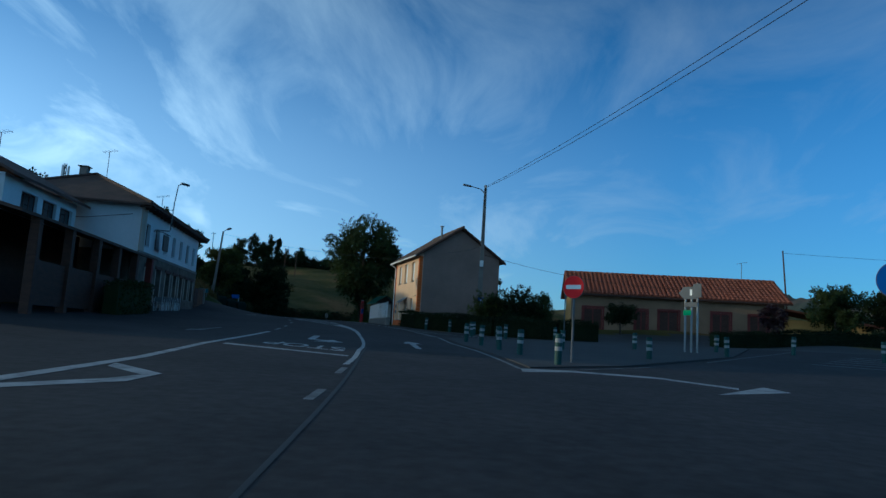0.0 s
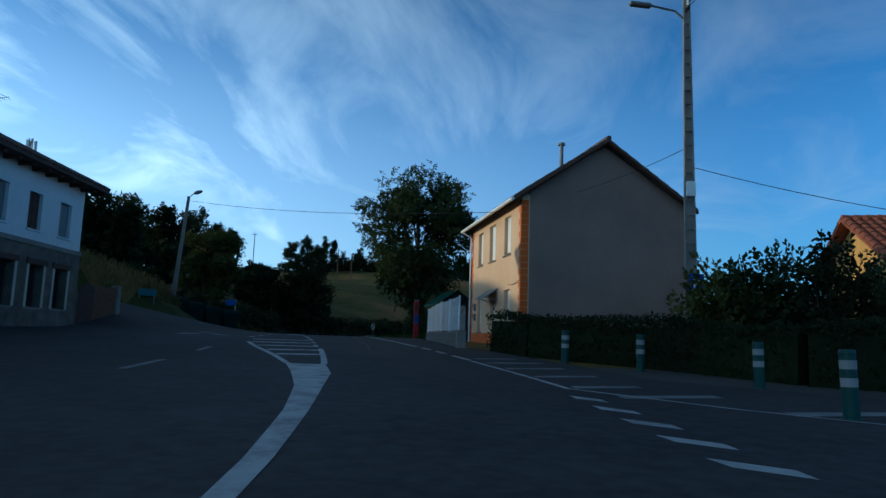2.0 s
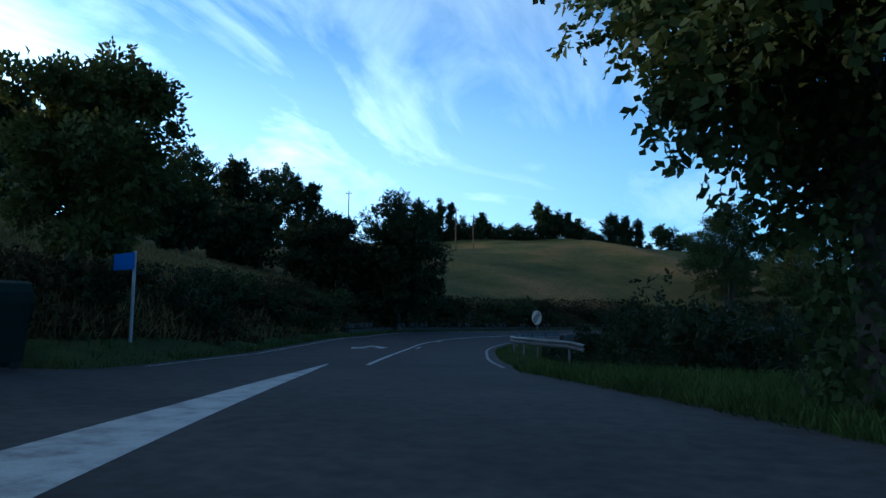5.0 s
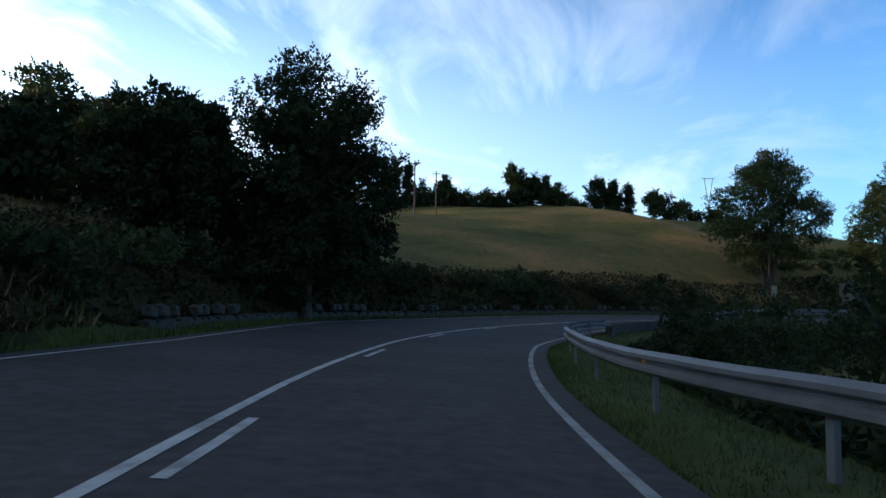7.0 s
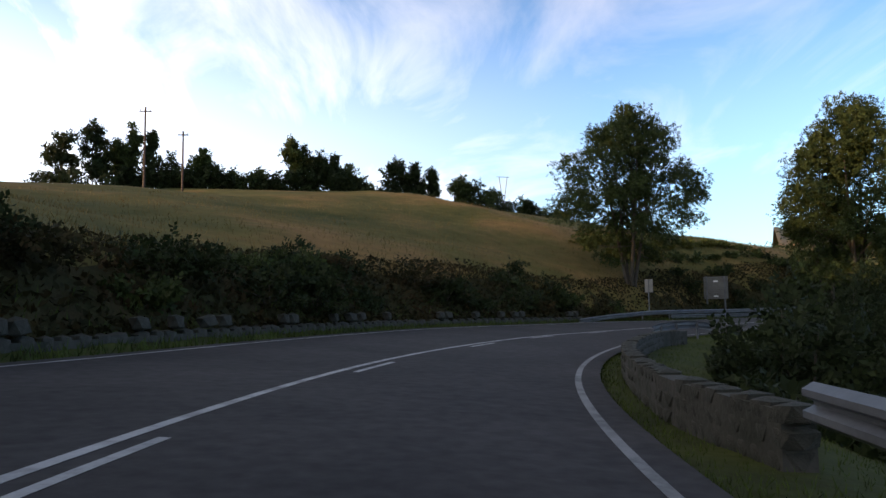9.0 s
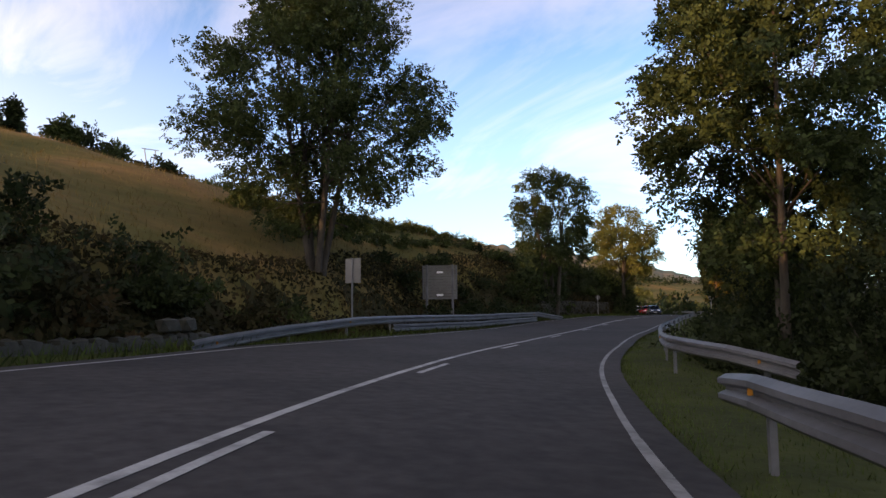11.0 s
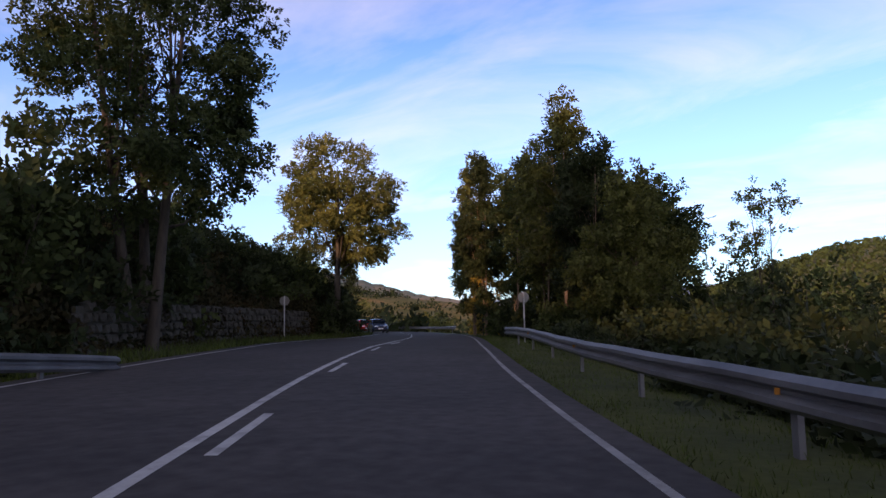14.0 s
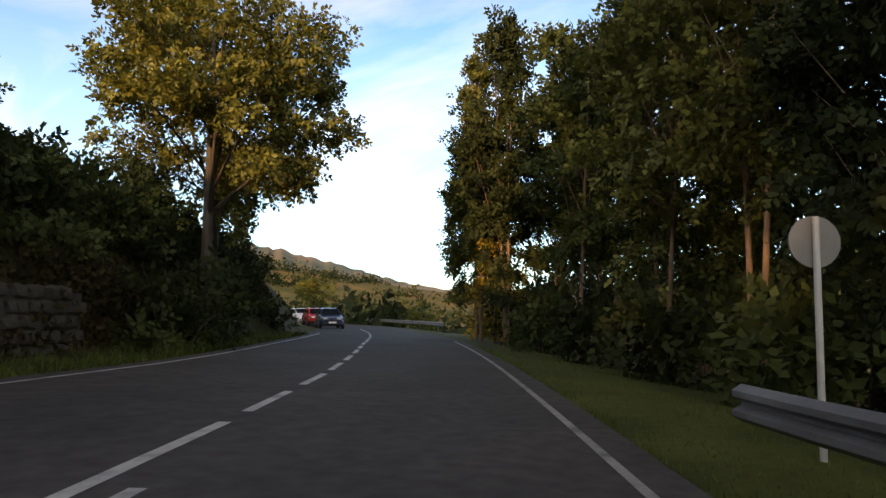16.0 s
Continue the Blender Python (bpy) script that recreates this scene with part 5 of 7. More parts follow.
def bollard(x, y, tilt):
    b = thing("bollard", "green flexible plastic bollard with two white bands", "bollard", "bollards round the island", on_ground(x, y, 0, 0.0) @ Matrix.Rotation(tilt, 4, "Y"))
    part("body", tubebm([(0, 0, 0), (0, 0, 0.015), (0, 0, 0.016), (0, 0, 0.80), (0, 0, 0.815), (0, 0, 0.84), (0, 0, 0.86)], [0.13, 0.13, 0.098, 0.098, 0.103, 0.10, 0.085], 14), BOLLARD, b)
    for z in (0.40, 0.62):
        part("band", tubebm([(0, 0, z), (0, 0, z + 0.11)], 0.1005, 14), REFLECT, b, "white reflective band")


for k, (x, y) in enumerate(((1.2, 30.85), (1.7, 27.9), (2.2, 25.1), (2.65, 22.5), (3.2, 18.4), (2.45, 28.5), (5.05, 28.2), (8.84, 31.0), (7.3, 23.8), (12.66, 31.34), (11.97, 28.5),
                            (6.4, 38.0), (3.6, 37.6), (1.8, 39.1), (-1.0, 48.5), (0.65, 46.8), (2.16, 43.3), (16.8, 32.5), (18.1, 27.85))):
    bollard(x, y, 0.03 * math.sin(k * 2.3))

s = sign_post("give_way_sign", "grey back of a triangular give-way sign", on_ground(7.1, 39.2, 108), 3.1)
bm = bmesh.new()
tri = [(-0.42, 3.15), (0.42, 3.15), (0.0, 2.43)]
vs = [bm.verts.new((x, -0.05, z)) for x, z in tri]
vb = [bm.verts.new((x, -0.035, z)) for x, z in tri]
bm.faces.new(vs)
bm.faces.new(vb[::-1])
for i in range(3):
    bm.faces.new((vs[i], vb[i], vb[(i + 1) % 3], vs[(i + 1) % 3]))
bmesh.ops.recalc_face_normals(bm, faces=bm.faces)
pl = part("plate", bm, GALV_BACK, s)
bm = bmesh.new()
for x, z in ((-0.25, 3.03), (0.25, 3.03)):
    add_box(bm, x - 0.2, x + 0.2, -0.034, -0.02, z - 0.03, z + 0.03)
part("clamp", bm, GALV, s)

# direction boards seen from behind on three posts, with a green notice
s = thing("direction_sign", "grey arrow-shaped direction boards on three pale posts", "traffic sign", m=on_ground(11.1, 30.1, -62))
for x in (-0.4, -0.05, 0.28):
    part("post", tubebm([(x, 0, -0.2), (x, 0, 3.0 if x < 0 else 3.15)], 0.045, 10), REFLECT, s)
for z, (a, b) in ((2.45, (-0.75, 0.1)),):
    bm = bmesh.new()
    o5 = [(a, z + 0.27), (a + 0.3, z + 0.55), (b + 0.25, z + 0.55), (b + 0.25, z), (a + 0.3, z)]
    f0 = [bm.verts.new((x, -0.06, zz)) for x, zz in o5]
    f1 = [bm.verts.new((x, -0.045, zz)) for x, zz in o5]
    bm.faces.new(f0)
    bm.faces.new(f1[::-1])
    for i in range(5):
        bm.faces.new((f0[i], f1[i], f1[(i + 1) % 5], f0[(i + 1) % 5]))
    bmesh.ops.recalc_face_normals(bm, faces=bm.faces)
    bd = part("arrow_board", bm, SIGNBACK, s)
    part("sticker", boxbm(-0.1, 0.02, -0.066, -0.062, z + 0.15, z + 0.42), SIGNWHITE, bd)
part("lower_board", boxbm(-0.4, 0.3, -0.06, -0.048, 2.1, 2.3, bevel=0.003), SIGNBACK, s)
part("green_notice", boxbm(-0.45, -0.02, -0.075, -0.068, 1.72, 1.95), GREENP, s, "bright green notice")
part("side_board", boxbm(0.1, 0.55, -0.085, -0.07, 2.5, 3.1, bevel=0.004), SIGNBACK, s)

s = sign_post("keep_left_sign", "blue round sign with a white arrow", on_ground(7.95, 11.8, -35), 2.5, 0.035)
d = disc_on(s, 2.25, 0.33, BLUE)
bm = bmesh.new()
for pts in ([(-0.05, 2.44), (0.05, 2.44), (0.05, 2.2), (-0.05, 2.2)], [(-0.16, 2.2), (0.16, 2.2), (0.0, 2.04)]):
    bm.faces.new([bm.verts.new((x, -0.0585, z)) for x, z in pts])
part("white_arrow", bm, SIGNWHITE, d, "white arrow")

s = sign_post("end_of_limit_sign", "white round sign toned grey for its shade, with dark diagonal stripes", on_ground(-16.35, 97.9, -40), 2.0, 0.03)
# White face set in dim grey: its shade is put into the colour.
d = disc_on(s, 1.7, 0.3, REFLECT)
bm = bmesh.new()
for k in (-2, -1, 0, 1, 2):
    ln = math.sqrt(0.27**2 - (0.05 * k)**2)
    add_box(bm, -ln, ln, -0.0605, -0.0575, -0.014, 0.014, m=Matrix.Translation((0, 0, 1.7)) @ Matrix.Rotation(radians(-48), 4, "Y") @ Matrix.Translation((0, 0, 0.05 * k)))
part("stripes", bm, BLACK, d, "dark diagonal stripes")

for x, y, yaw, zc, z in ((38.3, 195.0, 120, 1.82, 1.36), (41.25, 184.0, 122, 1.88, gz(41.25, 184.0))):
    s = sign_post("round_sign", "grey back of a round traffic sign", at(x, y, z, yaw), zc + 0.22, 0.03, REFLECT)
    d = disc_on(s, zc, 0.22, GALV_BACK)
    part("clamp", boxbm(-0.2, 0.2, -0.075, -0.062, zc - 0.03, zc + 0.03), GALV, d)
s = sign_post("square_sign", "grey back of a tall rectangular sign", on_ground(-0.2, 172.0, 118), 3.15, 0.04)
part("plate", boxbm(-0.4, 0.4, -0.06, -0.045, 2.1, 3.15, bevel=0.004), GALV_BACK, s)

# big ribbed board seen from behind
z = gz(10.05, 181)
s = thing("direction_board", "large ribbed grey back of a road sign board", "traffic sign", m=at(10.05, 180.95, z, 138))
for x in (-0.8, 0.8):
    part("post", boxbm(x - 0.06, x + 0.06, 0.02, 0.16, -0.4, 4.85 - z, bevel=0.006), GALV, s)
for k in range(12):
    z0 = 2.72 - z + k * 0.175
    bd = part("panel", boxbm(-1.08, 1.08, -0.02, 0.015, z0 + 0.007, z0 + 0.168, bevel=0.006), GALV_BACK, s)
    if k in (1, 9):
        part("sticker", boxbm(-0.2, 0.2, 0.0156, 0.019, z0 + 0.03, z0 + 0.15), SIGNWHITE, bd, "small white label")
for x in (-1.05, 1.05):
    part("edge_rib", boxbm(x - 0.03, x + 0.03, 0.016, 0.05, 2.73 - z, 4.81 - z), GALV, s)

s = thing("town_sign", "low turquoise board beside the bank", "sign", m=on_ground(-24.05, 68.5, 45, 0.0))
for x in (-0.42, 0.42):
    part("post", tubebm([(x, 0.05, -0.6), (x, 0.05, 0.95)], 0.03, 8), GREY, s)
part("board", boxbm(-0.52, 0.52, -0.03, 0.0, 0.5, 0.92, bevel=0.01), CYAN, s)
s = thing("blue_board", "small dark blue board on a pale post", "sign", m=on_ground(-25.4, 83.8, -25))
part("post", tubebm([(0.5, 0.05, -0.4), (0.5, 0.05, 2.0)], 0.045, 8), REFLECT, s)
part("board", boxbm(-0.6, 0.6, -0.03, 0.0, 1.5, 1.95, bevel=0.01), BLUE, s)


# ---- poles and overhead wires ----
def slotted_pole(h, w0, w1, lean=0.0, slots=20):
    """Tapered concrete pole of two flanges with short webs between open slots."""
    bm = bmesh.new()
    for k in (-1, 1):
        lo, hi = [], []
        for x, y in ((-0.028, -0.06), (0.028, -0.06), (0.028, 0.06), (-0.028, 0.06)):
            lo.append(bm.verts.new((w0 * k + x, y * 1.3, -0.5)))
            hi.append(bm.verts.new((w1 * k + x * 0.8 + lean, y, h)))
        for j in range(4):
            bm.faces.new((lo[j], lo[(j + 1) % 4], hi[(j + 1) % 4], hi[j]))
        bm.faces.new(lo[::-1])
        bm.faces.new(hi)
    for k in range(slots):
        f = (k + 0.5) / slots
        w = w0 + (w1 - w0) * f
        add_box(bm, -w + lean * f, w + lean * f, -0.045, 0.045, h * f - 0.34 * h / slots, h * f + 0.34 * h / slots)
    add_box(bm, -w0 + 0.01, w0 - 0.01, -0.045, 0.045, -0.5, 0.9)
    web = [bm.verts.new(q) for q in ((-w0, 0.03, -0.4), (w0, 0.03, -0.4), (w1 + lean, 0.03, h), (-w1 + lean, 0.03, h))]
    rear = [bm.verts.new((v.co.x, 0.0, v.co.z)) for v in web]
    bm.faces.new(web)
    bm.faces.new(rear[::-1])
    bmesh.ops.recalc_face_normals(bm, faces=bm.faces)
    return bm


def lamp_pole(x, y, top, yaw, label, r=0.13):
    z = gz(x, y)
    p = thing("street_lamp", label, "street lamp", "", at(x, y, z, yaw))
    h = top - z
    part("pole", slotted_pole(h, r * 1.3, r * 0.6, 0.0, 26), CONCRETE, p, "slotted tapered concrete pole")
    a = part("arm", tubebm([(0, 0, h - 0.7), (-0.35, 0, h - 0.35), (-1.1, 0, h - 0.15)], 0.035, 8), GALV, p)
    part("lamp_head", moved(boxbm(-0.34, 0.34, -0.13, 0.13, -0.06, 0.06, bevel=0.045), Matrix.Translation((-1.4, 0, h - 0.12)) @ Matrix.Rotation(0.15, 4, "Y")), GREY, a, "grey lamp head")
    for k in (0, 1):
        part("insulator", tubebm([(0.02, -0.12 + k * 0.24, h - 0.25), (0.02, -0.12 + k * 0.24, h - 0.08)], 0.035, 8), WHITE, p)
    part("cross_arm", boxbm(-0.03, 0.07, -0.2, 0.2, h - 0.32, h - 0.25), GALV, p)
    return p


lamp = lamp_pole(2.8, 50.6, 12.7, 0, "tall concrete pole with a street lamp and wires")
part("junction_box", boxbm(-0.13, 0.13, -0.24, -0.1, 4.9, 5.35, bevel=0.015), WHITE, lamp, "white junction box")
ps = part("parking_sign", boxbm(-0.1, 0.34, -0.17, -0.155, 2.05, 2.6, bevel=0.004), BLUE, lamp, "blue parking sign")
part("lower_plate", boxbm(-0.1, 0.34, -0.17, -0.155, 1.74, 2.0, bevel=0.004), BLUE, lamp, "small blue plate")
pcurve = bpy.data.curves.new("parking_letter", "FONT")
pcurve.body, pcurve.size, pcurve.align_x = "P", 0.45, "CENTER"
tmp = new("tmp_letter", pcurve)
bpy.context.view_layer.update()
pm = bpy.data.meshes.new_from_object(tmp.evaluated_get(bpy.context.evaluated_depsgraph_get()))
bpy.data.objects.remove(tmp)
pm.materials.clear()
pm.materials.append(SIGNWHITE)
pl = new("letter", pm)
pl.parent = ps
pl.matrix_basis = Matrix.Translation((0.12, -0.176, 2.14)) @ Matrix.Rotation(math.pi / 2, 4, "X")

lamp_pole(16.3, -14.0, 12.0, 40, "concrete pole behind the start of the street")


def lattice_lamp(x, y, top, yaw):
    z = gz(x, y)
    h = top - z
    p = thing("street_lamp", "slotted grey concrete pole with a small lamp head", "street lamp", "", at(x, y, z, yaw))
    part("pole", slotted_pole(h - 0.25, 0.12, 0.065, 0.5), CONCRETE, p, "slotted concrete pole")
    a = part("arm", tubebm([(0.5, 0, h - 0.45), (0.62, 0, h - 0.2), (0.85, 0, h - 0.02)], 0.03, 8), GALV, p)
    bm = bmesh.new()
    bmesh.ops.create_uvsphere(bm, u_segments=12, v_segments=8, radius=0.5)
    bmesh.ops.transform(bm, verts=bm.verts, matrix=Matrix.Translation((1.05, 0, h + 0.06)) @ Matrix.Rotation(-0.35, 4, "Y") @ Matrix.Diagonal((0.62, 0.3, 0.26, 1)))
    part("lamp_head", bm, GREY, a, smooth=True)


lattice_lamp(-24.35, 72.1, 11.1, 20)


def cable(a, b, sag, r=0.012, label="black overhead cable between poles"):
    a, b = Vector(a), Vector(b)
    c = thing("overhead_cable", label, "cable", "overhead cables", Matrix.Translation(a))
    pts = [(b - a) * f - Vector((0, 0, sag * 4 * f * (1 - f))) for f in (k / 16 for k in range(17))]
    part("wire", tubebm(pts, r, 4), BLACK, c)


cable((2.8, 50.5, 12.55), (16.3, -14.2, 11.8), 0.9, 0.016)
cable((2.85, 50.8, 12.55), (16.4, -13.8, 11.85), 1.1, 0.016)
cable((2.8, 50.6, 7.4), (20, 53.5, 6.0), 0.6, 0.012)
cable((2.8, 50.6, 8.0), (0.2, 58.35, 8.3), 0.1, 0.012)
cable((-24.0, 72.4, 10.6), (-2.6, 58.2, 7.4), 0.4, 0.012)
cable((29.6, 59, gz(29.8, 59) + 7.0), (60, 40, 8.5), 0.5, 0.012)


def wood_pole(x, y, top, label="thin brown utility pole"):
    z = gz(x, y)
    p = thing("utility_pole", label, "utility pole", "utility poles", at(x, y, z))
    part("pole", tubebm([(0, 0, -0.5), (0, 0, top - z)], [0.13, 0.09], 8), WOOD_D, p)
    part("cross_arm", boxbm(-0.6, 0.6, -0.05, 0.05, top - z - 0.5, top - z - 0.4), WOOD_D, p)
    for k in (-0.5, 0, 0.5):
        part("insulator", tubebm([(k, 0, top - z - 0.4), (k, 0, top - z - 0.22)], 0.04, 6), GREY, p)


p = thing("utility_pole", "thin slanted dark pole beside the annex", "utility pole", "utility poles", at(29.8, 59, gz(29.8, 59)))
part("pole", tubebm([(0.3, 0, -0.5), (-0.2, 0, 7.2)], [0.09, 0.06], 8), WOOD_D, p)
wood_pole(-44, 201, 23.3)
wood_pole(-44.7, 190, 22.9)
wood_pole(-62, 180, 25.0)


def mast(x, y, top):
    z = gz(x, y)
    h = top - z
    p = thing("telecom_mast", "lattice telephone mast with white panels", "mast", m=at(x, y, z))
    for k in range(3):
        a = 2.1 * k
        part("leg", tubebm([(0.5 * math.cos(a), 0.5 * math.sin(a), -0.3), (0.2 * math.cos(a), 0.2 * math.sin(a), h)], 0.06, 6), GREY, p)
    for k in range(12):
        w = 0.5 - 0.3 * k / 12
        z0, z1 = h * k / 12, h * (k + 1) / 12
        bm = bmesh.new()
        for j in range(3):
            a, b = 2.1 * j, 2.1 * (j + 1)
            add_tube(bm, [(w * math.cos(a), w * math.sin(a), z0), (w * math.cos(b), w * math.sin(b), z1)], 0.03, 4)
        part("brace", bm, GREY, p)
    for j in range(3):
        a = 2.1 * j + 0.4
        part("antenna_panel", boxbm(-0.15, 0.15, -0.08, 0.08, h - 2.2, h - 0.3, bevel=0.02, m=Matrix.Translation((0.5 * math.cos(a), 0.5 * math.sin(a), 0))), WHITE, p)


mast(-58.9, 102.0, 23.8)


def pylon(x, y, top):
    z = gz(x, y)
    h = top - z
    p = thing("pylon", "tall pylon with a forked V-shaped head", "pylon", m=at(x, y, z, 10))
    part("shaft", tubebm([(0, 0, -0.5), (0, 0, h * 0.72)], [0.35, 0.22], 8), GREY, p)
    for k in (-1, 1):
        part("fork", tubebm([(0, 0, h * 0.7), (1.3 * k, 0, h)], 0.12, 6), GREY, p)
    part("cross_beam", tubebm([(-2.0, 0, h), (2.0, 0, h)], 0.1, 6), GREY, p)


pylon(16.6, 318, 40.8)


# ---- bus shelter and totem ----
def bus_shelter():
    m = at(-6.55, 70.9, gz(-6.0, 72) - 0.02, 110.3)
    b = thing("bus_shelter", "dark-framed bus shelter with a green gabled roof", "bus shelter", m=m)
    L, D = 2.9, 1.5   # along the road, deep (local -y is away from the road)
    for x in (0, L):
        for y in (0, -D):
            part("post", boxbm(x - 0.04, x + 0.04, y - 0.04, y + 0.04, -0.3, 2.3), BLACK, b)
    bm = bmesh.new()
    for x in (0, L):
        add_box(bm, x - 0.035, x + 0.035, -D, 0, 2.24, 2.32)
    for y in (0, -D):
        add_box(bm, 0, L, y - 0.035, y + 0.035, 2.245, 2.325)
    part("top_frame", bm, BLACK, b)

    def braced(m4, w):
        f = part("panel_frame", moved(boxbm(0.05, w - 0.05, -0.02, 0.02, 0.25, 0.31), m4), BLACK, b)
        bm = bmesh.new()
        add_box(bm, 0.05, w - 0.05, -0.02, 0.02, 2.12, 2.18, m=m4)
        for x in (0.05, w - 0.11):
            add_box(bm, x, x + 0.06, -0.02, 0.02, 0.31, 2.12, m=m4)
        part("panel_frame", bm, BLACK, b)
        part("panel", moved(boxbm(0.11, w - 0.11, -0.008, 0.008, 0.31, 2.12), m4), BOARD, b, "pale translucent panel")
        bm = bmesh.new()
        add_tube(bm, [m4 @ Vector((0.1, 0.02, 0.33)), m4 @ Vector((w - 0.1, 0.02, 2.1))], 0.018, 5)
        add_tube(bm, [m4 @ Vector((0.1, 0.02, 2.1)), m4 @ Vector((w - 0.1, 0.02, 0.33))], 0.018, 5)
        add_tube(bm, [m4 @ Vector((0.1, -0.02, 0.33)), m4 @ Vector((w - 0.1, -0.02, 2.1))], 0.018, 5)
        add_tube(bm, [m4 @ Vector((0.1, -0.02, 2.1)), m4 @ Vector((w - 0.1, -0.02, 0.33))], 0.018, 5)
        part("brace", bm, BLACK, f)

    for x in (0, L):
        braced(Matrix.Translation((x, -D, 0)) @ Matrix.Rotation(math.pi / 2, 4, "Z"), D)
    for k in range(2):
        braced(Matrix.Translation((k * L / 2, -D, 0)), L / 2)
    bm = bmesh.new()
    for x, z, a in ((0.5, 1.25, 0.5), (0.65, 1.2, -0.4), (0.85, 1.3, 0.2), (1.05, 1.25, 0.9), (1.1, 1.25, -0.7), (0.7, 0.85, 0.5), (0.9, 0.85, -0.5), (1.9, 1.3, 0.3), (2.1, 1.25, -0.4), (2.3, 1.3, 0.6)):
        add_box(bm, -0.018, 0.018, 0.0, 0.006, -0.17, 0.17, m=Matrix.Translation((x, -D + 0.03, z)) @ Matrix.Rotation(a, 4, "Y"))
    part("scrawl", bm, BLACK, b, "black sprayed strokes")
    o = 0.42
    for side in (0, 1):
        y0, y1 = (o, -D / 2) if side == 0 else (-D - o, -D / 2)
        bm = bmesh.new()
        n = 30
        low, top = [], []
        for k in range(n + 1):
            x = -o + (L + 2 * o) * k / n
            dz = 0.02 if k % 3 == 0 else 0.0
            low.append(bm.verts.new((x, y0, 2.22 + dz)))
            top.append(bm.verts.new((x, y1, 3.02 + dz)))
        for k in range(n):
            bm.faces.new((low[k], low[k + 1], top[k + 1], top[k]))
        r = bmesh.ops.solidify(bm, geom=bm.faces[:], thickness=0.04)
        bmesh.ops.recalc_face_normals(bm, faces=bm.faces)
        part("roof_slope", bm, GREENROOF, b, "green ribbed sheet roof")
        part("eave_trim", boxbm(-o, L + o, y0 - 0.02, y0 + 0.02, 2.12, 2.215), GREENROOF, b)
    for x in (-0.02, L + 0.02):
        bm = bmesh.new()
        a = [bm.verts.new((x - 0.02, yy, zz)) for yy, zz in ((0.05, 2.33), (-D - 0.05, 2.33), (-D / 2, 2.95))]
        c = [bm.verts.new((x + 0.02, v.co.y, v.co.z)) for v in a]
        bm.faces.new(a)
        bm.faces.new(c[::-1])
        for i in range(3):
            bm.faces.new((a[i], c[i], c[(i + 1) % 3], a[(i + 1) % 3]))
        bmesh.ops.recalc_face_normals(bm, faces=bm.faces)
        part("gable_panel", bm, BLACK, b)
    part("bench", boxbm(0.3, L - 0.3, -D + 0.1, -D + 0.45, 0.42, 0.46, bevel=0.01), WOOD, b, "wooden bench board")
    part("floor_slab", boxbm(-0.2, L + 0.2, -D - 0.2, 0.25, -0.3, 0.02), CONCRETE, b)


bus_shelter()
p = thing("totem", "slim dark red and blue bus stop totem", "totem", m=on_ground(-8.4, 72.4, 20))
part("column", boxbm(-0.15, 0.15, -0.07, 0.07, -0.2, 2.3, bevel=0.01), TOTEM, p)
part("blue_panel", boxbm(-0.125, 0.125, -0.078, -0.072, 0.95, 1.5), BLUE, p)
part("dark_panel", boxbm(-0.125, 0.125, -0.078, -0.072, 1.55, 2.15), REDWOOD, p)
part("cap", boxbm(-0.15, 0.15, -0.07, 0.07, 2.31, 2.42, bevel=0.01), GREY, p)


def waste_bin(x, y, yaw):
    b = thing("waste_container", "dark green wheeled waste container", "waste container", "waste containers", on_ground(x, y, yaw))
    bm = bmesh.new()
    lo = [(-0.55, -0.4), (0.55, -0.4), (0.55, 0.4), (-0.55, 0.4)]
    f0 = [bm.verts.new((a, c, 0.15)) for a, c in lo]
    f1 = [bm.verts.new((a * 1.12, c * 1.15, 1.15)) for a, c in lo]
    bm.faces.new(f0[::-1])
    bm.faces.new(f1)
    for i in range(4):
        bm.faces.new((f0[i], f0[(i + 1) % 4], f1[(i + 1) % 4], f1[i]))
    part("tub", bm, BIN, b)
    part("lid", tubebm([(-0.66, 0, 1.12), (0.66, 0, 1.12)], 0.42, 12), BIN, b)
    for a in (-0.45, 0.45):
        for c in (-0.3, 0.3):
            part("wheel", moved(discbm(0.09, 0.05, 12), Matrix.Translation((a, c, 0.09))), RUBBER, b)


for k, (x, y) in enumerate(((-25.3, 74.6), (-24.6, 75.6), (-23.8, 76.7), (-23.0, 77.8))):
    waste_bin(x, y, 50 + 4 * k)


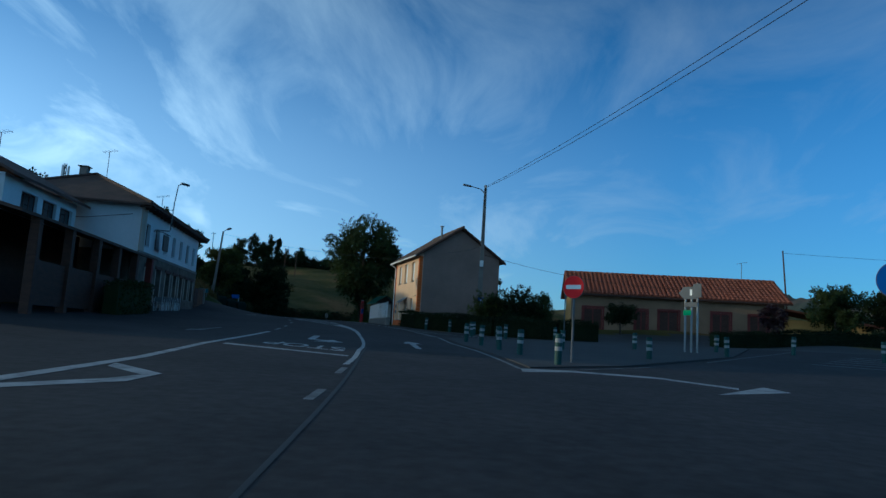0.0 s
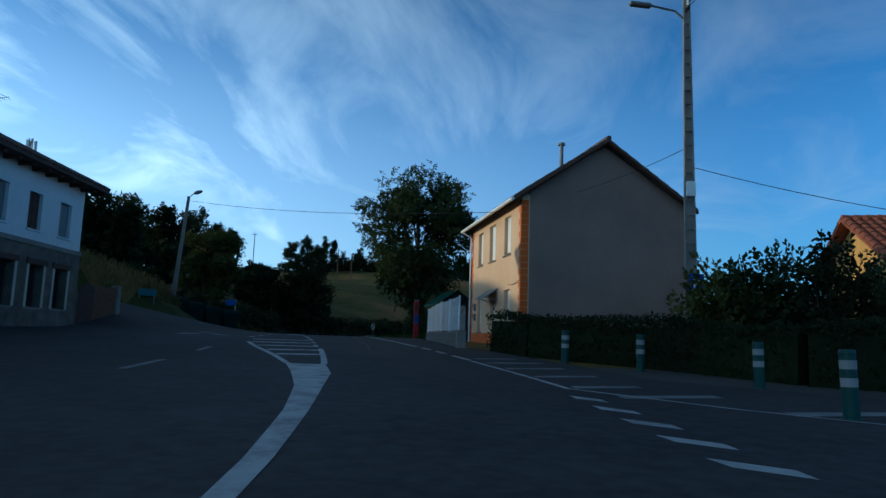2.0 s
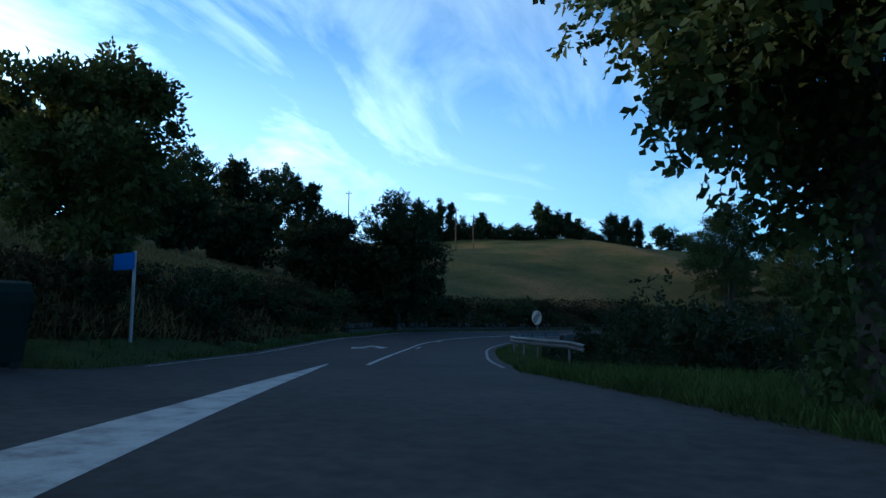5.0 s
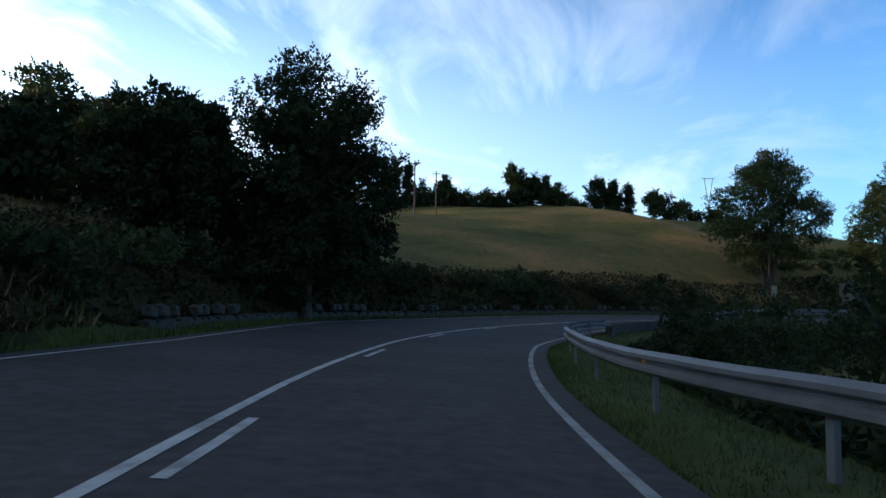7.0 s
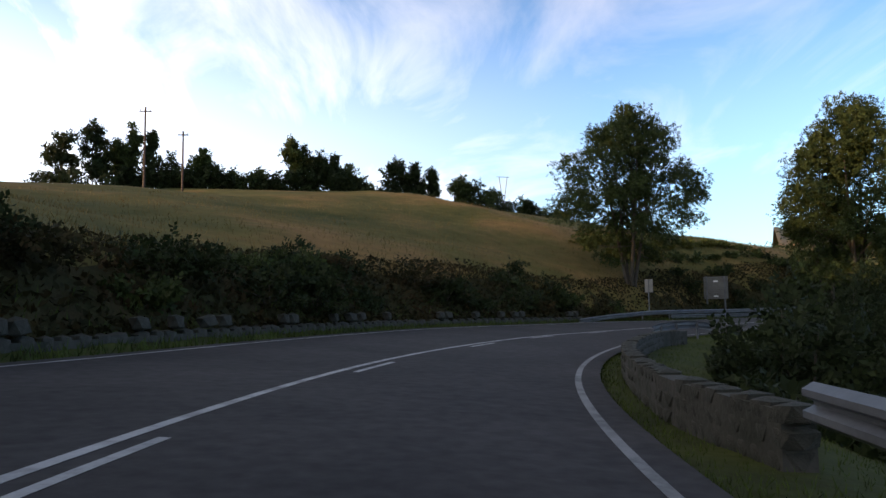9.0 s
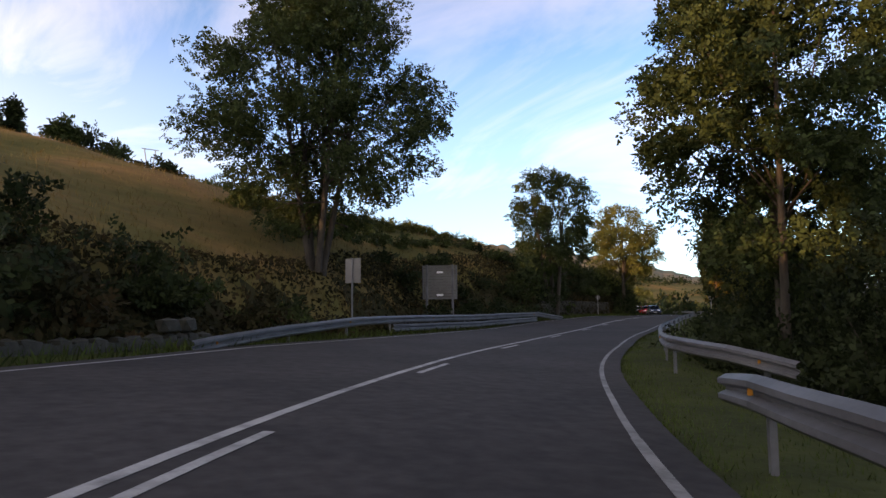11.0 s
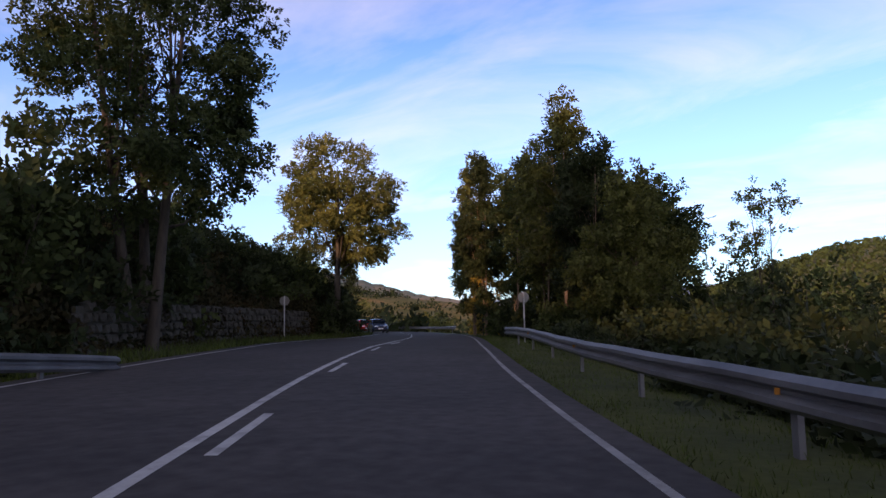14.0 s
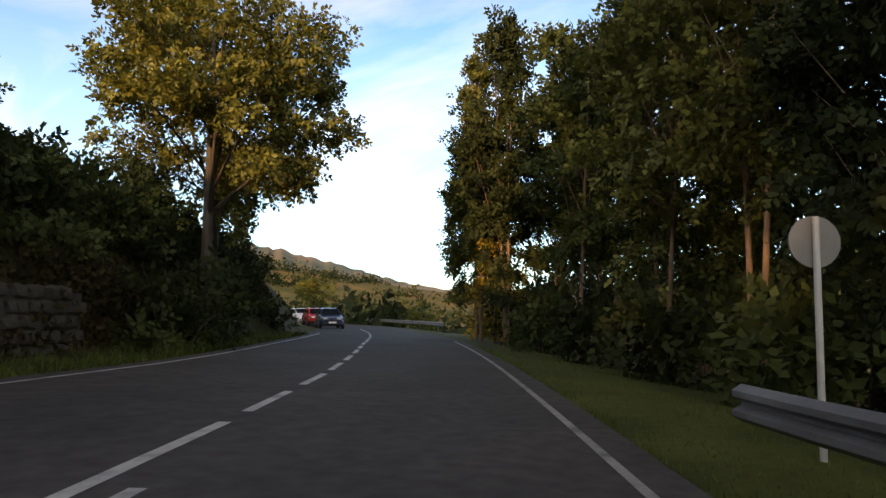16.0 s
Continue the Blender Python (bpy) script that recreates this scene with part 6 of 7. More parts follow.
# ---- the three cars queueing round the far bend ----
def car(x, y, yaw, paint, label):
    c = thing("car", label, "car", "cars in the far lane", on_ground(x, y, yaw))
    # local: the nose points to -y
    def loft(rows):
        bm = bmesh.new()
        rings = []
        for y_, w, z0, z1 in rows:
            rings.append([bm.verts.new(q) for q in ((-w * 0.94, y_, z0), (-w, y_, z0 + (z1 - z0) * 0.45), (-w * 0.9, y_, z1 - 0.03), (-w * 0.7, y_, z1), (w * 0.7, y_, z1), (w * 0.9, y_, z1 - 0.03), (w, y_, z0 + (z1 - z0) * 0.45), (w * 0.94, y_, z0))])
        for r0, r1 in zip(rings, rings[1:]):
            for j in range(8):
                bm.faces.new((r0[j], r0[(j + 1) % 8], r1[(j + 1) % 8], r1[j]))
        bm.faces.new(rings[0][::-1])
        bm.faces.new(rings[-1])
        bmesh.ops.recalc_face_normals(bm, faces=bm.faces)
        return bm
    part("body", loft([(-2.05, 0.70, 0.30, 0.62), (-1.9, 0.82, 0.22, 0.76), (-1.2, 0.87, 0.2, 0.90), (-0.9, 0.88, 0.2, 0.95), (1.5, 0.88, 0.2, 0.98), (1.95, 0.84, 0.25, 0.95), (2.05, 0.76, 0.35, 0.8)]), paint, c, smooth=False)
    cab = part("cabin", loft([(-0.95, 0.74, 0.93, 0.96), (-0.35, 0.68, 0.93, 1.42), (0.9, 0.68, 0.93, 1.46), (1.7, 0.66, 0.93, 1.38), (1.95, 0.70, 0.93, 1.0)]), paint, c)
    bm = bmesh.new()
    bm.faces.new([bm.verts.new(q) for q in ((-0.66, -0.96, 0.99), (0.66, -0.96, 0.99), (0.52, -0.41, 1.40), (-0.52, -0.41, 1.40))])
    bmesh.ops.solidify(bm, geom=bm.faces[:], thickness=0.02)
    part("windscreen", bm, DARKGLASS, cab)
    for k in (-1, 1):
        bm = bmesh.new()
        bm.faces.new([bm.verts.new(q) for q in ((0.735 * k, -0.75, 1.0), (0.70 * k, -0.3, 1.36), (0.70 * k, 1.4, 1.34), (0.73 * k, 1.6, 1.0))])
        bmesh.ops.solidify(bm, geom=bm.faces[:], thickness=0.015)
        part("side_window", bm, DARKGLASS, cab)
        part("headlight", boxbm(0.46 * k - 0.17, 0.46 * k + 0.17, -1.99, -1.86, 0.60, 0.74, bevel=0.03), SIGNWHITE, c)
        part("wing_mirror", boxbm(0.93 * k - 0.09, 0.93 * k + 0.09, -0.75, -0.65, 0.95, 1.08, bevel=0.03), BLACK, c)
        for yy in (-1.3, 1.25):
            w = part("wheel", moved(discbm(0.31, 0.2, 20), Matrix.Translation((0.78 * k, yy, 0.31)) @ Matrix.Rotation(math.pi / 2, 4, "Z")), RUBBER, c)
            part("rim", moved(discbm(0.2, 0.205, 16), Matrix.Translation((0.78 * k, yy, 0.31)) @ Matrix.Rotation(math.pi / 2, 4, "Z")), GALV, w)
    part("grille", boxbm(-0.35, 0.35, -2.07, -2.0, 0.52, 0.62, bevel=0.01), BLACK, c)
    part("bumper", boxbm(-0.7, 0.7, -2.1, -1.95, 0.3, 0.42, bevel=0.03), BLACK, c)
    part("number_plate", boxbm(-0.26, 0.26, -2.115, -2.105, 0.40, 0.51), SIGNWHITE, c)


car(72.2, 216.0, -43, CARBLUE, "dark blue hatchback car driving round the bend")
car(79.0, 223.4, -38, CARRED, "red hatchback car behind the blue one")
car(84.3, 230.0, -30, CARWHITE, "white car at the end of the queue")


# ---- plants ----
def quads(name, v, material, parent=None):
    """One mesh of loose four-cornered leaves from an (n, 4, 3) array."""
    n = len(v)
    me = bpy.data.meshes.new(name)
    me.vertices.add(n * 4)
    me.vertices.foreach_set("co", np.ascontiguousarray(v, dtype=np.float32).ravel())
    me.loops.add(n * 4)
    me.loops.foreach_set("vertex_index", np.arange(n * 4, dtype=np.int32))
    me.polygons.add(n)
    me.polygons.foreach_set("loop_start", np.arange(0, n * 4, 4, dtype=np.int32))
    me.update(calc_edges=True)
    me.materials.append(material)
    ob = new(name, me)
    if parent is not None:
        ob.parent = parent
    return ob


def leaves(R, c, size, droop=0.25, aspect=0.5):
    """Pointed leaves at the centres c with random turn; returns (n, 4, 3)."""
    n = len(c)
    a = R.normal(size=(n, 3))
    a[:, 2] -= droop
    a /= np.linalg.norm(a, axis=1)[:, None]
    b = np.cross(a, R.normal(size=(n, 3)))
    b /= np.linalg.norm(b, axis=1)[:, None] + 1e-9
    w = size * R.uniform(0.6, 1.3, n)[:, None]
    k = np.cross(a, b) * w * 0.12
    return np.stack([c - a * w * 0.5, c + b * w * aspect * 0.5 + k, c + a * w * 0.5, c - b * w * aspect * 0.5 + k], 1)


def sprays(R, c, middle, size, droop=0.35, k=6, aspect=0.62):
    """Short drooping twigs at the centres c, turned away from the middle, each with k leaflets in two ranks."""
    m = len(c)
    u = c - np.asarray(middle)
    u /= np.linalg.norm(u, axis=1)[:, None] + 1e-6
    u = 0.7 * u + 0.55 * R.normal(size=(m, 3))
    u[:, 2] -= droop
    u /= np.linalg.norm(u, axis=1)[:, None]
    b = np.cross(u, R.normal(size=(m, 3)))
    b /= np.linalg.norm(b, axis=1)[:, None] + 1e-9
    out = []
    for j in range(k):
        side = 1.0 if j % 2 else -1.0
        f = (j + 0.5) / k
        w = size * R.uniform(0.75, 1.25, m)[:, None] * (1.15 - 0.5 * abs(f - 0.4))
        a = u * (0.35 + 0.5 * f) + b * side * (0.95 - 0.6 * f) + 0.22 * R.normal(size=(m, 3))
        a /= np.linalg.norm(a, axis=1)[:, None]
        n = np.cross(a, np.cross(u, b)) + 0.25 * R.normal(size=(m, 3))
        n /= np.linalg.norm(n, axis=1)[:, None] + 1e-9
        q = c + u * size * 2.4 * (f - 0.4) + a * w * 0.45
        dip = np.cross(a, n) * w * 0.12
        out.append(np.stack([q - a * w * 0.5, q + n * w * aspect * 0.5 + dip, q + a * w * 0.5, q - n * w * aspect * 0.5 + dip], 1))
    return np.concatenate(out)


def clumps(R, n, centre, radii, low=-1.0):
    """Clump centres in an ellipsoid, more of them towards its skin."""
    out = []
    while len(out) < n:
        p = R.uniform(-1, 1, 3)
        q = np.linalg.norm(p)
        if q > 1 or q < 0.25 or R.uniform() > 0.35 + 0.65 * q or p[2] < low:
            continue
        out.append(p)
    return np.array(centre) + np.array(out) * np.array(radii)


def tree(label, x, y, top, r, crown_base, leaf=LEAF, n=6000, size=0.28, trunk=0.22, stems=1, seed=1, nclump=60, bark=BARK, z=None, name="tree", squash=1.0, cl=0.27, group="", ivy=False, lean=(0, 0), shape="round", core=0.18):
    R = np.random.default_rng(seed)
    g = gz(x, y) if z is None else z
    t = thing(name, label, "tree", group, at(x, y, g))
    h = top - g
    cb = max(0.2, crown_base - g)
    mid = (h + cb) / 2
    rz = (h - cb) / 2
    cl_c = clumps(R, nclump, (lean[0], lean[1], mid), (r * (1 - cl * 0.6), r * (1 - cl * 0.6), rz * (1 - cl * 0.5)))
    if shape == "cone":
        f = 1.15 - (cl_c[:, 2] - cb) / (h - cb)
        cl_c[:, :2] *= np.clip(f, 0.12, 1)[:, None]
    elif shape == "egg":
        f = 1.12 - 0.75 * np.clip((cl_c[:, 2] - mid) / rz, 0, 1) ** 1.5
        cl_c[:, :2] *= f[:, None]
    bm = bmesh.new()
    for k in range(stems):
        ang = 2 * math.pi * k / stems + 0.7
        off = (0.0 if stems == 1 else trunk * 1.2)
        ax, ay = off * math.cos(ang), off * math.sin(ang)
        bend = R.normal(size=2) * 0.03 * h
        out = 0.0 if stems == 1 else r * 0.35
        hi = cb + (h - cb) * 0.72
        pts, rad = [], []
        for f in (0, 0.04, 0.25, 0.5, 0.75, 1.0):
            pts.append((ax + (bend[0] + lean[0] * 0.8) * f + out * math.cos(ang) * f, ay + (bend[1] + lean[1] * 0.8) * f + out * math.sin(ang) * f, -0.4 + (hi + 0.4) * f))
            rad.append(trunk * (1.45 if f == 0 else 1.0 - 0.82 * f))
        add_tube(bm, pts, rad, 8)
        mine = range(k, min(nclump, 14 * stems), stems)
        for j in mine:
            e = cl_c[j]
            f = R.uniform(0.35, 0.8)
            i = f * 5
            a0 = Vector((np.interp(f, [0, 0.04, 0.25, 0.5, 0.75, 1], [p[0] for p in pts]), np.interp(f, [0, 0.04, 0.25, 0.5, 0.75, 1], [p[1] for p in pts]), -0.4 + (hi + 0.4) * f))
            if a0.z > e[2]:
                a0.z = max(cb * 0.8, e[2] - 0.3)
            rb = trunk * 0.38 * (1.1 - f)
            mdl = a0.lerp(Vector(e), 0.5) + Vector((0, 0, 0.08 * h * R.uniform(-0.3, 0.6)))
            add_tube(bm, [a0, mdl, Vector(e)], [rb, rb * 0.65, rb * 0.25], 5)
    part("trunk", bm, bark, t, smooth=True)
    m = n // 6
    which = R.integers(0, nclump, m)
    cr = r * cl * R.uniform(0.7, 1.25, nclump)
    dirs = R.normal(size=(m, 3))
    dirs /= np.linalg.norm(dirs, axis=1)[:, None]
    c = cl_c[which] + dirs * (cr[which] * R.uniform(0.15, 1, m) ** 0.6)[:, None] * np.array([1, 1, 0.8 * squash])
    inner = R.uniform(size=m) < core
    c[inner] += (np.array([lean[0], lean[1], mid]) - c[inner]) * R.uniform(0, 0.75, int(inner.sum()))[:, None] * np.array([1, 1, 0.6])
    c[:, 2] = np.maximum(c[:, 2], 0.1)
    quads("crown", sprays(R, c, (lean[0], lean[1], mid - 0.3 * rz), size), leaf, t)
    if ivy:
        n2 = 2600
        hh_ = R.uniform(0, cb + 2.0, n2)
        aa = R.uniform(0, 2 * math.pi, n2)
        rr = trunk + R.uniform(0.0, 0.55, n2) * (1 + 0.4 * np.sin(hh_ * 2))
        quads("ivy", leaves(R, np.stack([rr * np.cos(aa), rr * np.sin(aa), hh_], 1), 0.16, 0.6, 0.8), LEAF, t)
    return t


def bush(label, x, y, r, h, leaf=LEAF, n=1500, size=0.16, seed=1, name="bush", group="", ry=None, yaw=0.0, z=None):
    R = np.random.default_rng(seed)
    n, size = int(n * 0.4), size * 1.42
    g = gz(x, y) if z is None else z
    t = thing(name, label, "bush", group, at(x, y, g - 0.05, yaw))
    nc = 16
    c0 = clumps(R, nc, (0, 0, h * 0.42), (r * 0.8, (ry or r) * 0.8, h * 0.45))
    for k in range(3):
        e = c0[k]
        part("stem", tubebm([(0.1 * e[0], 0.1 * e[1], -0.1), (0.6 * e[0], 0.6 * e[1], e[2] * 0.7), tuple(e)], [0.035, 0.025, 0.01], 5), BARK, t)
    m = n // 6
    which = R.integers(0, nc, m)
    d = R.normal(size=(m, 3))
    d /= np.linalg.norm(d, axis=1)[:, None]
    c = c0[which] + d * (R.uniform(0.2, 1, m) ** 0.5)[:, None] * np.array([r, ry or r, h]) * 0.36
    c[:, 2] = np.maximum(c[:, 2], 0.05)
    quads("foliage", sprays(R, c, (0, 0, h * 0.2), size, 0.1), leaf, t)
    return t


def hedge(label, pts, w, h, leaf=LEAF_D, per=900, size=0.11, seed=3, name="hedge"):
    R = np.random.default_rng(seed)
    t = thing(name, label, "hedge")
    cs = []
    for (x0, y0), (x1, y1) in zip(pts, pts[1:]):
        ln = math.hypot(x1 - x0, y1 - y0)
        n = int(per * ln)
        f = R.uniform(0, 1, n)
        u = R.uniform(-1, 1, n)
        v = R.uniform(0, 1, n)
        skin = R.integers(0, 3, n)
        u = np.where(skin == 0, np.sign(u) * R.uniform(0.8, 1.05, n), u)
        v = np.where(skin == 1, R.uniform(0.86, 1.05, n), v)
        nxn, nyn = -(y1 - y0) / ln, (x1 - x0) / ln
        x = x0 + (x1 - x0) * f + nxn * u * w / 2
        y = y0 + (y1 - y0) * f + nyn * u * w / 2
        zz = ground(x, y) + v * h * (1 + 0.06 * np.sin(x * 1.7) + 0.05 * np.sin(y * 2.3)) + R.normal(size=n) * 0.03
        cs.append(np.stack([x, y, zz], 1))
        ga, gb = gz(x0, y0), gz(x1, y1)
        bm = bmesh.new()
        ring = [[bm.verts.new((px + nxn * u * w * 0.36, py + nyn * u * w * 0.36, g + v * h)) for u, v in ((-1, -0.1), (1, -0.1), (0.9, 0.86), (-0.9, 0.86))] for px, py, g in ((x0, y0, ga), (x1, y1, gb))]
        for j in range(4):
            bm.faces.new((ring[0][j], ring[0][(j + 1) % 4], ring[1][(j + 1) % 4], ring[1][j]))
        bm.faces.new(ring[0][::-1])
        bm.faces.new(ring[1])
        part("inner_growth", bm, leaf, t)
        k = 0.0
        while k < ln:
            px, py = x0 + (x1 - x0) * k / ln, y0 + (y1 - y0) * k / ln
            g = gz(px, py)
            part("stem", tubebm([(px, py, g - 0.1), (px + 0.1, py, g + h * 0.5), (px - 0.1, py + 0.1, g + h * 0.85)], [0.03, 0.02, 0.01], 4), BARK, t)
            k += 1.0
    quads("foliage", leaves(R, np.concatenate(cs), size), leaf, t)


hedge("clipped dark green hedge in front of the houses", [(-2.7, 52.8), (-1.6, 51.0), (-0.3, 49.7), (1.9, 47.4), (3.7, 44.8), (7.4, 42.8), (9.8, 42.4)], 1.3, 1.2, per=1000)
hedge("clipped dark hedge of the low house", [(17.2, 42.9), (19, 43.4), (26, 45.5), (34, 48)], 1.2, 0.95, per=700, seed=4)
tp = [BARM @ Vector((q, 1.9, 0)) for q in (20.6, 22.4, 24.2, 26.0)]
hedge("bushy planted hedge along the bar terrace", [(q.x, q.y) for q in tp], 0.9, 1.7, LEAF, 500, 0.15, 5)
for k, (x, y, r, h) in enumerate(((3.3, 49.5, 1.4, 2.8), (4.5, 49.8, 1.5, 3.1), (5.6, 48.7, 1.5, 3.3), (6.7, 49.2, 1.3, 3.1))):
    # The first laurel has sunlight put into a yellower leaf colour.
    bush("tall leafy laurel shrub behind the hedge", x, y, r, h, LEAF_Y if k == 0 else LEAF if k % 2 else LEAF_D, 9000, 0.125, 20 + k, "shrub", "garden shrubs")
tree("rounded topiary tree before the low house", 13.2, 50.0, gz(13.2, 50.0) + 2.3, 1.45, gz(13.2, 50.0) + 0.75, LEAF_D, 9000, 0.1, 0.08, seed=32, nclump=50, name="topiary", core=0.6)
tree("small purple-leaved plum tree", 21.4, 44.0, 4.6, 1.05, 2.7, LEAF_P, 4000, 0.11, 0.07, seed=33, nclump=40, core=0.5)
tree("small green garden tree by the annex", 28.9, 50, 7.2, 2.4, 2.8, LEAF, 9000, 0.2, 0.1, seed=34, nclump=40, core=0.4)
for k, (x, y) in enumerate(((34.6, 52.5), (37.6, 53.5), (41.0, 56.0))):
    tree("dark garden tree beyond the annex", x, y, 6.6 + 0.3 * k, 2.4, 1.6, LEAF_D, 3500, 0.26, 0.1, seed=360 + k, nclump=30, core=0.4, group="garden trees")

# roadside trees
tree("tall leafy ash with an ivy-covered trunk", -9.2, 78.5, 14.8, 4.9, 4.2, LEAF, 44000, 0.2, 0.34, seed=41, nclump=90, ivy=True, cl=0.25)
# Its sunlit look comes from the brighter leaf colour.
tree("bushy tree beside the lamp post", -28.2, 84.8, 11.5, 3.0, 4.2, LEAF_SUN, 20000, 0.2, 0.2, seed=42, nclump=50, lean=(0.3, 0))
tree("round dark oak at the foot of the hill", -30.8, 120.5, 13.6, 4.1, 2.2, LEAF_D, 60000, 0.17, 0.28, seed=43, nclump=110, shape="egg", core=0.35)
tree("dark spreading oak beside the round one", -36.2, 117.8, 11.4, 3.4, 2.6, LEAF_D, 22000, 0.27, 0.26, seed=44, nclump=70, core=0.3)
tree("dark round hillside oak tree", -47.0, 121, 11.8, 3.2, 6.4, LEAF_D, 9000, 0.38, 0.24, seed=45, nclump=50)
tree("large many-stemmed ash on the bank", 0.7, 178.0, 21.0, 6.4, 5.0, LEAF, 80000, 0.175, 0.2, stems=5, seed=46, nclump=150, cl=0.20, shape="egg", core=0.25)
tree("sparse ash leaning from the bank", 27.6, 189.8, 15.4, 4.0, 4.4, LEAF, 42000, 0.15, 0.2, stems=3, seed=147, nclump=90, cl=0.21, core=0.1)
# Evening sun on this crown is put into the leaf colour.
tree("yellow-green ash over the road, sunlight put in its leaf colour", 48.85, 201.0, 14.6, 4.7, 4.2, LEAF_Y, 46000, 0.17, 0.24, stems=2, seed=48, nclump=80, cl=0.22, core=0.1)
tree("tall leafy poplar beside the barrier", 6.4, 157.0, 15.4, 3.9, 2.2, LEAF, 62000, 0.155, 0.16, stems=2, seed=49, nclump=170, cl=0.23, shape="egg", core=0.12)
tree("dense leafy willow beside the poplar", 10.8, 157.4, 8.6, 2.6, 0.6, LEAF, 15000, 0.16, 0.16, seed=149, nclump=80, cl=0.24, shape="egg")
tree("small bushy tree on the dry slope", 46.0, 213.5, gz(46.0, 213.5) + 5.0, 2.6, gz(46.0, 213.5) + 0.6, LEAF, 4000, 0.22, 0.12, seed=50, nclump=30)
WOODS = [(43.8, 180.2, 8.8, 2.6), (47.2, 180.0, 8.8, 2.4), (46.4, 182.8, 11.8, 2.2), (49.2, 185.4, 14.9, 2.5), (52.5, 188.0, 14.4, 2.4), (50.5, 181.6, 9.0, 2.6), (54.0, 185.2, 12.2, 2.4), (55.6, 191.4, 13.8, 2.2), (58.2, 195.2, 15.6, 1.9), (62.2, 198.4, 16.2, 1.9), (58, 188, 12.4, 2.4), (63, 192.5, 12, 2.5), (66.2, 200.8, 14.5, 2.0), (60.5, 194.0, 13.4, 2.2)]
for k, (x, y, top, r) in enumerate(WOODS):
    tree("slim pale-trunked tree of the roadside wood", x, y, top, r, 3.2 if k % 2 else 0.9, (LEAF_SUN, LEAF, LEAF_D, LEAF_SUN, LEAF_Y, LEAF)[k % 6], 14000, 0.19, 0.08, stems=2, seed=60 + k, nclump=55, bark=BARK_P, group="roadside wood", cl=0.33, shape="egg")
tree("slender ochre-leaved birch of the roadside wood", 57.0, 189.6, 13.6, 1.7, 7.0, LEAF_O, 9000, 0.16, 0.07, seed=79, nclump=34, bark=BARK_P, shape="egg")
# Added fill for sky gaps; the wood's inner shade is in its colour.
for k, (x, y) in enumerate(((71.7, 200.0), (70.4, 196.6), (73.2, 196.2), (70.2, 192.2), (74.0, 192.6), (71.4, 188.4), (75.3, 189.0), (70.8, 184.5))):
    bush("added dark thicket closing gaps behind the roadside wood", x, y, 2.6, 6.2, LEAF_D, 3600, 0.26, 1960 + k, "thicket", "thickets behind the wood")
for k in range(26):
    s0 = 184 + k * 1.15
    p = sd(s0, float(left_edge(s0)) + 11.0 + 6.0 * math.sin(k * 2.1) ** 2)
    bush("low olive scrub along the brow of the bank", p.x, p.y, 1.3 + 0.4 * math.sin(k * 1.3), 0.9 + 0.4 * math.sin(k * 3.7), LEAF_SUN if k % 3 else LEAF, 2200, 0.13, 1900 + k, "scrub", "scrub on the bank")
tree("thin sparse birch in the valley", 57.0, 176.5, 10.4, 2.3, 3.4, LEAF_Y, 1700, 0.2, 0.07, stems=2, seed=75, nclump=40, cl=0.17)
tree("yellow-leaved sapling beside the road", 61.5, 197.3, 7.2, 1.5, 1.2, LEAF_O, 2600, 0.2, 0.07, seed=76, nclump=30)
tree("lime green tree at the far bend", 105, 247, 6.8, 3.0, 1.8, LEAF_Y, 3500, 0.3, 0.14, seed=77, nclump=36)
tree("far green tree beyond the bend", 86, 262, 8.5, 3.2, 2.0, LEAF_Y, 2500, 0.4, 0.14, seed=78, nclump=30)
for k, (x, y, r, h, lf) in enumerate(((92, 221, 1.8, 2.4, LEAF_Y), (97, 228, 2.2, 2.8, LEAF_O), (101, 236, 2.4, 3.0, LEAF_Y), (84, 209, 1.8, 2.2, LEAF), (72, 203, 1.5, 1.8, LEAF_O), (67, 200, 1.3, 1.6, LEAF_O), (106, 244, 2.6, 3.2, LEAF_D))):
    bush("autumn-tinted bush beyond the far barrier", x, y, r, h, lf, 1500, 0.24, 90 + k, group="bushes at the far bend")

for k, (x, y, r, h) in enumerate(((24.6, 189.6, 1.7, 5.4), (23.2, 188.6, 1.4, 3.8), (30.2, 192.2, 1.6, 3.6))):
    bush("bushy green hawthorn beside the ash", x, y, r, h, LEAF, 2600, 0.18, 660 + k, "shrub", "shrubs round the ash")
for k, (x, y, r, h) in enumerate(((54.5, 173.5, 2.2, 5.6), (57.5, 175.0, 2.2, 6.2), (60.0, 177.5, 2.4, 6.4), (58.5, 171.5, 2.2, 5.4), (63.0, 178.0, 2.4, 6.0), (53.0, 176.5, 1.8, 4.6))):
    bush("rounded willow bush in the valley", x, y, r, h, LEAF_D if k % 2 else LEAF, 2200, 0.22, 670 + k, "bush", "willow bushes in the valley")

# trees on the crest of the hill and behind the bar
HILL = [(-17.7, 269, 3.2, 0), (-10, 273, 2.6, 0), (-24, 262, 2.2, 0), (-28, 248, 1.8, 0), (-3, 276, 2.2, 0), (6, 282, 2.4, 0), (14, 286, 2.2, 0),
        (-60, 140, 2.6, 0), (-66, 146, 3.0, 0), (-72, 150, 3.2, 0), (-66, 132, 2.4, 0), (-55, 150, 2.4, 0)]
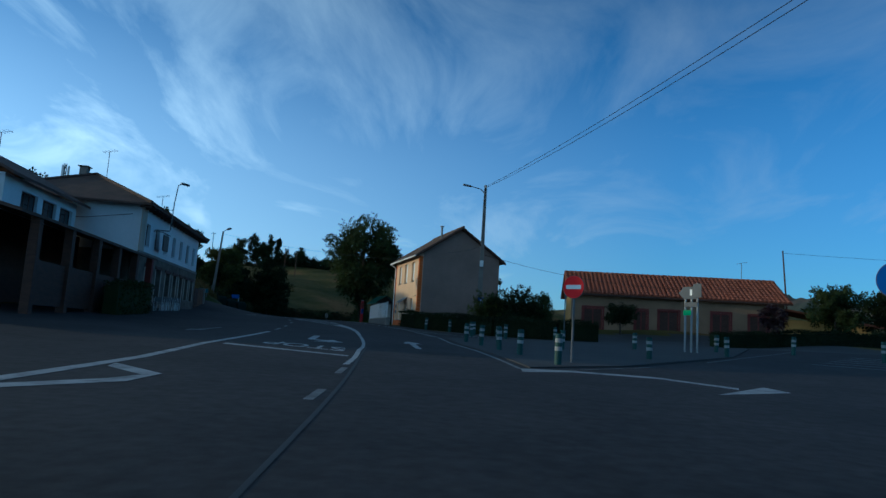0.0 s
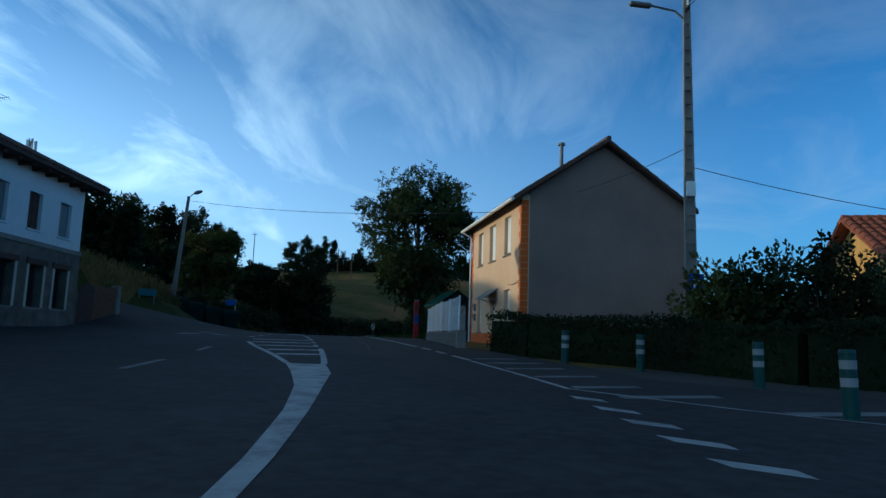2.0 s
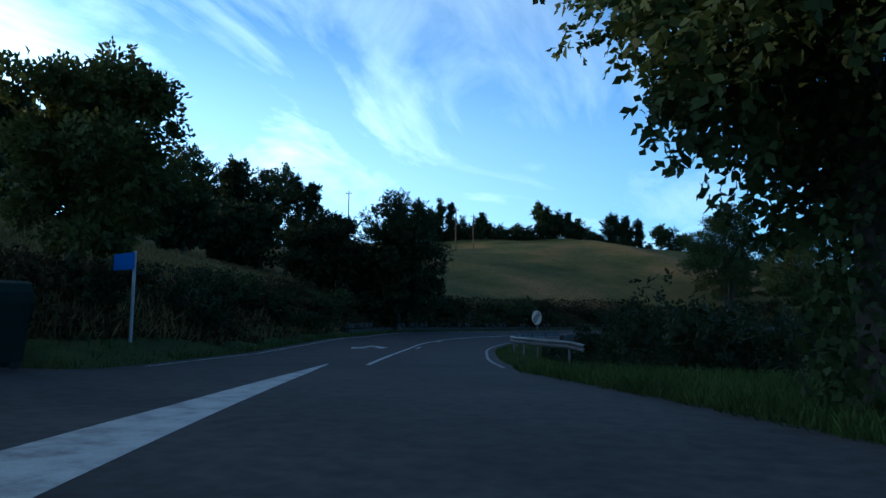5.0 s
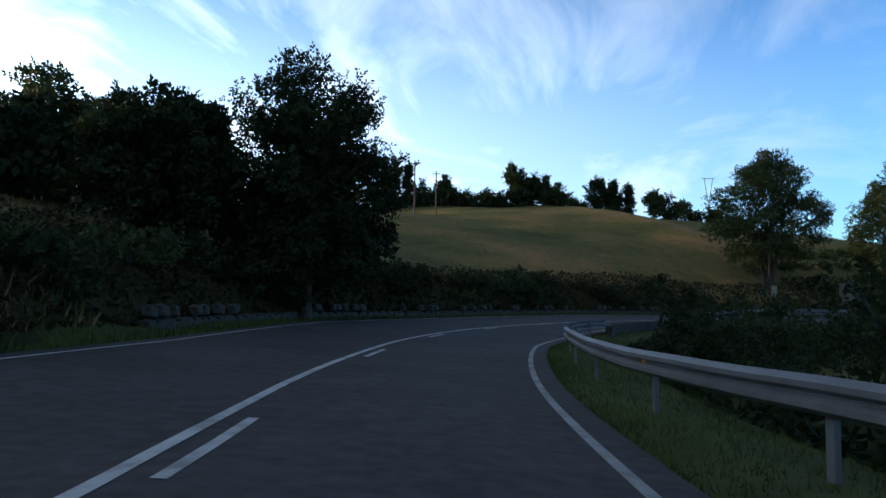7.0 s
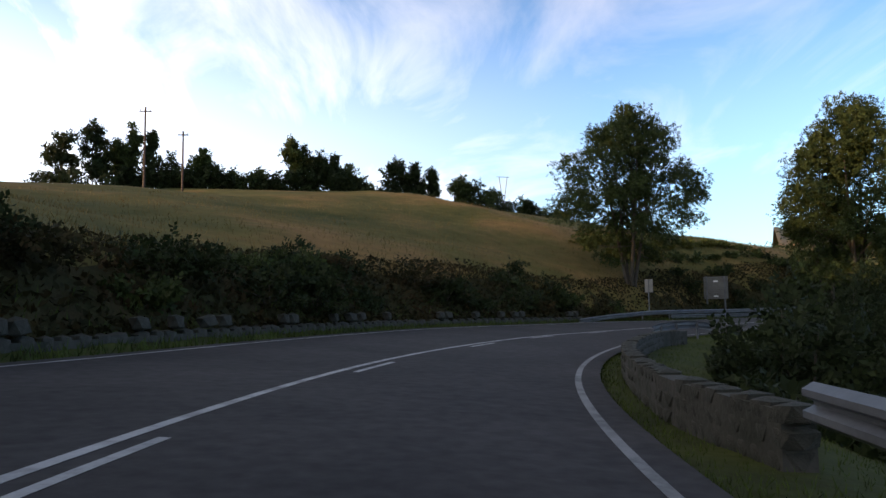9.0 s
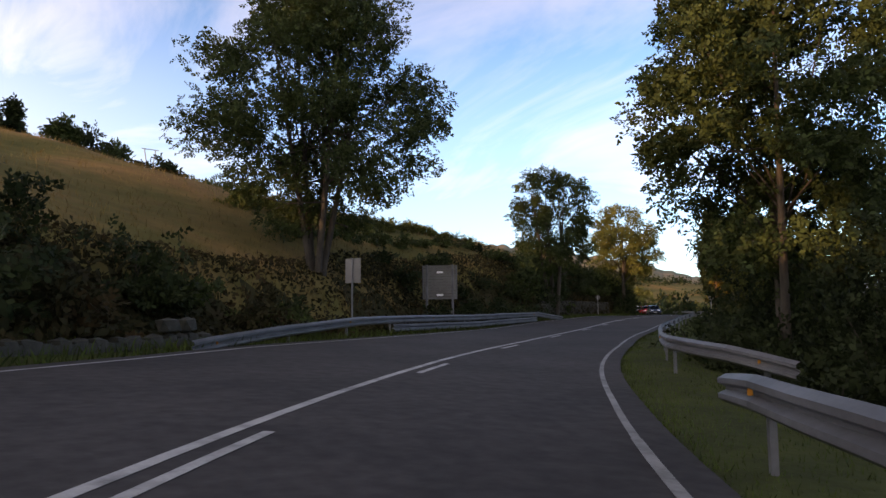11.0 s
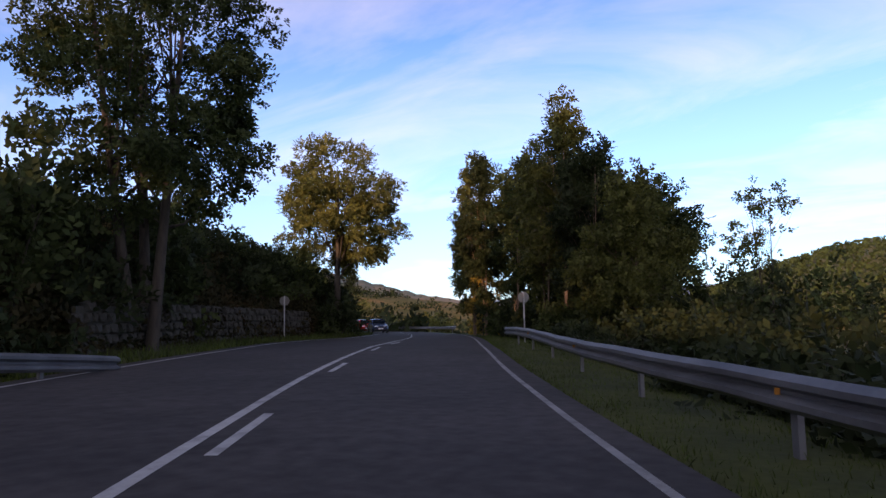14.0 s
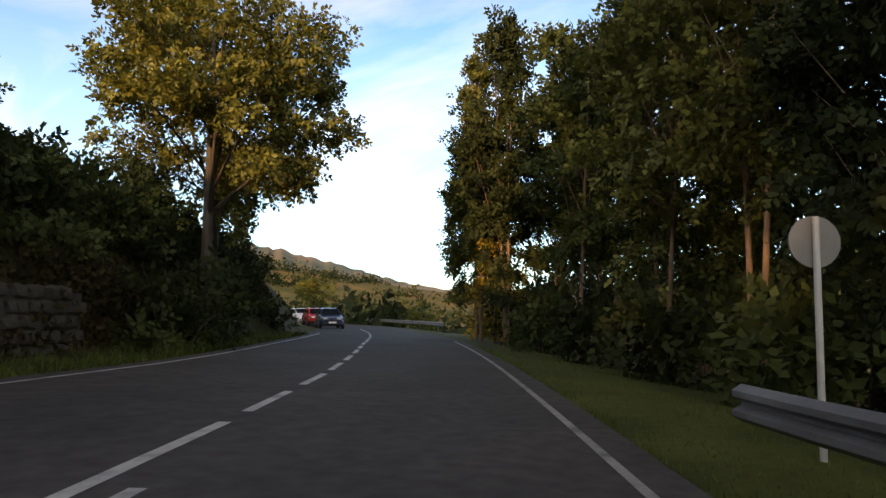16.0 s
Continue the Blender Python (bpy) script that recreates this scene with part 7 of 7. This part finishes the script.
for k, (x, y, r, kind) in enumerate(HILL):
    g = gz(x, y)
    high = r * (3.6 if kind else 1.9)
    tree("dark pointed cypress on the hill crest" if kind else "dark rounded tree on the hillside", x, y, g + high, r, g + high * 0.14, LEAF_D, 3400, 0.31 * r ** 0.6, 0.07 * r, seed=110 + k, nclump=34, group="hilltop trees", shape="cone" if kind else "round")
CREST = [(-59, 228, 32.4, 1.6, 2), (-56.5, 229, 32.0, 1.6, 1), (-54, 229, 27.1, 1.6, 0), (-51.5, 230, 25.4, 1.8, 0), (-49, 230, 28.5, 1.8, 2), (-46, 231, 25.4, 2.0, 0), (-42, 232, 24.8, 2.2, 0), (-38.5, 232, 24.8, 2.0, 0), (-35, 233, 31.2, 2.0, 2), (-33.6, 234, 30.6, 1.6, 2), (-31, 233, 28.7, 2.2, 2), (-28.3, 233, 28.3, 1.8, 1), (-26, 233, 26.6, 1.8, 2), (-18, 234, 27.8, 2.8, 2), (-15, 234, 26.8, 2.0, 2), (-12, 233, 26.0, 1.4, 1),
         (-7, 233, 24.6, 2.2, 2), (-4, 233, 23.2, 1.8, 0), (-2, 233, 21.8, 1.4, 0), (2, 232, 20.6, 1.8, 0), (4.5, 232, 19.6, 1.5, 0), (8, 231, 18.6, 1.6, 0), (-64, 226, 32.3, 2.4, 2), (-68, 225, 30.5, 2.6, 2), (-61.5, 228, 30.0, 2.2, 2), (-22.5, 236, 23.2, 1.6, 0), (17, 229, 22.2, 0.8, 3), (19, 228, 21.8, 0.9, 3)]
for k, (x, y, top, r, kind) in enumerate(CREST):
    g = gz(x, y)
    if kind != 3 and x < -13:
        bush("low dark hedge growth on the skyline", x + 0.8, y - 1.0, r * 1.9, 3.4 if kind else 2.4, LEAF_D, 2400, 0.36, 1700 + k, "thorn_bush", "thorn bushes along the crest")
    if kind == 0:
        bush("bushy dark thorn along the hill crest", x, y, r * 1.8, max(1.5, top - g), LEAF_D if k % 3 else LEAF, 3000, 0.34, 700 + k, "thorn_bush", "thorn bushes along the crest")
    elif kind == 1:
        tree("dark pointed cypress on the hill crest", x, y, top, r, g + 0.3, LEAF_D, 2600, 0.44, 0.12, seed=700 + k, nclump=30, group="hilltop trees", shape="cone", cl=0.4, core=0.4)
    elif kind == 2:
        tree("dark dense tree on the hill crest", x, y, top, r, g + 0.4, LEAF_D if k % 4 else LEAF, 3400, 0.44, 0.14, seed=700 + k, nclump=34, group="hilltop trees", cl=0.38, core=0.4)
    else:
        tree("slim round-headed tree on the skyline", x, y, top, r, top - 2.4, LEAF_D, 1500, 0.26, 0.07, seed=700 + k, nclump=18, group="hilltop trees", cl=0.4)
tree("lone spreading tree on the skyline", -61, 160, 24.6, 3.2, gz(-61, 160) + 2.5, LEAF_D, 8000, 0.36, 0.2, seed=733, nclump=36, group="hilltop trees")
BEHIND = [(-63, 99, 21.6), (-64, 105, 23.2), (-58, 103, 20.6), (-66, 113, 21.8), (-56, 107, 19.2), (-64, 118, 21.5), (-55, 111, 20.1), (-49, 107, 17.4), (-81.5, 159.5, 30.4), (-86, 174.5, 31), (-78, 168, 30.4), (-75.5, 170, 29.7), (-78, 183, 31.9), (-70, 104, 23.5), (-74, 98, 23.0), (-61, 110, 17.5), (-52, 113, 15.5), (-45, 112, 12.0), (-47, 124, 13.5), (-68, 95, 21), (-80, 104, 25), (-41, 128, 12.5), (-33.5, 128, 11.2)]
for k, (x, y, top) in enumerate(BEHIND):
    g = gz(x, y)
    hh_ = max(5.0, top - g)
    tree("dark woodland tree on the slope behind the street", x, y, g + hh_, min(4.6, hh_ * (0.27 if k % 3 == 1 else 0.38)), g + hh_ * 0.12, LEAF_D if k % 4 else LEAF, 4200, 0.58, 0.2, seed=140 + k, nclump=44, cl=0.34, group="woodland behind the street", shape=("round", "cone", "egg")[k % 3])
    if k % 2 == 0:
        bush("dark undergrowth of the slope wood", x + 1.5, y - 2.5, 3.6, 3.4, LEAF_D, 2400, 0.42, 900 + k, "undergrowth", "undergrowth of the slope wood")

# bramble bank, slope scrub and hedgerows
R = np.random.default_rng(7)
for k in range(84):
    s0 = R.uniform(90, 186) if k < 79 else R.uniform(72, 92)
    d0 = float(left_edge(s0)) + R.uniform(1.8, 4.4 + 1.2 * math.sin(s0 * 0.35))
    p = sd(s0, d0)
    f = max(0.0, min(1.0, ((p.x + 4) * 14 + (p.y - 163) * 18) / 520))
    if math.hypot(p.x + 4 - 14 * f, p.y - 163 - 18 * f) < 3.0:
        continue
    bush("tangled dark bramble on the bank", p.x, p.y, R.uniform(1.1, 2.1), R.uniform(0.5, 1.6), (BRACKEN, LEAF_D, LEAF_D, LEAF, LEAF_D)[k % 5], 2600, 0.12, 200 + k, "bramble", "brambles on the bank")
for k in range(70):
    s0 = R.uniform(184, 248)
    d0 = float(left_edge(s0)) + (3.4 if 208 < s0 < 227 else 1.5) + 7.0 * R.uniform(0, 1) ** 1.5
    p = sd(s0, d0)
    bush("dark scrub on the cut bank", p.x, p.y, R.uniform(0.9, 1.8), R.uniform(0.6, 1.4), LEAF_D if k % 4 else LEAF, 1200, 0.15, 300 + k, "scrub", "scrub on the bank")
for k in range(40):
    s0 = R.uniform(104, 214)
    off = R.uniform(2.6, 9.5)
    p = sd(s0, -float(right_edge(s0)) - off - (1.8 if s0 > 150 else 0.8))
    g = gz(p.x, p.y)
    want = 1.6 + R.uniform(-0.5, 0.9) if s0 > 160 else 2.4 + R.uniform(-0.6, 1.2)
    bush("leafy shrub on the falling verge", p.x, p.y, R.uniform(1.2, 2.0), max(1.0, p.z + want * 0.75 - g), LEAF_D, 3000, 0.12, 400 + k, "shrub", "shrubs below the barrier")
for k in range(64):
    s0 = 164 + k * 0.85
    p = sd(s0, -R.uniform(4.6, 13.0))
    g = gz(p.x, p.y)
    bush("dark tangled shrub behind the barrier", p.x, p.y, R.uniform(1.2, 2.0), max(0.9, p.z + R.uniform(0.2, 1.5) - g), LEAF_D, 1800, 0.12, 560 + k, "shrub", "shrubs below the barrier")
for k in range(26):
    s0 = 219 + k * 1.1
    p = sd(s0, float(left_edge(s0)) + (3.8 if s0 < 228 else 2.2) + R.uniform(0, 4.0))
    bush("tall dark scrub crowning the cut bank", p.x, p.y, R.uniform(1.2, 1.8), R.uniform(0.9, 1.6), LEAF_D if k % 5 else LEAF, 1500, 0.15, 800 + k, "scrub", "scrub on the bank")
for k, (x, y) in enumerate(((-33.4, 121.6), (-33.2, 124.0), (-32.2, 126.2), (-34.6, 119.4))):
    bush("dense dark bush under the oaks", x, y, 2.1, 3.0, LEAF_D, 2200, 0.2, 840 + k, "bush", "bushes under the oaks")
for k, (x, y) in enumerate(((47.6, 199.8), (49.6, 201.6), (51.4, 203.2), (46.0, 198.6), (28.0, 191.2), (25.4, 189.0))):
    bush("dark brush round the foot of the ash", x, y, 1.5, 2.4, LEAF_D, 1800, 0.16, 640 + k, "scrub", "scrub on the bank")
for k in range(12):
    s0 = 88 + k * 1.9
    p = sd(s0, -float(right_edge(s0)) - R.uniform(6.5, 12))
    bush("tall dark thicket beyond the verge", p.x, p.y, R.uniform(1.6, 2.4), R.uniform(2.6, 4.6), LEAF_D, 2100, 0.19, 460 + k, "thicket", "thickets beyond the verge")


# Dark leaves in the understorey also carry the shade inside the wood.
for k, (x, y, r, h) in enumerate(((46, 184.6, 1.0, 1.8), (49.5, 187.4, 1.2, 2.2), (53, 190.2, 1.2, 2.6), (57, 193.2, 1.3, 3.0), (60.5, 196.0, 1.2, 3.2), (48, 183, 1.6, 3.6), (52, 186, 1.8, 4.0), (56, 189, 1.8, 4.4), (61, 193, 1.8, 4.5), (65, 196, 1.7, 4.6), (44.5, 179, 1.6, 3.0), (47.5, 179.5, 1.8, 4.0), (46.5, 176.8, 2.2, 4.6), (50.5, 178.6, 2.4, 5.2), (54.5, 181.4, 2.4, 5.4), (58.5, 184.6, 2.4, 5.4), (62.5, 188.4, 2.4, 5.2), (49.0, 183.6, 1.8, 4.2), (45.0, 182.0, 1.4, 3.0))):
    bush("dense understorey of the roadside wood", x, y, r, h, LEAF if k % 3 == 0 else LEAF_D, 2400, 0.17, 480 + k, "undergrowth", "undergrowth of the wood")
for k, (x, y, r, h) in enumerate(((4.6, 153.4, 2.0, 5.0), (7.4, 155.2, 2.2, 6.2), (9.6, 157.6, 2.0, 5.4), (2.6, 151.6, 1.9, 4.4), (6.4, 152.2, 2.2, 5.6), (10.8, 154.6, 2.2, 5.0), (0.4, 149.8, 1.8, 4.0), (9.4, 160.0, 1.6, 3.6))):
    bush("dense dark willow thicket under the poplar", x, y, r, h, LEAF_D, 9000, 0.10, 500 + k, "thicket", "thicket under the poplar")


# ---- verge grass and dry hill grass ----
def grass(name, label, n, place, high, wide, material, seed):
    R = np.random.default_rng(seed)
    x, y = place(R, n)
    z = ground(x, y)
    n = len(x)
    h = high * R.uniform(0.5, 1.4, n)
    a = R.uniform(0, 2 * math.pi, n)
    dx, dy = np.cos(a) * wide, np.sin(a) * wide
    lx, ly = R.normal(size=n) * high * 0.35, R.normal(size=n) * high * 0.35
    base = np.stack([x, y, z - 0.02], 1)
    v = np.stack([base + np.stack([-dx, -dy, 0 * x], 1), base + np.stack([dx, dy, 0 * x], 1),
                  base + np.stack([lx * 0.5 + dx * 0.6, ly * 0.5 + dy * 0.6, h * 0.6], 1), base + np.stack([lx, ly, h], 1)], 1)
    tagged(quads(name, v, material), label, "grass", kind="stuff")


def along(s0, s1, lo, hi, side):
    def place(R, n):
        s = R.uniform(s0, s1, n)
        off = lo + (hi - lo) * R.uniform(0, 1, n) ** 1.6
        e = left_edge(s) + off if side > 0 else -right_edge(s) - off
        px, py = np.interp(s, RUN, LINE[:, 0]), np.interp(s, RUN, LINE[:, 1])
        tx, ty = np.interp(s, RUN, TAN[:, 0]), np.interp(s, RUN, TAN[:, 1])
        return px - ty * e, py + tx * e
    return place


grass("verge_grass", "rough green verge grass along the barrier", 34000, along(84, 128, -0.05, 5.0, -1), 0.09, 0.007, BLADE, 1)
grass("verge_grass", "rough green verge grass along the barrier", 52000, along(128, 236, -0.05, 4.5, -1), 0.07, 0.006, BLADE, 2)
grass("verge_grass", "grass at the foot of the bank", 17000, along(80, 246, 0.0, 2.4, 1), 0.25, 0.016, BLADE, 3)
grass("roadside_weeds", "grass and weeds round the bus shelter", 16000, along(68, 88, -0.15, 6.0, -1), 0.28, 0.014, BLADE, 4)
grass("dry_grass", "straw-coloured grass on the sunlit hill", 36000, along(96, 236, 5.0, 42.0, 1), 0.28, 0.02, DRYBLADE, 5)
grass("dry_grass", "straw-coloured grass on the slope by the lamp", 26000, along(60, 110, 1.2, 30.0, 1), 0.4, 0.032, DRYBLADE, 6)


# low bramble sheet over the foot of the banks, its dark tone carrying shade
def cover(name, label, n, place, high, size, material, seed):
    R = np.random.default_rng(seed)
    x, y = place(R, n)
    z = ground(x, y) + high * R.uniform(0, 1, n) ** 1.5 * (0.6 + 0.5 * np.sin(x * 0.9) * np.cos(y * 0.7))
    tagged(quads(name, leaves(R, np.stack([x, y, z], 1), size), material), label, "undergrowth", kind="stuff")


cover("bramble_cover", "low brambles over the foot of the hill, shade in their dark tone", 40000, along(84, 196, 1.2, 8.0, 1), 0.5, 0.27, BRACKEN, 21)
cover("bramble_cover", "ferns and brambles over the cut bank, shade in their dark tone", 24000, along(184, 252, 2.1, 9.0, 1), 0.45, 0.26, BRACKEN, 22)
cover("bramble_cover", "dark brambles hanging over the rubble wall", 7000, along(203, 229, 1.95, 3.0, 1), 2.0, 0.2, BRACKEN, 25)
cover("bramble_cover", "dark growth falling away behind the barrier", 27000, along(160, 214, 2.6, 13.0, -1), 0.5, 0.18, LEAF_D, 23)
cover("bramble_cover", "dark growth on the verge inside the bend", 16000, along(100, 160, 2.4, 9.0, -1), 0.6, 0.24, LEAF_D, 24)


# ---- the country beyond ----
def ridge(name, label, eye, yaws, els, dist, depth, material, bumps=0.03, seed=0):
    """A hill crest seen from a standing point: bearings to the left of +y and heights in degrees."""
    R = np.random.default_rng(seed)
    n = 120
    yy = np.linspace(yaws[0], yaws[-1], n)
    ee = np.interp(yy, yaws, els) if yaws[0] < yaws[-1] else np.interp(-yy, [-q for q in yaws], els)
    rows = []
    for f, hf in ((0.55, -0.1), (0.7, 0.3), (0.85, 0.7), (1.0, 1.0), (1.0 + depth, 0.6)):
        row = []
        for i in range(n):
            a = radians(yy[i])
            h = dist * math.tan(radians(ee[i])) * hf * (1 + bumps * math.sin(i * 1.3 + seed) * math.sin(i * 0.37)) + R.normal() * dist * 0.0006
            row.append((eye[0] - math.sin(a) * dist * f, eye[1] + math.cos(a) * dist * f, eye[2] + h))
        rows.append(row)
    verts = [p for r in rows for p in r]
    faces = [(j * n + i, j * n + i + 1, (j + 1) * n + i + 1, (j + 1) * n + i) for j in range(4) for i in range(n - 1)]
    tagged(mesh_from(name, verts, faces, material, smooth=True), label, "hill", kind="structure")


EYE = (34, 184, 2.4)
ridge("backdrop_hill", "sunlit hill with fields and copses beyond the road", EYE, [-30, -40, -45, -50, -55, -62, -70], [6.8, 5.6, 4.9, 3.8, 2.5, 1.3, 0.7], 420, 0.25, FARFIELD, seed=1)
# The far ridge gets its haze from the base colour.
ridge("backdrop_ridge", "ridge on the horizon with haze blue put in its colour", EYE, [-50, -60, -70, -80, -95, -120, -150], [1.0, 1.6, 2.2, 2.6, 2.4, 2.0, 1.5], 1100, 0.3, FARHAZE, seed=2)
ridge("backdrop_wood", "wooded green hill across the valley", EYE, [-78, -84, -90, -100, -115, -135], [1.2, 3.4, 5.2, 6.0, 5.0, 3.0], 300, 0.5, FARWOOD, seed=3)

# canopy of the wood across the valley
R = np.random.default_rng(31)
n = 16000
a = np.radians(R.uniform(-132, -79, n))
f = R.uniform(0.56, 1.02, n)
e = np.interp(-np.degrees(a), [78, 84, 90, 100, 115, 135], [1.2, 3.4, 5.2, 6.0, 5.0, 3.0])
c = np.stack([EYE[0] - np.sin(a) * 300 * f, EYE[1] + np.cos(a) * 300 * f, EYE[2] + 300 * np.tan(np.radians(e)) * np.interp(f, [0.55, 0.7, 0.85, 1.0, 1.1], [-0.1, 0.3, 0.7, 1.0, 0.9]) + R.uniform(0, 1.6, n)], 1)
tagged(quads("far_wood_canopy", leaves(R, c, 1.7, 0.0, 0.8), LEAF), "golden-green canopy of the wood across the valley", "woodland", kind="stuff")

# copses and hedgerows on the far slopes
def slope_place(R, n):
    k = R.integers(0, 46, n)
    Q = np.random.default_rng(5)
    az, rr, wide = Q.uniform(-62, -30, 46), Q.uniform(75, 330, 46), Q.uniform(3, 15, 46)
    a_, r_ = np.radians(az[k]), rr[k]
    return EYE[0] - np.sin(a_) * r_ + R.normal(size=n) * wide[k], EYE[1] + np.cos(a_) * r_ + R.normal(size=n) * wide[k] * 0.4


cover("far_copses", "dark copses and hedgerows on the far slopes", 9000, slope_place, 4.0, 1.6, LEAF_D, 41)
